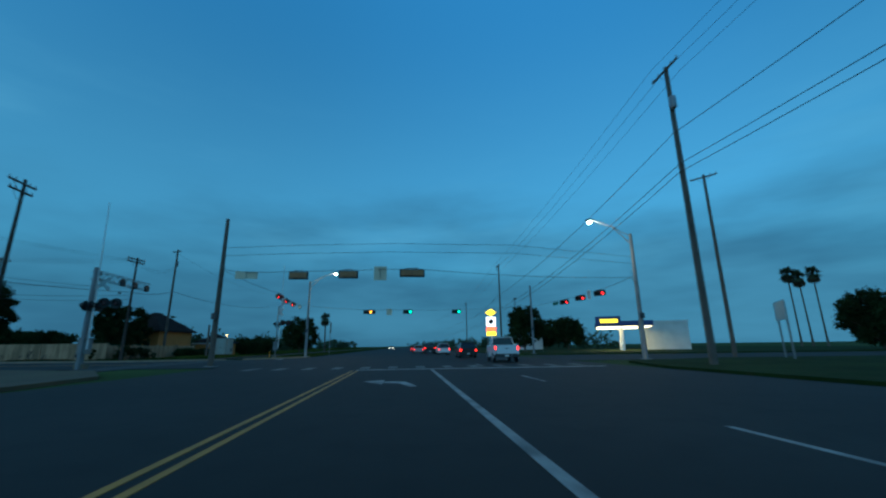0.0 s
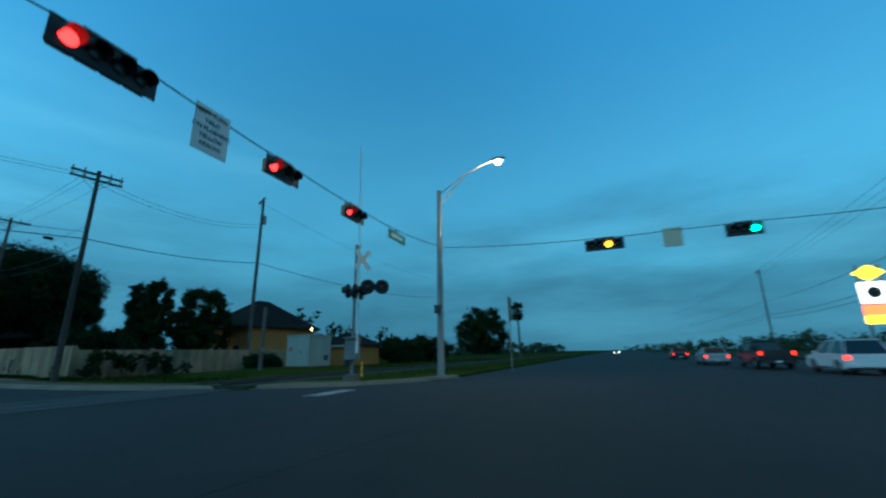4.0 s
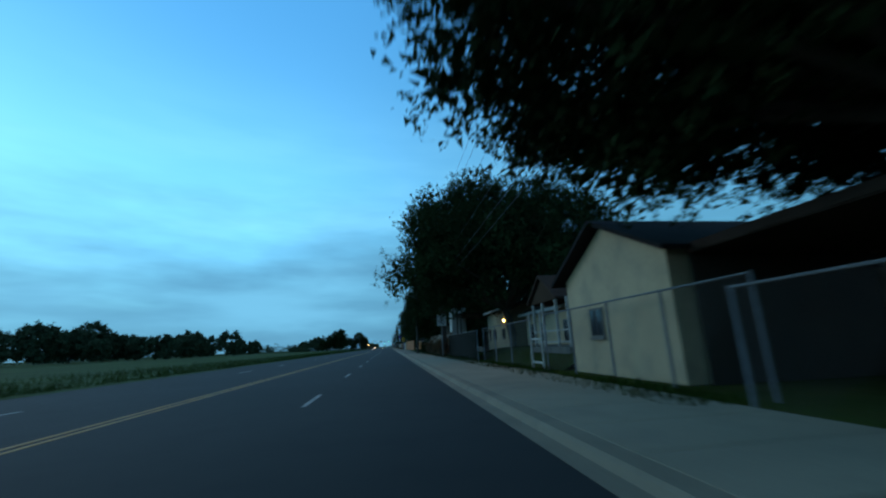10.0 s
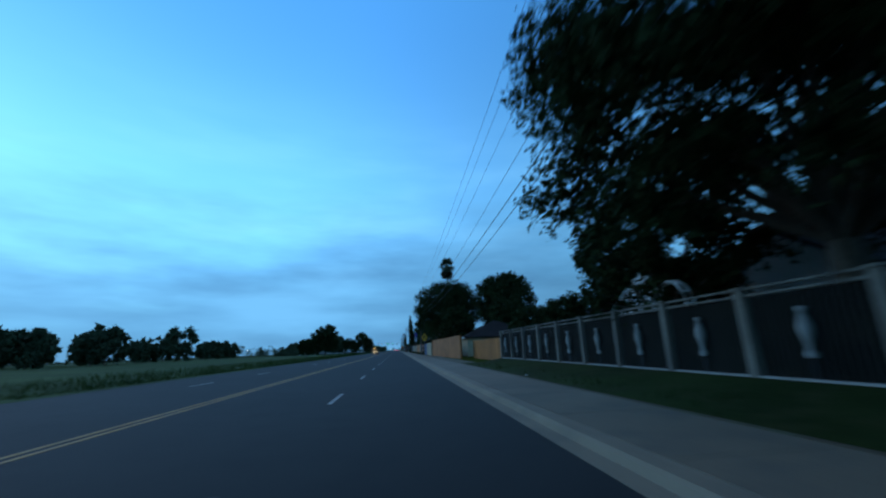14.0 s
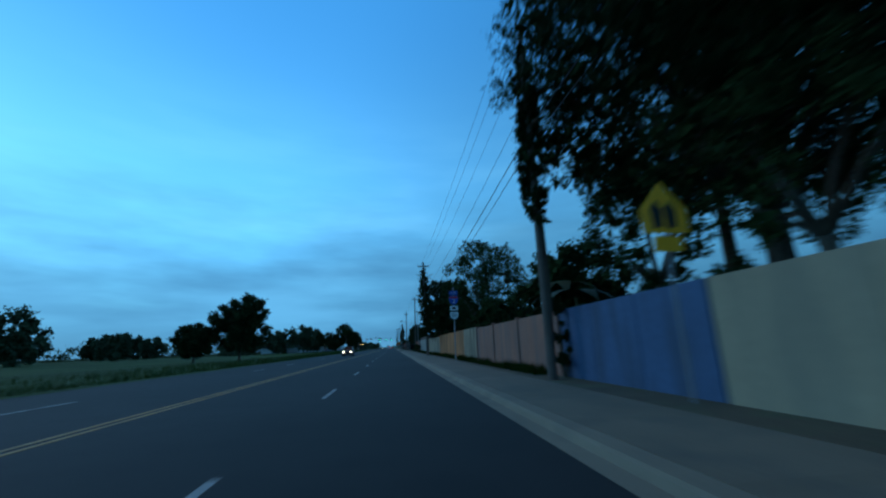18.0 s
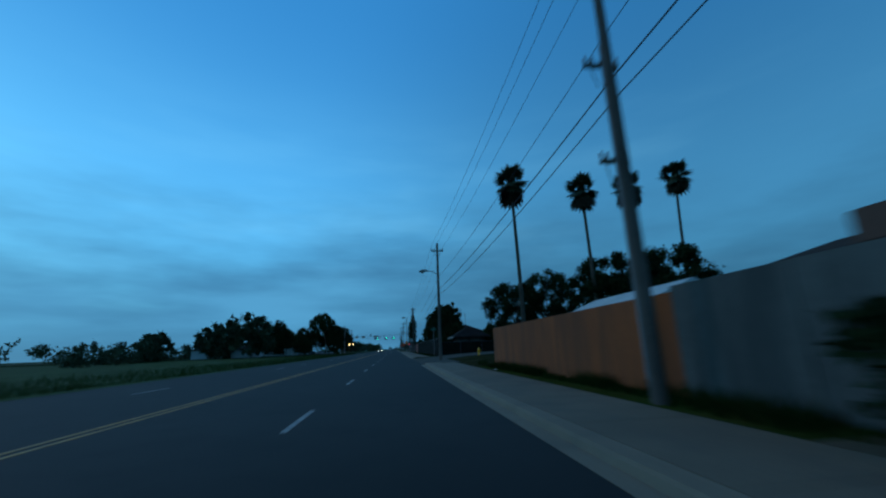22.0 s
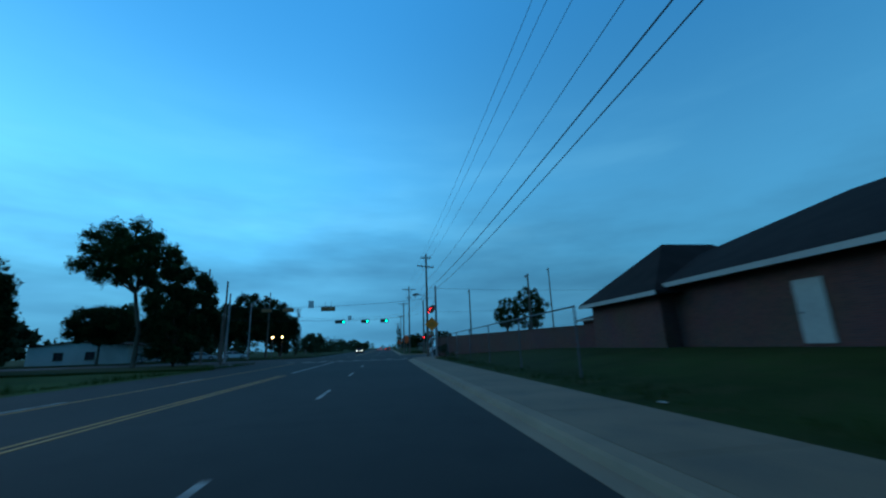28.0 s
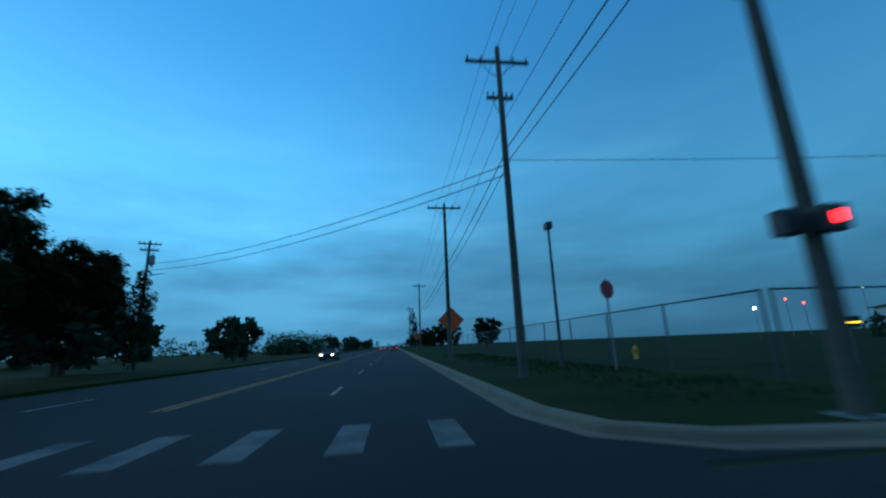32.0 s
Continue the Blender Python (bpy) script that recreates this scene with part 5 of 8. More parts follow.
# ---- houses and fences behind the walls ----
PALE_TRIM = material("dull_pale_trim", (0.36, 0.33, 0.29), 0.7, 0.15, 8, 0.6)
ROOF = material("dark_shingles", (0.022, 0.018, 0.017), 0.95, 0.35, 14, 0.8, 0.4, gloss=0.1)
ROOF_BROWN = material("brown_shingles", (0.06, 0.037, 0.028), 0.95, 0.35, 14, 0.8, 0.4, gloss=0.1)
SIDING = material("beige_siding", (0.5, 0.335, 0.2), 0.85, 0.12, 8, 0.6, 0.1, stain=(0.2, 0.17, 0.13), stain_amount=0.4)
TANWALL = material("tan_render", (0.34, 0.14, 0.05), 0.9, 0.12, 8, 0.6, 0.1)
ORANGE_RENDER = material("orange_render", (0.5, 0.17, 0.04), 0.9, 0.15, 8, 0.5, 0.15)
PALEWALL = material("pale_render", (0.55, 0.55, 0.52), 0.85, 0.12, 8, 0.6, 0.1)
OLD_FRAME = material("aged_window_frame", (0.15, 0.125, 0.1), 0.8, 0.2, 9, 0.8)
GLASS = material("dark_window_glass", (0.02, 0.025, 0.03), 0.08, 0.1)


def brick_material(name, a, b, mortar):
    m = bpy.data.materials.new(name)
    m.use_nodes = True
    n, l = m.node_tree.nodes, m.node_tree.links
    g = n.new("ShaderNodeNewGeometry")
    sep, com = n.new("ShaderNodeSeparateXYZ"), n.new("ShaderNodeCombineXYZ")
    l.new(g.outputs["Position"], sep.inputs[0])
    add = n.new("ShaderNodeMath")
    l.new(sep.outputs[0], add.inputs[0])
    l.new(sep.outputs[1], add.inputs[1])
    l.new(add.outputs[0], com.inputs[0])
    l.new(sep.outputs[2], com.inputs[1])
    t = n.new("ShaderNodeTexBrick")
    for k, v in (("Color1", (*a, 1)), ("Color2", (*b, 1)), ("Mortar", (*mortar, 1)), ("Scale", 1.0), ("Mortar Size", 0.008), ("Brick Width", 0.21), ("Row Height", 0.073)):
        t.inputs[k].default_value = v
    l.new(com.outputs[0], t.inputs["Vector"])
    bs = n["Principled BSDF"]
    bs.inputs["Roughness"].default_value = 0.9
    no = n.new("ShaderNodeTexNoise")
    no.inputs["Scale"].default_value = 0.6
    l.new(g.outputs["Position"], no.inputs["Vector"])
    mx = n.new("ShaderNodeMix")
    mx.data_type, mx.blend_type = "RGBA", "OVERLAY"
    mx.inputs[0].default_value = 0.4
    l.new(t.outputs["Color"], mx.inputs[6])
    l.new(no.outputs["Color"], mx.inputs[7])
    l.new(mx.outputs[2], bs.inputs["Base Color"])
    bp = n.new("ShaderNodeBump")
    bp.inputs["Strength"].default_value, bp.inputs["Distance"].default_value = 0.5, 0.01
    bp.invert = True
    l.new(t.outputs["Fac"], bp.inputs["Height"])
    l.new(bp.outputs[0], bs.inputs["Normal"])
    return m


BRICK = brick_material("dark_red_brick", (0.125, 0.034, 0.024), (0.08, 0.024, 0.018), (0.085, 0.06, 0.048))


def window_part(parent, face, a, z, w, h, x, lit=None):
    """A framed window on the wall at x (face 'x') or y (face 'y')."""
    def bx(u0, u1, d0, d1, z0, z1):
        return (x + d0, x + d1, u0, u1, z0, z1) if face == "x" else (u0, u1, x + d0, x + d1, z0, z1)
    f = part("window", boxes(bx(a - w / 2, a + w / 2, -0.05, -0.004, z, z + h)), OLD_FRAME, parent)
    part("pane", boxes(bx(a - w / 2 + 0.07, a - 0.02, -0.056, -0.05, z + 0.07, z + h - 0.07)), lit or GLASS, f)
    part("pane", boxes(bx(a + 0.02, a + w / 2 - 0.07, -0.056, -0.05, z + 0.07, z + h - 0.07)), lit or GLASS, f)
    part("sill", boxes(bx(a - w / 2 - 0.06, a + w / 2 + 0.06, -0.11, -0.052, z - 0.07, z - 0.005)), OLD_FRAME, f)
    return f


def house(label, x0, x1, y0, y1, eave, ridge, axis="x", wall=None, roof=None, over=0.45, hip=False, z=0.1, wins=(), door=None, name="house", fascia=None):
    """A house with a pitched roof; ridge along the axis given. Windows: (face, along, sill, w, h)."""
    t = thing(name, label, "house", ((x0 + x1) / 2, (y0 + y1) / 2, z))
    hx, hy = (x1 - x0) / 2, (y1 - y0) / 2
    bm = bmesh.new()
    box(bm, -hx, hx, -hy, hy, -0.3, eave)
    if not hip:
        if axis == "x":
            for s in (-1, 1):
                v = [bm.verts.new((s * hx, y_, z_)) for y_, z_ in ((-hy, eave), (hy, eave), (0, ridge - 0.12))]
                w = [bm.verts.new((s * (hx - 0.2), y_, z_)) for y_, z_ in ((-hy, eave), (hy, eave), (0, ridge - 0.12))]
                bm.faces.new(v), bm.faces.new(w), bm.faces.new((v[0], v[2], w[2], w[0])), bm.faces.new((v[1], v[2], w[2], w[1]))
        else:
            for s in (-1, 1):
                v = [bm.verts.new((x_, s * hy, z_)) for x_, z_ in ((-hx, eave), (hx, eave), (0, ridge - 0.12))]
                w = [bm.verts.new((x_, s * (hy - 0.2), z_)) for x_, z_ in ((-hx, eave), (hx, eave), (0, ridge - 0.12))]
                bm.faces.new(v), bm.faces.new(w), bm.faces.new((v[0], v[2], w[2], w[0])), bm.faces.new((v[1], v[2], w[2], w[1]))
        bmesh.ops.recalc_face_normals(bm, faces=bm.faces[:])
    part("wall", bm, wall or SIDING, t)
    ex, ey, th = hx + over, hy + over, 0.14
    drop = over * (ridge - eave) / (hy if axis == "x" else hx)
    e = eave - drop * 0.6
    if hip:
        inset = min(hx, hy) * 0.95
        top = [(-hx + inset, 0), (hx - inset, 0)] if hx >= hy else [(0, -hy + inset), (0, hy - inset)]
        low = [(-ex, -ey), (ex, -ey), (ex, ey), (-ex, ey)]
        bm = bmesh.new()
        L = [bm.verts.new((*p, e)) for p in low]
        L2 = [bm.verts.new((*p, e + th)) for p in low]
        T = [bm.verts.new((*p, ridge)) for p in top]
        bm.faces.new(L[::-1])
        for i in range(4):
            bm.faces.new((L[i], L[(i + 1) % 4], L2[(i + 1) % 4], L2[i]))
        if hx >= hy:
            fs = ((L2[0], L2[1], T[1], T[0]), (L2[1], L2[2], T[1]), (L2[2], L2[3], T[0], T[1]), (L2[3], L2[0], T[0]))
        else:
            fs = ((L2[0], L2[1], T[0]), (L2[1], L2[2], T[1], T[0]), (L2[2], L2[3], T[1]), (L2[3], L2[0], T[0], T[1]))
        for f in fs:
            bm.faces.new(f)
        bmesh.ops.recalc_face_normals(bm, faces=bm.faces[:])
        rp = part("roof", bm, roof or ROOF, t)
    else:
        bm = bmesh.new()
        out = [(-ey if axis == "x" else -ex, e), (0, ridge), (ey if axis == "x" else ex, e), (ey if axis == "x" else ex, e + th), (0, ridge + th), (-ey if axis == "x" else -ex, e + th)]
        ends = []
        for s in (-1, 1):
            ends.append([bm.verts.new((s * ex, a, b) if axis == "x" else (a, s * ey, b)) for a, b in out])
        for f in ends:
            bm.faces.new((f[0], f[1], f[4], f[5]))
            bm.faces.new((f[1], f[2], f[3], f[4]))
        for i in range(6):
            j = (i + 1) % 6
            bm.faces.new((ends[0][i], ends[0][j], ends[1][j], ends[1][i]))
        bmesh.ops.recalc_face_normals(bm, faces=bm.faces[:])
        rp = part("roof", bm, roof or ROOF, t)
    fm = fascia or PALE_TRIM
    if hip or axis == "y":
        part("fascia", boxes((-ex - 0.02, -ex + 0.0, -ey, ey, e - 0.06, e + th + 0.01)), fm, rp)
    for face, a, sill, w, h in wins:
        window_part(t, face, a, sill, w, h, -hx if face == "x" else -hy)
    if door:
        face, a = door
        d = part("door", boxes((-hx - 0.05, -hx - 0.004, a - 0.48, a + 0.48, 0.1, 2.15)) if face == "x" else boxes((a - 0.48, a + 0.48, -hy - 0.05, -hy - 0.004, 0.1, 2.15)), PALE_TRIM, t)
        part("knob", boxes((-hx - 0.1, -hx - 0.05, a + 0.33, a + 0.39, 1.05, 1.11)) if face == "x" else boxes((a + 0.33, a + 0.39, -hy - 0.1, -hy - 0.05, 1.05, 1.11)), GALV, d)
    return t


house("orange rendered house with a dark hip roof behind the wall", 21.0, 29.5, -310.2, -302.8, 4.3, 7.3, wall=ORANGE_RENDER, hip=True, over=0.6, wins=(("x", -2, 1.2, 1.0, 1.1),), fascia=ROOF)
house("low orange outbuilding with a dark roof", 30.5, 36, -315.0, -310.5, 2.3, 3.8, wall=ORANGE_RENDER, hip=True)
house("beige gabled bungalow close to the footpath", 7.3, 17, -281.2, -275.2, 3.45, 5.0, "x", wins=(("x", 0.9, 1.25, 0.9, 1.0),))
house("dark recessed wing of the bungalow", 13.4, 17, -289.5, -281.6, 2.9, 4.0, "x", roof=ROOF_BROWN, fascia=ROOF_BROWN, wins=(("x", 0.5, 1.2, 1.6, 1.0),))
wing_roof = thing("carport", "low brown carport roof on posts beside the bungalow", "carport", (10.0, -285.4, 0.1))
part("roof", boxes((-2.3, 3.5, -4.6, 3.95, 3.25, 3.5), bevel=0.03), ROOF_BROWN, wing_roof)
for a in (-4.3, -0.6):
    part("post", boxes((-2.1, -1.96, a - 0.07, a + 0.07, -0.1, 3.25), bevel=0.01), WOOD_POLE, wing_roof)
# dark panel added over the side wall as the shade of the recess
part("recess_shade_panel", boxes((-2.2, 3.3, 3.96, 4.02, 0.0, 3.25)), material("dark_recess_shade", (0.05, 0.036, 0.026), 0.9, 0.25, 9, 0.6, gloss=0.2), wing_roof)
h2 = house("beige bungalow with a brown gable and porch", 10.6, 20, -273.6, -260.5, 3.2, 6.0, "x", roof=ROOF_BROWN, hip=True, wins=(("x", 3.2, 1.1, 0.9, 1.3), ("x", -0.6, 1.1, 0.9, 1.3), ("x", 5.2, 1.1, 0.8, 1.3)), door=("x", -4.2))
part("skirting", boxes((-4.74, -4.702, -6.6, 6.6, -0.2, 0.95)), DARKBLOCK, h2, "dark crawl-space skirting")
porch = thing("porch", "small gabled porch with pale posts and rail", "porch", (9.3, -269.8, 0.1))
bm = bmesh.new()
out = [(-2.05, 3.2), (0, 4.55), (2.05, 3.2), (2.05, 3.32), (0, 4.69), (-2.05, 3.32)]
ends = [[bm.verts.new((s, a, b)) for a, b in out] for s in (-1.1, 1.6)]
for f in ends:
    bm.faces.new((f[0], f[1], f[4], f[5])), bm.faces.new((f[1], f[2], f[3], f[4]))
for i in range(6):
    bm.faces.new((ends[0][i], ends[0][(i + 1) % 6], ends[1][(i + 1) % 6], ends[1][i]))
bmesh.ops.recalc_face_normals(bm, faces=bm.faces[:])
part("roof", bm, ROOF_BROWN, porch)
part("gable_board", plate(bmesh.new(), [(-1.85, 3.22), (1.85, 3.22), (0, 4.45)], -0.03, 0.03), material("gable_boards", (0.055, 0.03, 0.018), 0.9, 0.25, 9, 0.6, gloss=0.15), porch).matrix_basis = pose(-0.9, 0, 0, 0, 0, 90)
for a in (-2.9, -1.55, 0.2, 1.6):
    part("post", boxes((-0.95, -0.82, a - 0.065, a + 0.065, 0.9, 3.2), bevel=0.01), PALE_TRIM, porch)
for z in (1.1, 1.65):
    part("rail", boxes((-0.92, -0.85, -2.9, 1.6, z, z + 0.07)), PALE_TRIM, porch)
part("floor_slab", boxes((-1.1, 1.3, -3.1, 1.8, -0.2, 0.9), bevel=0.01), DARKBLOCK, porch)
house("cream house with a shallow roof", 10.4, 21, -257.5, -249.2, 4.1, 5.2, "y", wall=CREAM, wins=(("x", 1.5, 1.5, 1.2, 0.9), ("x", -1.6, 1.5, 1.0, 0.9), ("x", 3.3, 1.4, 0.6, 1.1)))
house("grey-roofed bungalow behind dark trees", 13, 22, -240, -228, 2.8, 4.6, "x", wall=PALEWALL, hip=True)
house("white gabled house behind the pale fence", 12.2, 21, -207.8, -201.6, 3.1, 5.0, "x", wall=PALEWALL, wins=(("x", 1.4, 1.1, 0.9, 1.3), ("x", -1.3, 1.1, 0.9, 1.3)))
house("white-gabled wing with a grey roof", 13.6, 22, -213.5, -208.2, 3.3, 5.1, "x", wall=PALEWALL, wins=(("x", 0.0, 1.1, 1.0, 1.3),))
house("dark-roofed house behind the timber fence", 12, 22, -194, -184, 2.6, 4.3, "x", hip=True)
house("dark-roofed house behind the ochre wall", 9.5, 20, -168, -156.5, 2.6, 5.1, "x", hip=True)
house("brown-roofed house behind the grey wall", 9.5, 18, -149, -141.5, 2.5, 4.0, "x", roof=ROOF_BROWN)
house("dark hip-roofed house behind the ochre wall", 9.2, 19, -110, -91.5, 2.5, 5.0, "x", hip=True)
house("low house with a brown hipped roof behind the wall", 8.6, 17.4, -79.4, -69.4, 2.5, 5.2, "y", roof=ROOF_BROWN, hip=True)
house("low lean-to with a rusty roof behind the white wall", 7.4, 12, -67.6, -57.5, 2.4, 3.1, "y", roof=ROOF_BROWN)
house("pale-roofed shed behind the burnt-orange wall", 9, 14, -50, -43, 2.3, 3.4, "y", roof=PALEWALL)
# dark wall colour carries the shade under a deep porch overhang
house("low brown-roofed house beyond the side street", 9.2, 13.2, -5.2, 0.4, 2.75, 4.2, "x", roof=ROOF, wall=DARKBLOCK, hip=True, over=0.8)

# carport with string lights
can = thing("lit_canopy", "low gabled canopy edged with small warm string lights", "canopy", (34.0, 8.8, 0.1))
bm = bmesh.new()
o = [(-7.4, 4.1), (0, 5.35), (3.4, 4.2), (3.4, 4.3), (0, 5.47), (-7.4, 4.2)]
ends = [[bm.verts.new((a, s, b)) for a, b in o] for s in (-4, 6)]
for f in ends:
    bm.faces.new((f[0], f[1], f[4], f[5])), bm.faces.new((f[1], f[2], f[3], f[4]))
for i in range(6):
    bm.faces.new((ends[0][i], ends[0][(i + 1) % 6], ends[1][(i + 1) % 6], ends[1][i]))
bmesh.ops.recalc_face_normals(bm, faces=bm.faces[:])
part("canopy_roof", bm, TANWALL, can)
for x in (-7.1, -3.2, 3.2):
    for yy in (-3.8, 5.8):
        part("post", rod([(x, yy, 0), (x, yy, 4.12 if x < -5 else 4.3)], 0.06, 8), GALV, can)
bulb = mesh_of("bulb", tube(bmesh.new(), [(0, 0, -0.07), (0, 0, -0.03), (0, 0, 0.03), (0, 0, 0.07)], [0.02, 0.045, 0.045, 0.02], 8), WARM)
for i in range(13):
    u = -3.3 + 6.6 * i / 12
    ob = new("bulb", bulb)
    ob.parent, ob.location = can, (u, -4.1, 4.32 + 1.05 * (1 - abs(u) / 3.4))
for i in range(5):
    ob = new("bulb", bulb)
    ob.parent, ob.location = can, (-3.3 + 0.9 * i, -4.1, 4.1 - 0.05 * (i % 2))

# brick building near the second junction
house("long red-brick building with dark hipped roof and pale eaves", 13.5, 30, 52.4, 70.3, 2.95, 7.0, "x", wall=BRICK, hip=True, over=0.7, z=0.95, wins=(("x", -5.4, 0.9, 0.9, 1.5), ("x", 4.6, 0.9, 0.5, 1.5)), door=("x", -2.7))
house("brick front wing with a dark hipped roof", 12.7, 22, 64.8, 71.2, 2.75, 5.7, "x", wall=BRICK, hip=True, over=0.6, z=0.95)
house("low brick rear building with a dark hipped roof", 24.4, 44, 72.5, 95.7, 2.9, 6.2, "x", wall=BRICK, hip=True, over=0.6, z=1.0)
bw = thing("brick_wall", "low dark red brick wall running from the building to the corner", "wall", (13.2, 71.4, 0.0), 14.3)
part("body", boxes((0, 0.25, 0, 27.6, -0.3, 2.32), bevel=0.01), BRICK, bw)
part("coping", boxes((-0.05, 0.3, 0, 27.6, 2.32, 2.4), bevel=0.01), BRICK, bw)
part("end_pier", boxes((-0.1, 0.35, 27.6, 28.1, -0.3, 2.46), bevel=0.02), BRICK, bw)

# ---- fences ----
FENCE_STEEL = material("dull_fence_steel", (0.13, 0.135, 0.14), 0.7, 0.25, 20, 1.0, metal=0.3)
def chain_fence(label, p0, p1, h, post_every=3.0, z=0.1, cloth=None, rail=None):
    (xa, ya), (xb, yb) = p0, p1
    L = math.hypot(xb - xa, yb - ya)
    t = thing("chain_link_fence", label, "fence", (xa, ya, z), math.degrees(math.atan2(yb - ya, xb - xa)))
    n = max(1, round(L / post_every))
    pm = mesh_of("post", rod([(0, -0.02, -0.2), (0, -0.02, h + 0.04)], 0.035, 8), DARK_METAL if rail else FENCE_STEEL)
    for i in range(n + 1):
        o = new("post", pm)
        o.parent, o.location = t, (i * L / n, -0.06 if cloth else 0, 0)
    part("top_rail", rod([(0, 0, h), (L, 0, h)], 0.028, 8), rail or FENCE_STEEL, t)
    if cloth:
        part("dark_backing", boxes((0, L, -0.024, -0.016, 0.02, h - 0.03)), cloth, t, "dark sheet for woven screen cloth and for shade behind the wire")
    step = 0.11
    k = int((L + h) / step)
    V, F = [], []
    for s in (1, -1):
        for i in range(k):
            a0 = i * step - (h if s > 0 else 0)
            x0_, x1_ = a0, a0 + h
            z0_, z1_ = (0, h) if s > 0 else (h, 0)
            if x0_ < 0:
                z0_ += (-x0_) * s
                x0_ = 0
            if x1_ > L:
                z1_ -= (x1_ - L) * s
                x1_ = L
            if x1_ <= x0_:
                continue
            b = len(V)
            V += [(x0_, 0, z0_), (x1_, 0, z1_), (x1_, 0, z1_ + 0.006), (x0_, 0, z0_ + 0.006)]
            F.append([b, b + 1, b + 2, b + 3])
    o = new("wire_mesh", mesh_arrays("wire_mesh", V, F, DARK_METAL))
    o.parent = t
    o["kind"] = "stuff"
    return t


chain_fence("chain-link fence with pale top rail along the gardens", (6.75, -284.0), (6.75, -273.8), 2.3, 2.9)
chain_fence("chain-link fence with pale top rail along the gardens", (6.75, -272.0), (6.75, -262.2), 2.2, 2.9)
chain_fence("chain-link driveway gate leaf in a steel frame", (6.0, -290.6), (6.0, -287.5), 2.05, 3.1)
chain_fence("chain-link driveway gate leaf in a steel frame", (6.0, -287.3), (6.0, -284.3), 2.0, 3.0)
gate_post = thing("gate_post", "pale square gate post at the end of the stucco wall", "post", (6.0, -290.8, 0.1))
part("post", boxes((-0.07, 0.07, -0.08, 0.08, -0.2, 2.35), bevel=0.012), WHITE_PAINT, gate_post)
garden_gate = thing("garden_gate", "pale wooden garden gate frame in the fence", "gate", (6.74, -273.5, 0.1))
for a in (0.0, 1.35):
    part("gate_post", boxes((-0.08, 0.0, a - 0.05, a + 0.05, -0.1, 2.5), bevel=0.01), PALE_TRIM, garden_gate)
for z in (0.25, 1.25):
    part("rail", boxes((-0.075, -0.025, 0.09, 1.26, z, z + 0.09), bevel=0.006), PALE_TRIM, garden_gate)

# dark sheet added here for the dimness behind open wire
chain_fence("fence before the carport backed by a dark sheet for the shade behind", (6.3, -262.0), (6.3, -248.4), 2.1, 2.75, cloth=CLOTH_SHADE)
wall_run("grey panel wall with pale pillars", 6.5, -247.9, -229.0, 2.25, GREYPANEL, panels=1.58, posts=4.73, post_w=0.3, post_h=0.2, post_mat=material("pinkish_pillar_render", (0.40, 0.26, 0.18), 0.9, 0.15, 7, 0.5, 0.2))
cp = thing("carport", "dark flat carport on timber posts", "carport", (9.4, -246.6, 0.1))
part("roof", boxes((-2.0, 2.2, -2.6, 2.2, 4.15, 4.3), bevel=0.02), ROOF, cp)
for a in (-2.4, -0.2, 2.0):
    part("post", boxes((-1.9, -1.75, a - 0.07, a + 0.07, -0.1, 4.15)), WOOD_POLE, cp)
    part("beam", boxes((-1.95, 2.1, a - 0.05, a + 0.05, 3.95, 4.148)), WOOD_POLE, cp)
chim = thing("garden_chimney", "tall pale stucco chimney with a tiled cap", "chimney", (8.0, -244.6, 0.1))
part("shaft", boxes((-0.8, 0.8, -0.9, 0.9, -0.2, 5.3), bevel=0.03), PALE_TRIM, chim)
cap_ = part("tile_cap", boxes((-1.0, 1.0, -1.1, 1.1, 5.3, 5.45), bevel=0.03), ROOF_BROWN, chim)
for i in range(9):
    part("tile", tube(bmesh.new(), [(-1.05, -1.0 + 0.25 * i, 5.5), (1.05, -1.0 + 0.25 * i, 5.5)], 0.09, 8), ROOF_BROWN, cap_)
kiosk = thing("garden_kiosk", "small masonry garden kiosk with a tiled lean-to roof", "kiosk", (8.3, -237.4, 0.1))
for a in (-1.2, 1.2):
    part("column", boxes((-0.75, -0.35, a - 0.2, a + 0.2, -0.2, 3.5), bevel=0.02), GREYPANEL, kiosk)
    part("column", boxes((0.6, 1.0, a - 0.2, a + 0.2, -0.2, 3.9), bevel=0.02), GREYPANEL, kiosk)
roof_ = part("roof", plate(bmesh.new(), [(-1.2, 3.38), (1.3, 4.05), (1.3, 4.2), (-1.2, 3.53)], -1.7, 1.7), ROOF_BROWN, kiosk)
for i in range(14):
    part("tile", tube(bmesh.new(), [(-1.25, -1.62 + 0.25 * i, 3.55), (1.32, -1.62 + 0.25 * i, 4.24)], 0.075, 8), ROOF_BROWN, roof_)
# pale ornamental fence
AGED_PAINT = material("aged_fence_paint", (0.28, 0.26, 0.235), 0.8, 0.2, 9, 0.8, stain=(0.16, 0.15, 0.13), stain_amount=0.6)
bal = thing("ornamental_fence", "dull grey-posted ornamental fence with pale vase panels", "fence", (8.0, -226.3, 0.42))
N_BAY, BAY = 12, 2.83
FENCE_STONE = material("weathered_fence_stone", (0.17, 0.145, 0.115), 0.9, 0.3, 9, 0.9, 0.3, stain=(0.07, 0.06, 0.05), stain_amount=0.8, streak=True)
part("base_rail", boxes((-0.09, 0.09, 0, N_BAY * BAY, -0.2, 0.09), bevel=0.01), AGED_PAINT, bal)
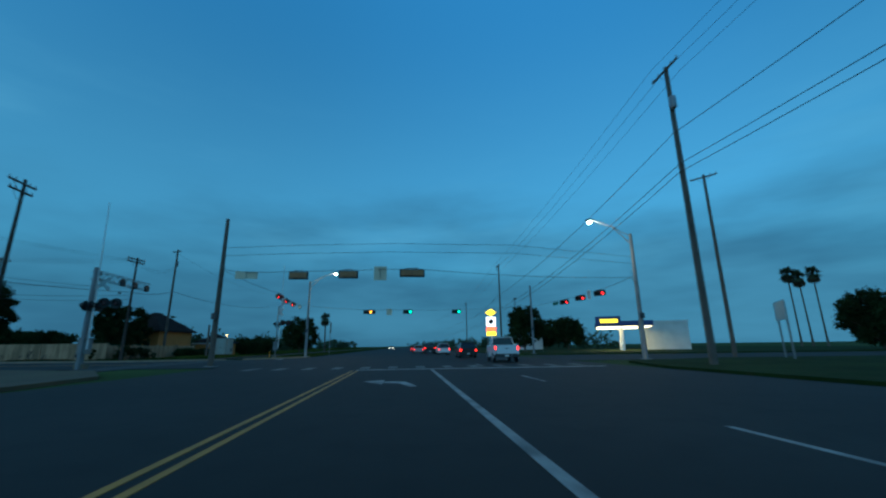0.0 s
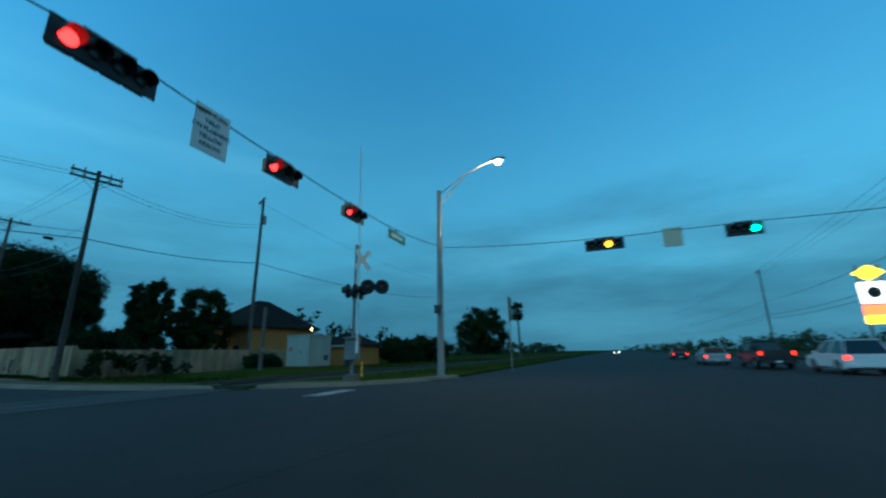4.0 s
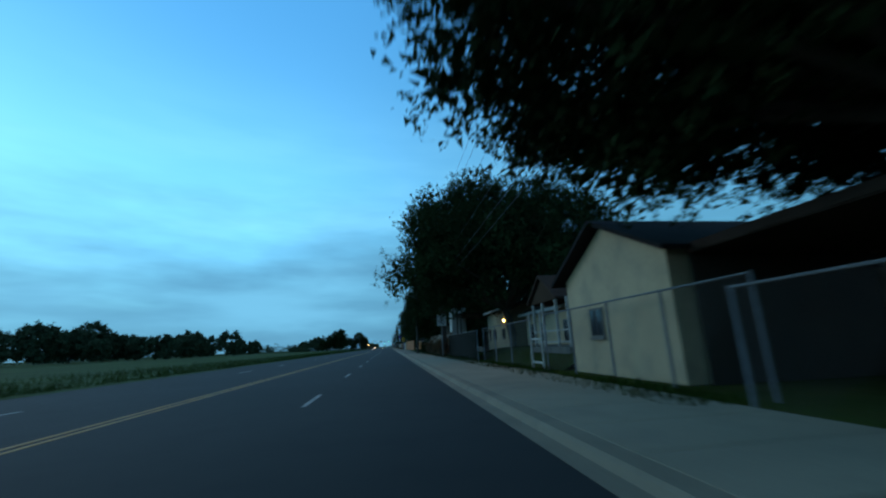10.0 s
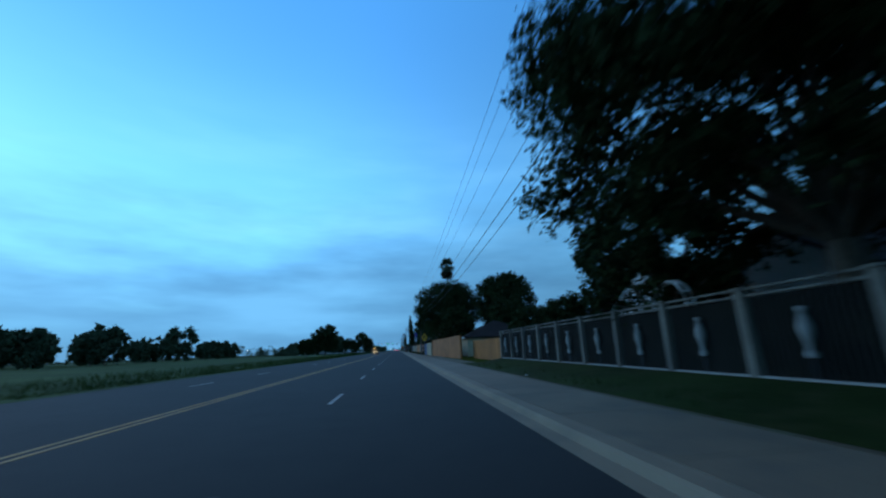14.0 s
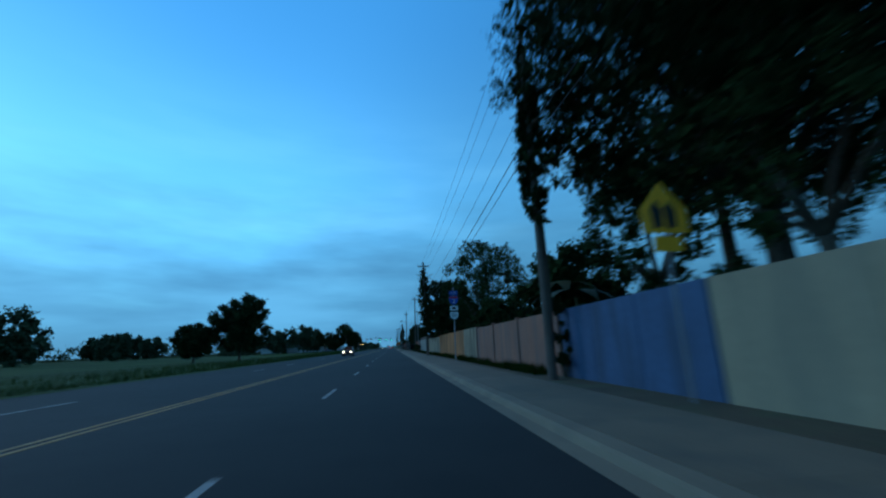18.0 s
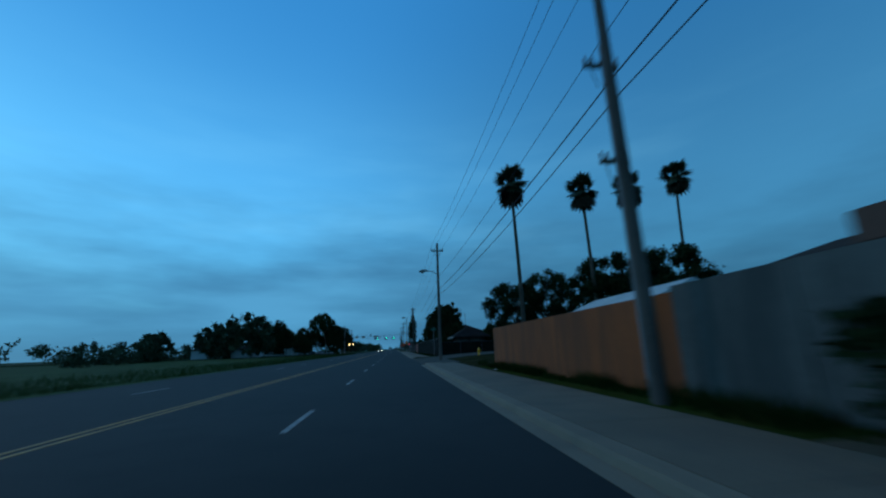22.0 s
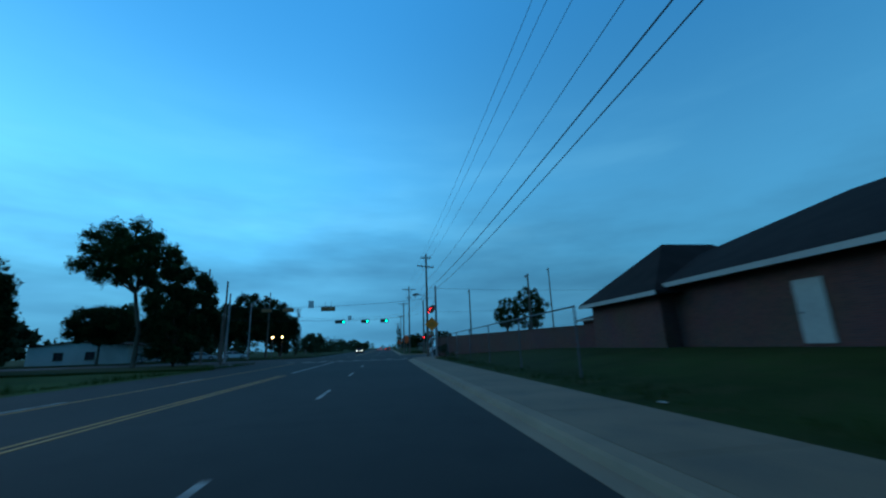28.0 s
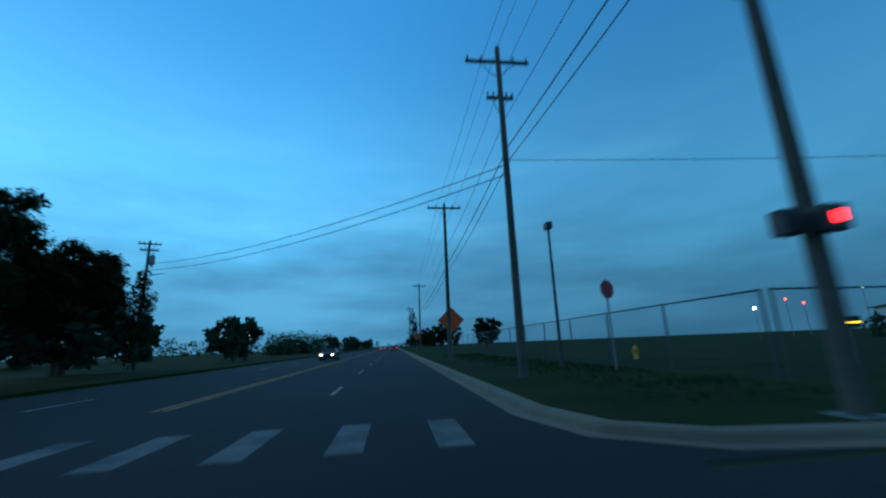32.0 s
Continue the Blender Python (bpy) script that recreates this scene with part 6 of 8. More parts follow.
for z in (1.84, 2.0):
    part("top_rail", boxes((-0.04, 0.04, 0, N_BAY * BAY, z, z + 0.06), bevel=0.008), FENCE_STONE, bal)
pm = mesh_of("post", boxes((-0.12, 0.12, -0.12, 0.12, 0.0, 2.0), (-0.15, 0.15, -0.15, 0.15, 2.0, 2.07), bevel=0.014), FENCE_STONE)
VASE = [(0.5, 0.07), (0.58, 0.1), (0.66, 0.05), (0.8, 0.06), (0.98, 0.115), (1.14, 0.12), (1.3, 0.07), (1.38, 0.05), (1.46, 0.09), (1.5, 0.07)]
vm = mesh_of("vase", tube(bmesh.new(), [(0, 0, z) for z, _ in VASE], [r for _, r in VASE], 12), AGED_PAINT)
om = mesh_of("vase_stalk", rod([(0, 0, 0.09), (0, 0, 0.5)], 0.018, 6), DARK_METAL)
sm = mesh_of("infill_bar", tube(bmesh.new(), [(0, 0, 0.09), (0, 0, 1.84)], 0.009, 4, cap=False), DARK_METAL)
# solid dark sheet painted in for the gloom seen between the bars
cm = mesh_of("shade_infill", boxes((-0.006, 0.006, 0.13, BAY - 0.13, 0.09, 1.83)), CLOTH_SHADE)
for i in range(N_BAY + 1):
    o = new("post", pm)
    o.parent, o.location = bal, (0, i * BAY, 0)
    if i < N_BAY:
        for nm, me, dx, dy in (("shade_infill", cm, 0.06, 0), *(("infill_bar", sm, 0.0, 0.2 + 0.142 * k) for k in range(18)), ("vase", vm, -0.1, BAY / 2), ("vase_stalk", om, -0.1, BAY / 2)):
            o = new(nm, me)
            o.parent, o.location = bal, (dx, i * BAY + dy, 0)
tf = thing("timber_fence", "orange-stained close-board timber fence", "fence", (8.9, -190.5, 0.1), math.degrees(math.atan2(0.5, 12.4)))
bdm = mesh_of("board", boxes((-0.012, 0.012, 0.0, 0.142, -0.1, 1.95), bevel=0.003), TIMBER)
for i in range(84):
    o = new("board", bdm)
    o.parent, o.location = tf, (0.004 * (i % 2), i * 0.15, 0.01 * ((i * 7) % 3))
for z in (0.4, 1.5):
    part("rail", boxes((0.02, 0.07, 0, 12.6, z, z + 0.09)), TIMBER, tf)
chain_fence("tall fence with dark screen cloth by the hedge", (6.0, -8.0), (5.9, 40.3), 2.45, 3.1, cloth=CLOTH_SHADE, rail=DARK_METAL)
chain_fence("fence with dark screen cloth along the side street", (6.1, -8.1), (30, -8.1), 1.9, 3.1, cloth=CLOTH_SHADE, rail=DARK_METAL)
chain_fence("chain-link fence before the brick building", (6.25, 60.4), (6.25, 96.4), 2.4, 6.0, rail=DARK_METAL)
chain_fence("chain-link fence round a vacant lot", (9.5, 124.0), (75, 126.5), 2.3, 4.0, rail=DARK_METAL)
chain_fence("chain-link fence along the vacant lot", (9.4, 124.2), (9.4, 175), 2.3, 4.0, rail=DARK_METAL)

# the corner lot and the side street climb away from the road
def slope(name, ys, xs, mat, label, category):
    """A strip across the ys, rising over the pairs of x and z."""
    V = [(x, yy, z) for yy in ys for x, z in xs]
    n = len(xs)
    F = [[j * n + i, j * n + i + 1, j * n + n + i + 1, j * n + n + i] for j in range(len(ys) - 1) for i in range(n - 1)]
    return tagged(new(name, mesh_arrays(name, V, F, mat)), label, category, kind="structure")


DUST_STREET = material("dusty_side_street", (0.07, 0.06, 0.048), 0.95, 0.3, 12, 0.3, 0.3, stain=(0.085, 0.07, 0.05), stain_amount=0.7, gloss=0.2)
LOT_GRASS = material("dry_patchy_grass", (0.035, 0.036, 0.016), 0.95, 0.45, 9, 0.4, 0.6, stain=(0.065, 0.05, 0.03), stain_amount=0.8, gloss=0.0)
slope("side_street", (-22.5, -16, -9.6), ((2.2, 0.004), (3.2, 0.03), (5.0, 0.14), (8.0, 0.36), (12.0, 0.55), (90.0, 0.6)), DUST_STREET, "dusty worn mouth of a side street", "road")
slope("corner_lot", (-39.8, -34, -28, -22.5), ((4.76, 0.138), (6.0, 0.24), (8.0, 0.42), (12.0, 0.6), (90.0, 0.65)), LOT_GRASS, "patchy dry grass of an open corner lot", "verge")
slope("raised_lawn", (-274.8, -270, -264, -257.9), ((6.9, 0.13), (7.6, 0.45), (8.4, 0.78), (9.4, 0.9), (10.6, 0.95)), GRASS, "raised garden lawn before a bungalow", "lawn")
slope("sandy_apron", (-32.4, -29, -25, -21.5), ((2.3, 0.012), (2.75, 0.135), (4.0, 0.15), (5.2, 0.175)), DUST_STREET, "worn sandy apron at the corner of the side street", "verge")

# the lawn rises from the footpath to the brick building
V, F = [], []
LX, LY = [(4.85, 0.12), (6.5, 0.2), (9.0, 0.55), (12.0, 0.93), (16.0, 0.97), (46.0, 1.0), (52.0, -0.2)], [(46.0, 0.0), (51.0, 1.0), (93.0, 1.0), (97.4, 0.15)]
for yy, k in LY:
    for x, z in LX:
        V.append((x, yy, z * k if x > 5 else 0.11))
for j in range(len(LY) - 1):
    for i in range(len(LX) - 1):
        a = j * len(LX) + i
        F.append([a, a + 1, a + 1 + len(LX), a + len(LX)])
V2, F2 = [], []
for yy, k in ((-230.0, 0.0), (-226.8, 1.0), (-192.5, 1.0), (-190.6, 0.0)):
    for x, z in ((4.9, 0.15), (6.4, 0.24), (7.8, 0.46), (9.5, 0.5), (24.0, 0.5), (26.0, -0.1)):
        V2.append((x, yy, 0.15 + (z - 0.15) * k))
for j in range(3):
    for i in range(5):
        F2.append([j * 6 + i, j * 6 + i + 1, j * 6 + i + 7, j * 6 + i + 6])
tagged(new("lawn", mesh_arrays("lawn", V2, F2, GRASS)), "sloping garden lawn under the ornamental fence", "lawn", kind="structure")
tagged(new("lawn", mesh_arrays("lawn", V, F, GRASS)), "dark mown lawn rising to the brick building", "lawn", kind="structure")

# ---- vehicles ----
TYRE = material("tyre_rubber", (0.02, 0.02, 0.02), 0.85, 0.15)
RIM = material("alloy_rim", (0.35, 0.35, 0.36), 0.35, 0.1, metal=0.8)
TAIL = material("tail_lamp_lit", (1.0, 0.02, 0.012), 0.3, 0.02, glow=3.2)
HEAD = material("head_lamp_lit", (1.0, 0.85, 0.6), 0.3, 0.02, glow=7.0)
HEAD_DIM = material("head_lamp_low", (1.0, 0.95, 0.85), 0.3, 0.02, glow=2.2)
AMBER_LIT = material("amber_lamp_lit", (1.0, 0.5, 0.05), 0.3, 0.02, glow=2.0)
# rim colour darkened for wheels that lie in shadow
SHADED_RIM = material("shaded_alloy_rim", (0.05, 0.05, 0.052), 0.4, 0.1, metal=0.6)
HEAD_OFF = material("head_lamp_clear", (0.5, 0.52, 0.55), 0.15, 0.05)
CAR_GLASS = material("car_glass", (0.012, 0.015, 0.018), 0.06, 0.05)


def paint(name, rgb):
    return material(name, rgb, 0.3, 0.06, 4, 0.4)


def car(name, label, at, turn, L, W, H, body, cabin, colour, wheel=0.36, axles=(0.2, 0.8), lights="tail", bed=None):
    """A vehicle pointing along its own +x. body, cabin: side outlines as fractions of length and height."""
    c = thing(name, label, "car", at, turn)
    # body: the outline at the middle, drawn in a little towards the sills and shoulders
    bm = bmesh.new()
    rings = []
    for q, sink in ((-0.5, 0.05), (-0.485, 0.015), (-0.44, 0.0), (0.44, 0.0), (0.485, 0.015), (0.5, 0.05)):
        rings.append([bm.verts.new(((x - 0.5) * L * (1 - sink * 0.25), q * W, z * H - sink * (z - 0.36) * H)) for x, z in body])
    for r0, r1 in zip(rings, rings[1:]):
        for i in range(len(body)):
            j = (i + 1) % len(body)
            bm.faces.new((r0[i], r1[i], r1[j], r0[j]))
    bm.faces.new(rings[0]), bm.faces.new(rings[-1])
    bmesh.ops.recalc_face_normals(bm, faces=bm.faces[:])
    part("body", bm, colour, c)
    lo = [((x - 0.5) * L, z * H) for x, z in cabin]
    zt, zb = max(z for _, z in lo), min(z for _, z in lo)

    def side(x, z, s, out=0.0):
        return (x, s * (W / 2 - 0.04 - 0.2 * (z - zb) / (zt - zb) + out), z)

    bm = bmesh.new()
    ring = [[bm.verts.new(side(x, z, s)) for x, z in lo] for s in (-1, 1)]
    bm.faces.new(ring[0]), bm.faces.new(ring[1][::-1])
    for i in range(len(lo)):
        j = (i + 1) % len(lo)
        bm.faces.new((ring[0][i], ring[1][i], ring[1][j], ring[0][j]))
    bmesh.ops.recalc_face_normals(bm, faces=bm.faces[:])
    part("cabin_glass", bm, CAR_GLASS, c, "dark tinted glass")
    up = [q for q in lo if q[1] > zb + 0.6 * (zt - zb)]
    rear, front = lo[0], lo[-1]
    x0, x1 = up[0][0] - 0.04, up[-1][0] + 0.05
    part("roof", boxes((x0, x1, -W / 2 + 0.25, W / 2 - 0.25, zt - 0.035, zt + 0.035), bevel=0.03), colour, c)
    for s in (-1, 1):
        pillars = [(rear, up[0]), (front, up[-1])]
        for u in ((0.5,) if bed else (0.52,)):
            pillars.append(((rear[0] + (front[0] - rear[0]) * u, zb), (x0 + (x1 - x0) * u, zt - 0.02)))
        for (xa, za), (xb, zc) in pillars:
            part("pillar", tube(bmesh.new(), [side(xa, za, s), side(xb, zc, s)], 0.032, 6), colour, c)
        part("roof_rail", tube(bmesh.new(), [side(x0, zt - 0.02, s), side(x1, zt - 0.02, s)], 0.04, 6), colour, c)
        part("door_sill", boxes((-0.22 * L, 0.24 * L, s * (W / 2 - 0.02) - 0.03, s * (W / 2 - 0.02) + 0.03, H * 0.15, H * 0.22), bevel=0.02), BLACK, c)
        part("door_handle", boxes((-0.02 * L, -0.02 * L + 0.16, s * W / 2 - 0.02, s * W / 2 + 0.02, H * 0.53, H * 0.55)), colour, c)
    for fx in axles:
        for s in (-1, 1):
            x, yy = (fx - 0.5) * L, s * (W / 2 - 0.08)
            # flat black disc on the uncut side, painted as the dark wheel opening
            part("wheel_well_shade", tube(bmesh.new(), [(x, s * (W / 2 - 0.03), wheel + 0.02), (x, s * (W / 2 + 0.004), wheel + 0.02)], wheel * 1.13, 20), BLACK, c)
            arch = [(x + wheel * 1.16 * math.cos(radians(a)), s * (W / 2 - 0.005), wheel + 0.02 + wheel * 1.16 * math.sin(radians(a))) for a in range(-10, 191, 20)]
            part("wheel_arch", tube(bmesh.new(), arch, 0.04, 6), colour, c)
            w = part("tyre", tube(bmesh.new(), [(x, yy - 0.12, wheel), (x, yy - 0.09, wheel), (x, yy + 0.09, wheel), (x, yy + 0.12, wheel)], [wheel * 0.9, wheel, wheel, wheel * 0.9], 20), TYRE, c)
            part("rim", tube(bmesh.new(), [(x, yy + s * 0.112, wheel), (x, yy + s * 0.128, wheel)], [wheel * 0.62, wheel * 0.5], 14), SHADED_RIM if lights == "slim" else RIM, w)
    if bed:
        xb, zs = (0.368 - 0.5) * L, H * 0.69
        for s in (-1, 1):
            part("bed_side", boxes((-L / 2, xb, s * (W / 2 - 0.06) - 0.06, s * (W / 2 - 0.06) + 0.06, H * 0.3, zs), bevel=0.025), colour, c)
        part("bed_floor", boxes((-L / 2 + 0.04, xb, -W / 2 + 0.1, W / 2 - 0.1, H * 0.27, H * 0.36)), BLACK, c)
        part("bed_liner", boxes((xb - 0.05, xb - 0.005, -W / 2 + 0.12, W / 2 - 0.12, H * 0.36, zs - 0.01)), BLACK, c)
        gate_ = part("tailgate", boxes((-L / 2 - 0.015, -L / 2 + 0.045, -W / 2 + 0.16, W / 2 - 0.16, H * 0.34, zs), bevel=0.02), colour, c)
        part("latch", boxes((-L / 2 - 0.025, -L / 2 - 0.015, -0.12, 0.12, H * 0.53, H * 0.56)), BLACK, gate_)
    for s in (-1, 1):
        wl = 0.075 if bed else 0.11
        part("tail_lamp", boxes((-L / 2 - 0.02, -L / 2 + 0.1, s * (W / 2 - 0.09) - wl, s * (W / 2 - 0.09) + wl, H * (0.5 if bed else 0.43), H * (0.64 if bed else 0.56)), bevel=0.025), TAIL if lights == "tail" else SIGN_RED, c)
        if lights == "slim":
            part("head_lamp", boxes((L / 2 - 0.2, L / 2 + 0.012, s * (W / 2 - 0.24) - 0.2, s * (W / 2 - 0.24) + 0.2, H * 0.46, H * 0.5), bevel=0.015), HEAD_DIM, c)
            part("fog_lamp", boxes((L / 2 + 0.03, L / 2 + 0.07, s * (W / 2 - 0.3) - 0.1, s * (W / 2 - 0.3) + 0.1, H * 0.27, H * 0.3), bevel=0.01), AMBER_LIT, c, "lit amber lamp")
            part("cladding", boxes((-L / 2 + 0.1, L / 2 - 0.1, s * W / 2 - 0.015, s * W / 2 + 0.012, H * 0.14, H * 0.24), bevel=0.008), BLACK, c)
            part("luggage_rail", boxes((-0.36 * L, 0.02 * L, s * (W / 2 - 0.33) - 0.02, s * (W / 2 - 0.33) + 0.02, H + 0.02, H + 0.06), bevel=0.01), BLACK, c)
        else:
            part("head_lamp", boxes((L / 2 - 0.16, L / 2 + 0.006, s * (W / 2 - 0.26) - 0.15, s * (W / 2 - 0.26) + 0.15, H * 0.4, H * 0.48), bevel=0.02), HEAD if lights == "head" else HEAD_OFF, c)
        part("mirror", boxes((0.15 * L, 0.15 * L + 0.1, s * (W / 2 + 0.08) - 0.09, s * (W / 2 + 0.08) + 0.09, H * 0.6, H * 0.68), bevel=0.02), colour, c)
    part("rear_bumper", boxes((-L / 2 - 0.1, -L / 2 + 0.06, -W / 2 + 0.03, W / 2 - 0.03, H * 0.22, H * 0.32), bevel=0.025), DARK_METAL if bed else colour, c)
    part("front_bumper", boxes((L / 2 - 0.08, L / 2 + 0.06, -W / 2 + 0.05, W / 2 - 0.05, H * 0.16, H * 0.3), bevel=0.03), colour, c)
    part("number_plate", boxes((-L / 2 - 0.115, -L / 2 - 0.1, -0.16, 0.16, H * 0.24, H * 0.31)), SIGN_WHITE, c)
    part("grille", boxes((L / 2 - 0.005, L / 2 + 0.03, -0.48, 0.48, H * 0.3, H * 0.46), bevel=0.01), BLACK, c)
    return c


SUV_BODY = [(0, 0.2), (0.0, 0.55), (0.03, 0.6), (0.66, 0.62), (0.97, 0.54), (1.0, 0.42), (1.0, 0.2), (0.9, 0.14), (0.08, 0.14)]
SUV_CAB = [(0.02, 0.6), (0.09, 0.97), (0.2, 1.0), (0.52, 0.985), (0.7, 0.61)]
TALL_BODY = [(0, 0.22), (0.0, 0.6), (0.02, 0.66), (0.7, 0.67), (0.9, 0.62), (0.98, 0.55), (1.0, 0.44), (1.0, 0.22), (0.93, 0.17), (0.07, 0.17)]
TALL_CAB = [(0.015, 0.65), (0.05, 0.94), (0.12, 1.0), (0.5, 0.99), (0.57, 0.96), (0.735, 0.66)]
SEDAN_BODY = [(0, 0.24), (0.0, 0.6), (0.05, 0.66), (0.7, 0.66), (0.97, 0.56), (1.0, 0.42), (1.0, 0.22), (0.9, 0.16), (0.08, 0.16)]
SEDAN_CAB = [(0.1, 0.65), (0.25, 0.98), (0.36, 1.0), (0.54, 0.98), (0.73, 0.65)]
PICK_BODY = [(0.37, 0.26), (0.37, 0.68), (0.7, 0.68), (0.93, 0.63), (0.985, 0.57), (1.0, 0.46), (1.0, 0.25), (0.94, 0.2), (0.42, 0.21)]
PICK_CAB = [(0.375, 0.67), (0.39, 0.96), (0.42, 1.0), (0.61, 0.99), (0.73, 0.67)]
WHITE_CAR, BLACK_CAR, SILVER = paint("white_car_paint", (0.62, 0.63, 0.64)), paint("black_car_paint", (0.02, 0.02, 0.022)), paint("silver_car_paint", (0.3, 0.31, 0.32))
deg_a = math.degrees(ADIR)
car("pickup_truck", "white extended-cab pickup truck with lit tail lamps", (-7.9, -360.0, 0), deg_a - 5, 5.3, 2.0, 2.0, PICK_BODY, PICK_CAB, WHITE_CAR, 0.4, (0.2, 0.82), bed=True)
car("suv", "black sport utility car with lit tail lamps", (5.0, -357.6, 0), deg_a, 4.6, 1.9, 1.72, SUV_BODY, SUV_CAB, BLACK_CAR)
car("suv", "white sport utility car far along the road", (24.0, -355.0, 0), deg_a, 4.6, 1.85, 1.7, SUV_BODY, SUV_CAB, WHITE_CAR)
car("pickup_truck", "dark pickup truck with lit tail lamps", (30.5, -352.6, 0), deg_a, 5.4, 1.95, 1.8, PICK_BODY, PICK_CAB, BLACK_CAR, 0.38, (0.2, 0.82), bed=True)
car("sedan", "silver sedan far along the road", (38.5, -350.2, 0), deg_a, 4.6, 1.8, 1.45, SEDAN_BODY, SEDAN_CAB, SILVER)
car("sedan", "dark sedan far along the road", (60, -348.2, 0), deg_a, 4.6, 1.8, 1.45, SEDAN_BODY, SEDAN_CAB, BLACK_CAR)
car("sedan", "oncoming car with bright head lamps", on_a(150, 4.2), deg_a + 180, 4.6, 1.8, 1.45, SEDAN_BODY, SEDAN_CAB, SILVER, lights="head")
car("suv", "oncoming dark utility car with one lit head lamp", (-8.1, -68.0, 0), -90, 4.6, 1.85, 1.7, SUV_BODY, SUV_CAB, BLACK_CAR, lights="head")
car("suv", "white utility car waiting at the cross street", (9.0, 113.0, 0), 172, 4.6, 1.95, 2.0, TALL_BODY, TALL_CAB, WHITE_CAR, 0.43, lights="slim")
car("sedan", "oncoming sedan with bright head lamps", (-7.8, 166, 0), -90, 4.6, 1.8, 1.45, SEDAN_BODY, SEDAN_CAB, BLACK_CAR, lights="head")
car("sedan", "dark sedan ahead with lit tail lamps", (-0.2, 238, 0), 90, 4.6, 1.8, 1.45, SEDAN_BODY, SEDAN_CAB, BLACK_CAR)
car("sedan", "red-lit sedan ahead in the outer lane", (-3.9, 262, 0), 90, 4.6, 1.8, 1.45, SEDAN_BODY, SEDAN_CAB, SILVER)
for i, (x, yy, a, m) in enumerate(((-33, 127, 20, SILVER), (-37, 131, 20, BLACK_CAR), (-30, 134, 20, WHITE_CAR), (-41, 126, 20, SILVER))):
    car("sedan", "parked car under the trees", (x, yy, 0.12), a, 4.6, 1.8, 1.45, SEDAN_BODY, SEDAN_CAB, m, lights="none")

# ---- planting, street side ----
BIG = dict(leaf=0.1, leaves=165000, blobs=110, r=0.36, dome=True)
tree((8.9, -286.4, 0.1), 12.3, 7.3, 4.7, 3, label="huge dense dark oak over the footpath", core=1.7, **BIG)
tree((12.5, -297.5, 0.1), 3.6, 2.2, 0.5, 31, 10000, 0.19, label="dark tree behind the stucco wall")
tree((13.5, -291.2, 0.1), 9.8, 2.7, 1.6, 34, 18000, 0.15, label="dark tree behind the stucco wall")
tree((12.3, -309.0, 0.1), 7.7, 1.7, 0.3, 32, 13000, 0.16, flat=1.6, label="spiky dark cypress behind the stucco wall")
tree((17.3, -308.2, 0.1), 7.3, 2.5, 0.6, 33, 13000, 0.16, label="rounded dark tree behind the stucco wall")
spread_tree = tree((9.5, -260.2, 0.1), 13.2, 8.8, 4.0, 4, label="broad spreading tree before a bungalow", lean=(0.0, 4.6), **dict(BIG, leaves=200000))
spread_tree.scale = (0.95, 0.78, 1.04)
tree((9.9, -227.2, 0.1), 13.0, 6.4, 2.4, 5, label="dense dark tree over the panel wall", **BIG)
tree((9.6, -216.2, 0.1), 13.2, 6.0, 3.6, 6, label="spreading dark tree behind the ornamental fence", core=0.6, **dict(BIG, leaves=100000, blobs=66))
tree((9.9, -209.6, 0.1), 6.6, 2.7, 1.6, 142, 13000, 0.12, label="small leafy tree behind the ornamental fence", core=0.5)
arch_ = thing("garden_arch", "pale garden arch behind the ornamental fence", "arch", (8.7, -211.6, 0.3), 90)
for dx in (-0.12, 0.12):
    part("hoop", tube(bmesh.new(), [(-0.8, dx, 0), (-0.8, dx, 2.0)] + [(-0.8 * math.cos(radians(a)), dx, 2.1 + 0.8 * math.sin(radians(a))) for a in range(10, 180, 20)] + [(0.8, dx, 2.0), (0.8, dx, 0)], 0.04, 8), WHITE_PAINT, arch_)
for a in range(0, 181, 30):
    part("rung", boxes((-0.8 * math.cos(radians(a)) - 0.02, -0.8 * math.cos(radians(a)) + 0.02, -0.14, 0.14, 2.08 + 0.8 * math.sin(radians(a)), 2.12 + 0.8 * math.sin(radians(a)))), WHITE_PAINT, arch_)
tree((11.0, -237.0, 0.1), 7.0, 4.0, 1.0, 7, 12000, 0.19)
tree((15.4, -196.2, 0.1), 9.3, 2.0, 0.6, 8, 11000, 0.15, flat=1.4, label="tall dark conifer beside a white gable")
tree((12.6, -187.0, 0.1), 4.6, 2.4, 0.6, 9, 7000, 0.16)
tree((17.5, -160.0, 0.1), 9.0, 3.5, 1.0, 11, 10000, 0.19)
tree((19.5, -152.0, 0.1), 14.5, 5.5, 5.0, 12, 16000, 0.22, label="tall open-crowned tree behind the ochre wall")
for i in range(4):
    tree((9.6 + 0.5 * (i % 2), -160.2 + 2.8 * i, 0.1), 7.6 - 0.3 * i, 2.3, 0.5, 13 + i, 8400, 0.18, label="dense shrubby tree behind the wall")
tree((11.2, -136.5, 0.1), 15.0, 6.6, 5.6, 17, label="very tall dark tree over the blue wall", core=0.6, **dict(BIG, leaves=125000, blobs=90))
tree((9.4, -139.2, 0.1), 7.4, 2.8, 3.6, 171, 5200, 0.13, LEAF_OLIVE, label="thin open-branched tree behind the blue wall", core=0.1, blobs=30)
tree((8.9, -134.2, 0.1), 6.6, 2.2, 3.2, 172, 3600, 0.13, LEAF_OLIVE, label="thin open-branched tree behind the blue wall", core=0.1, blobs=26)
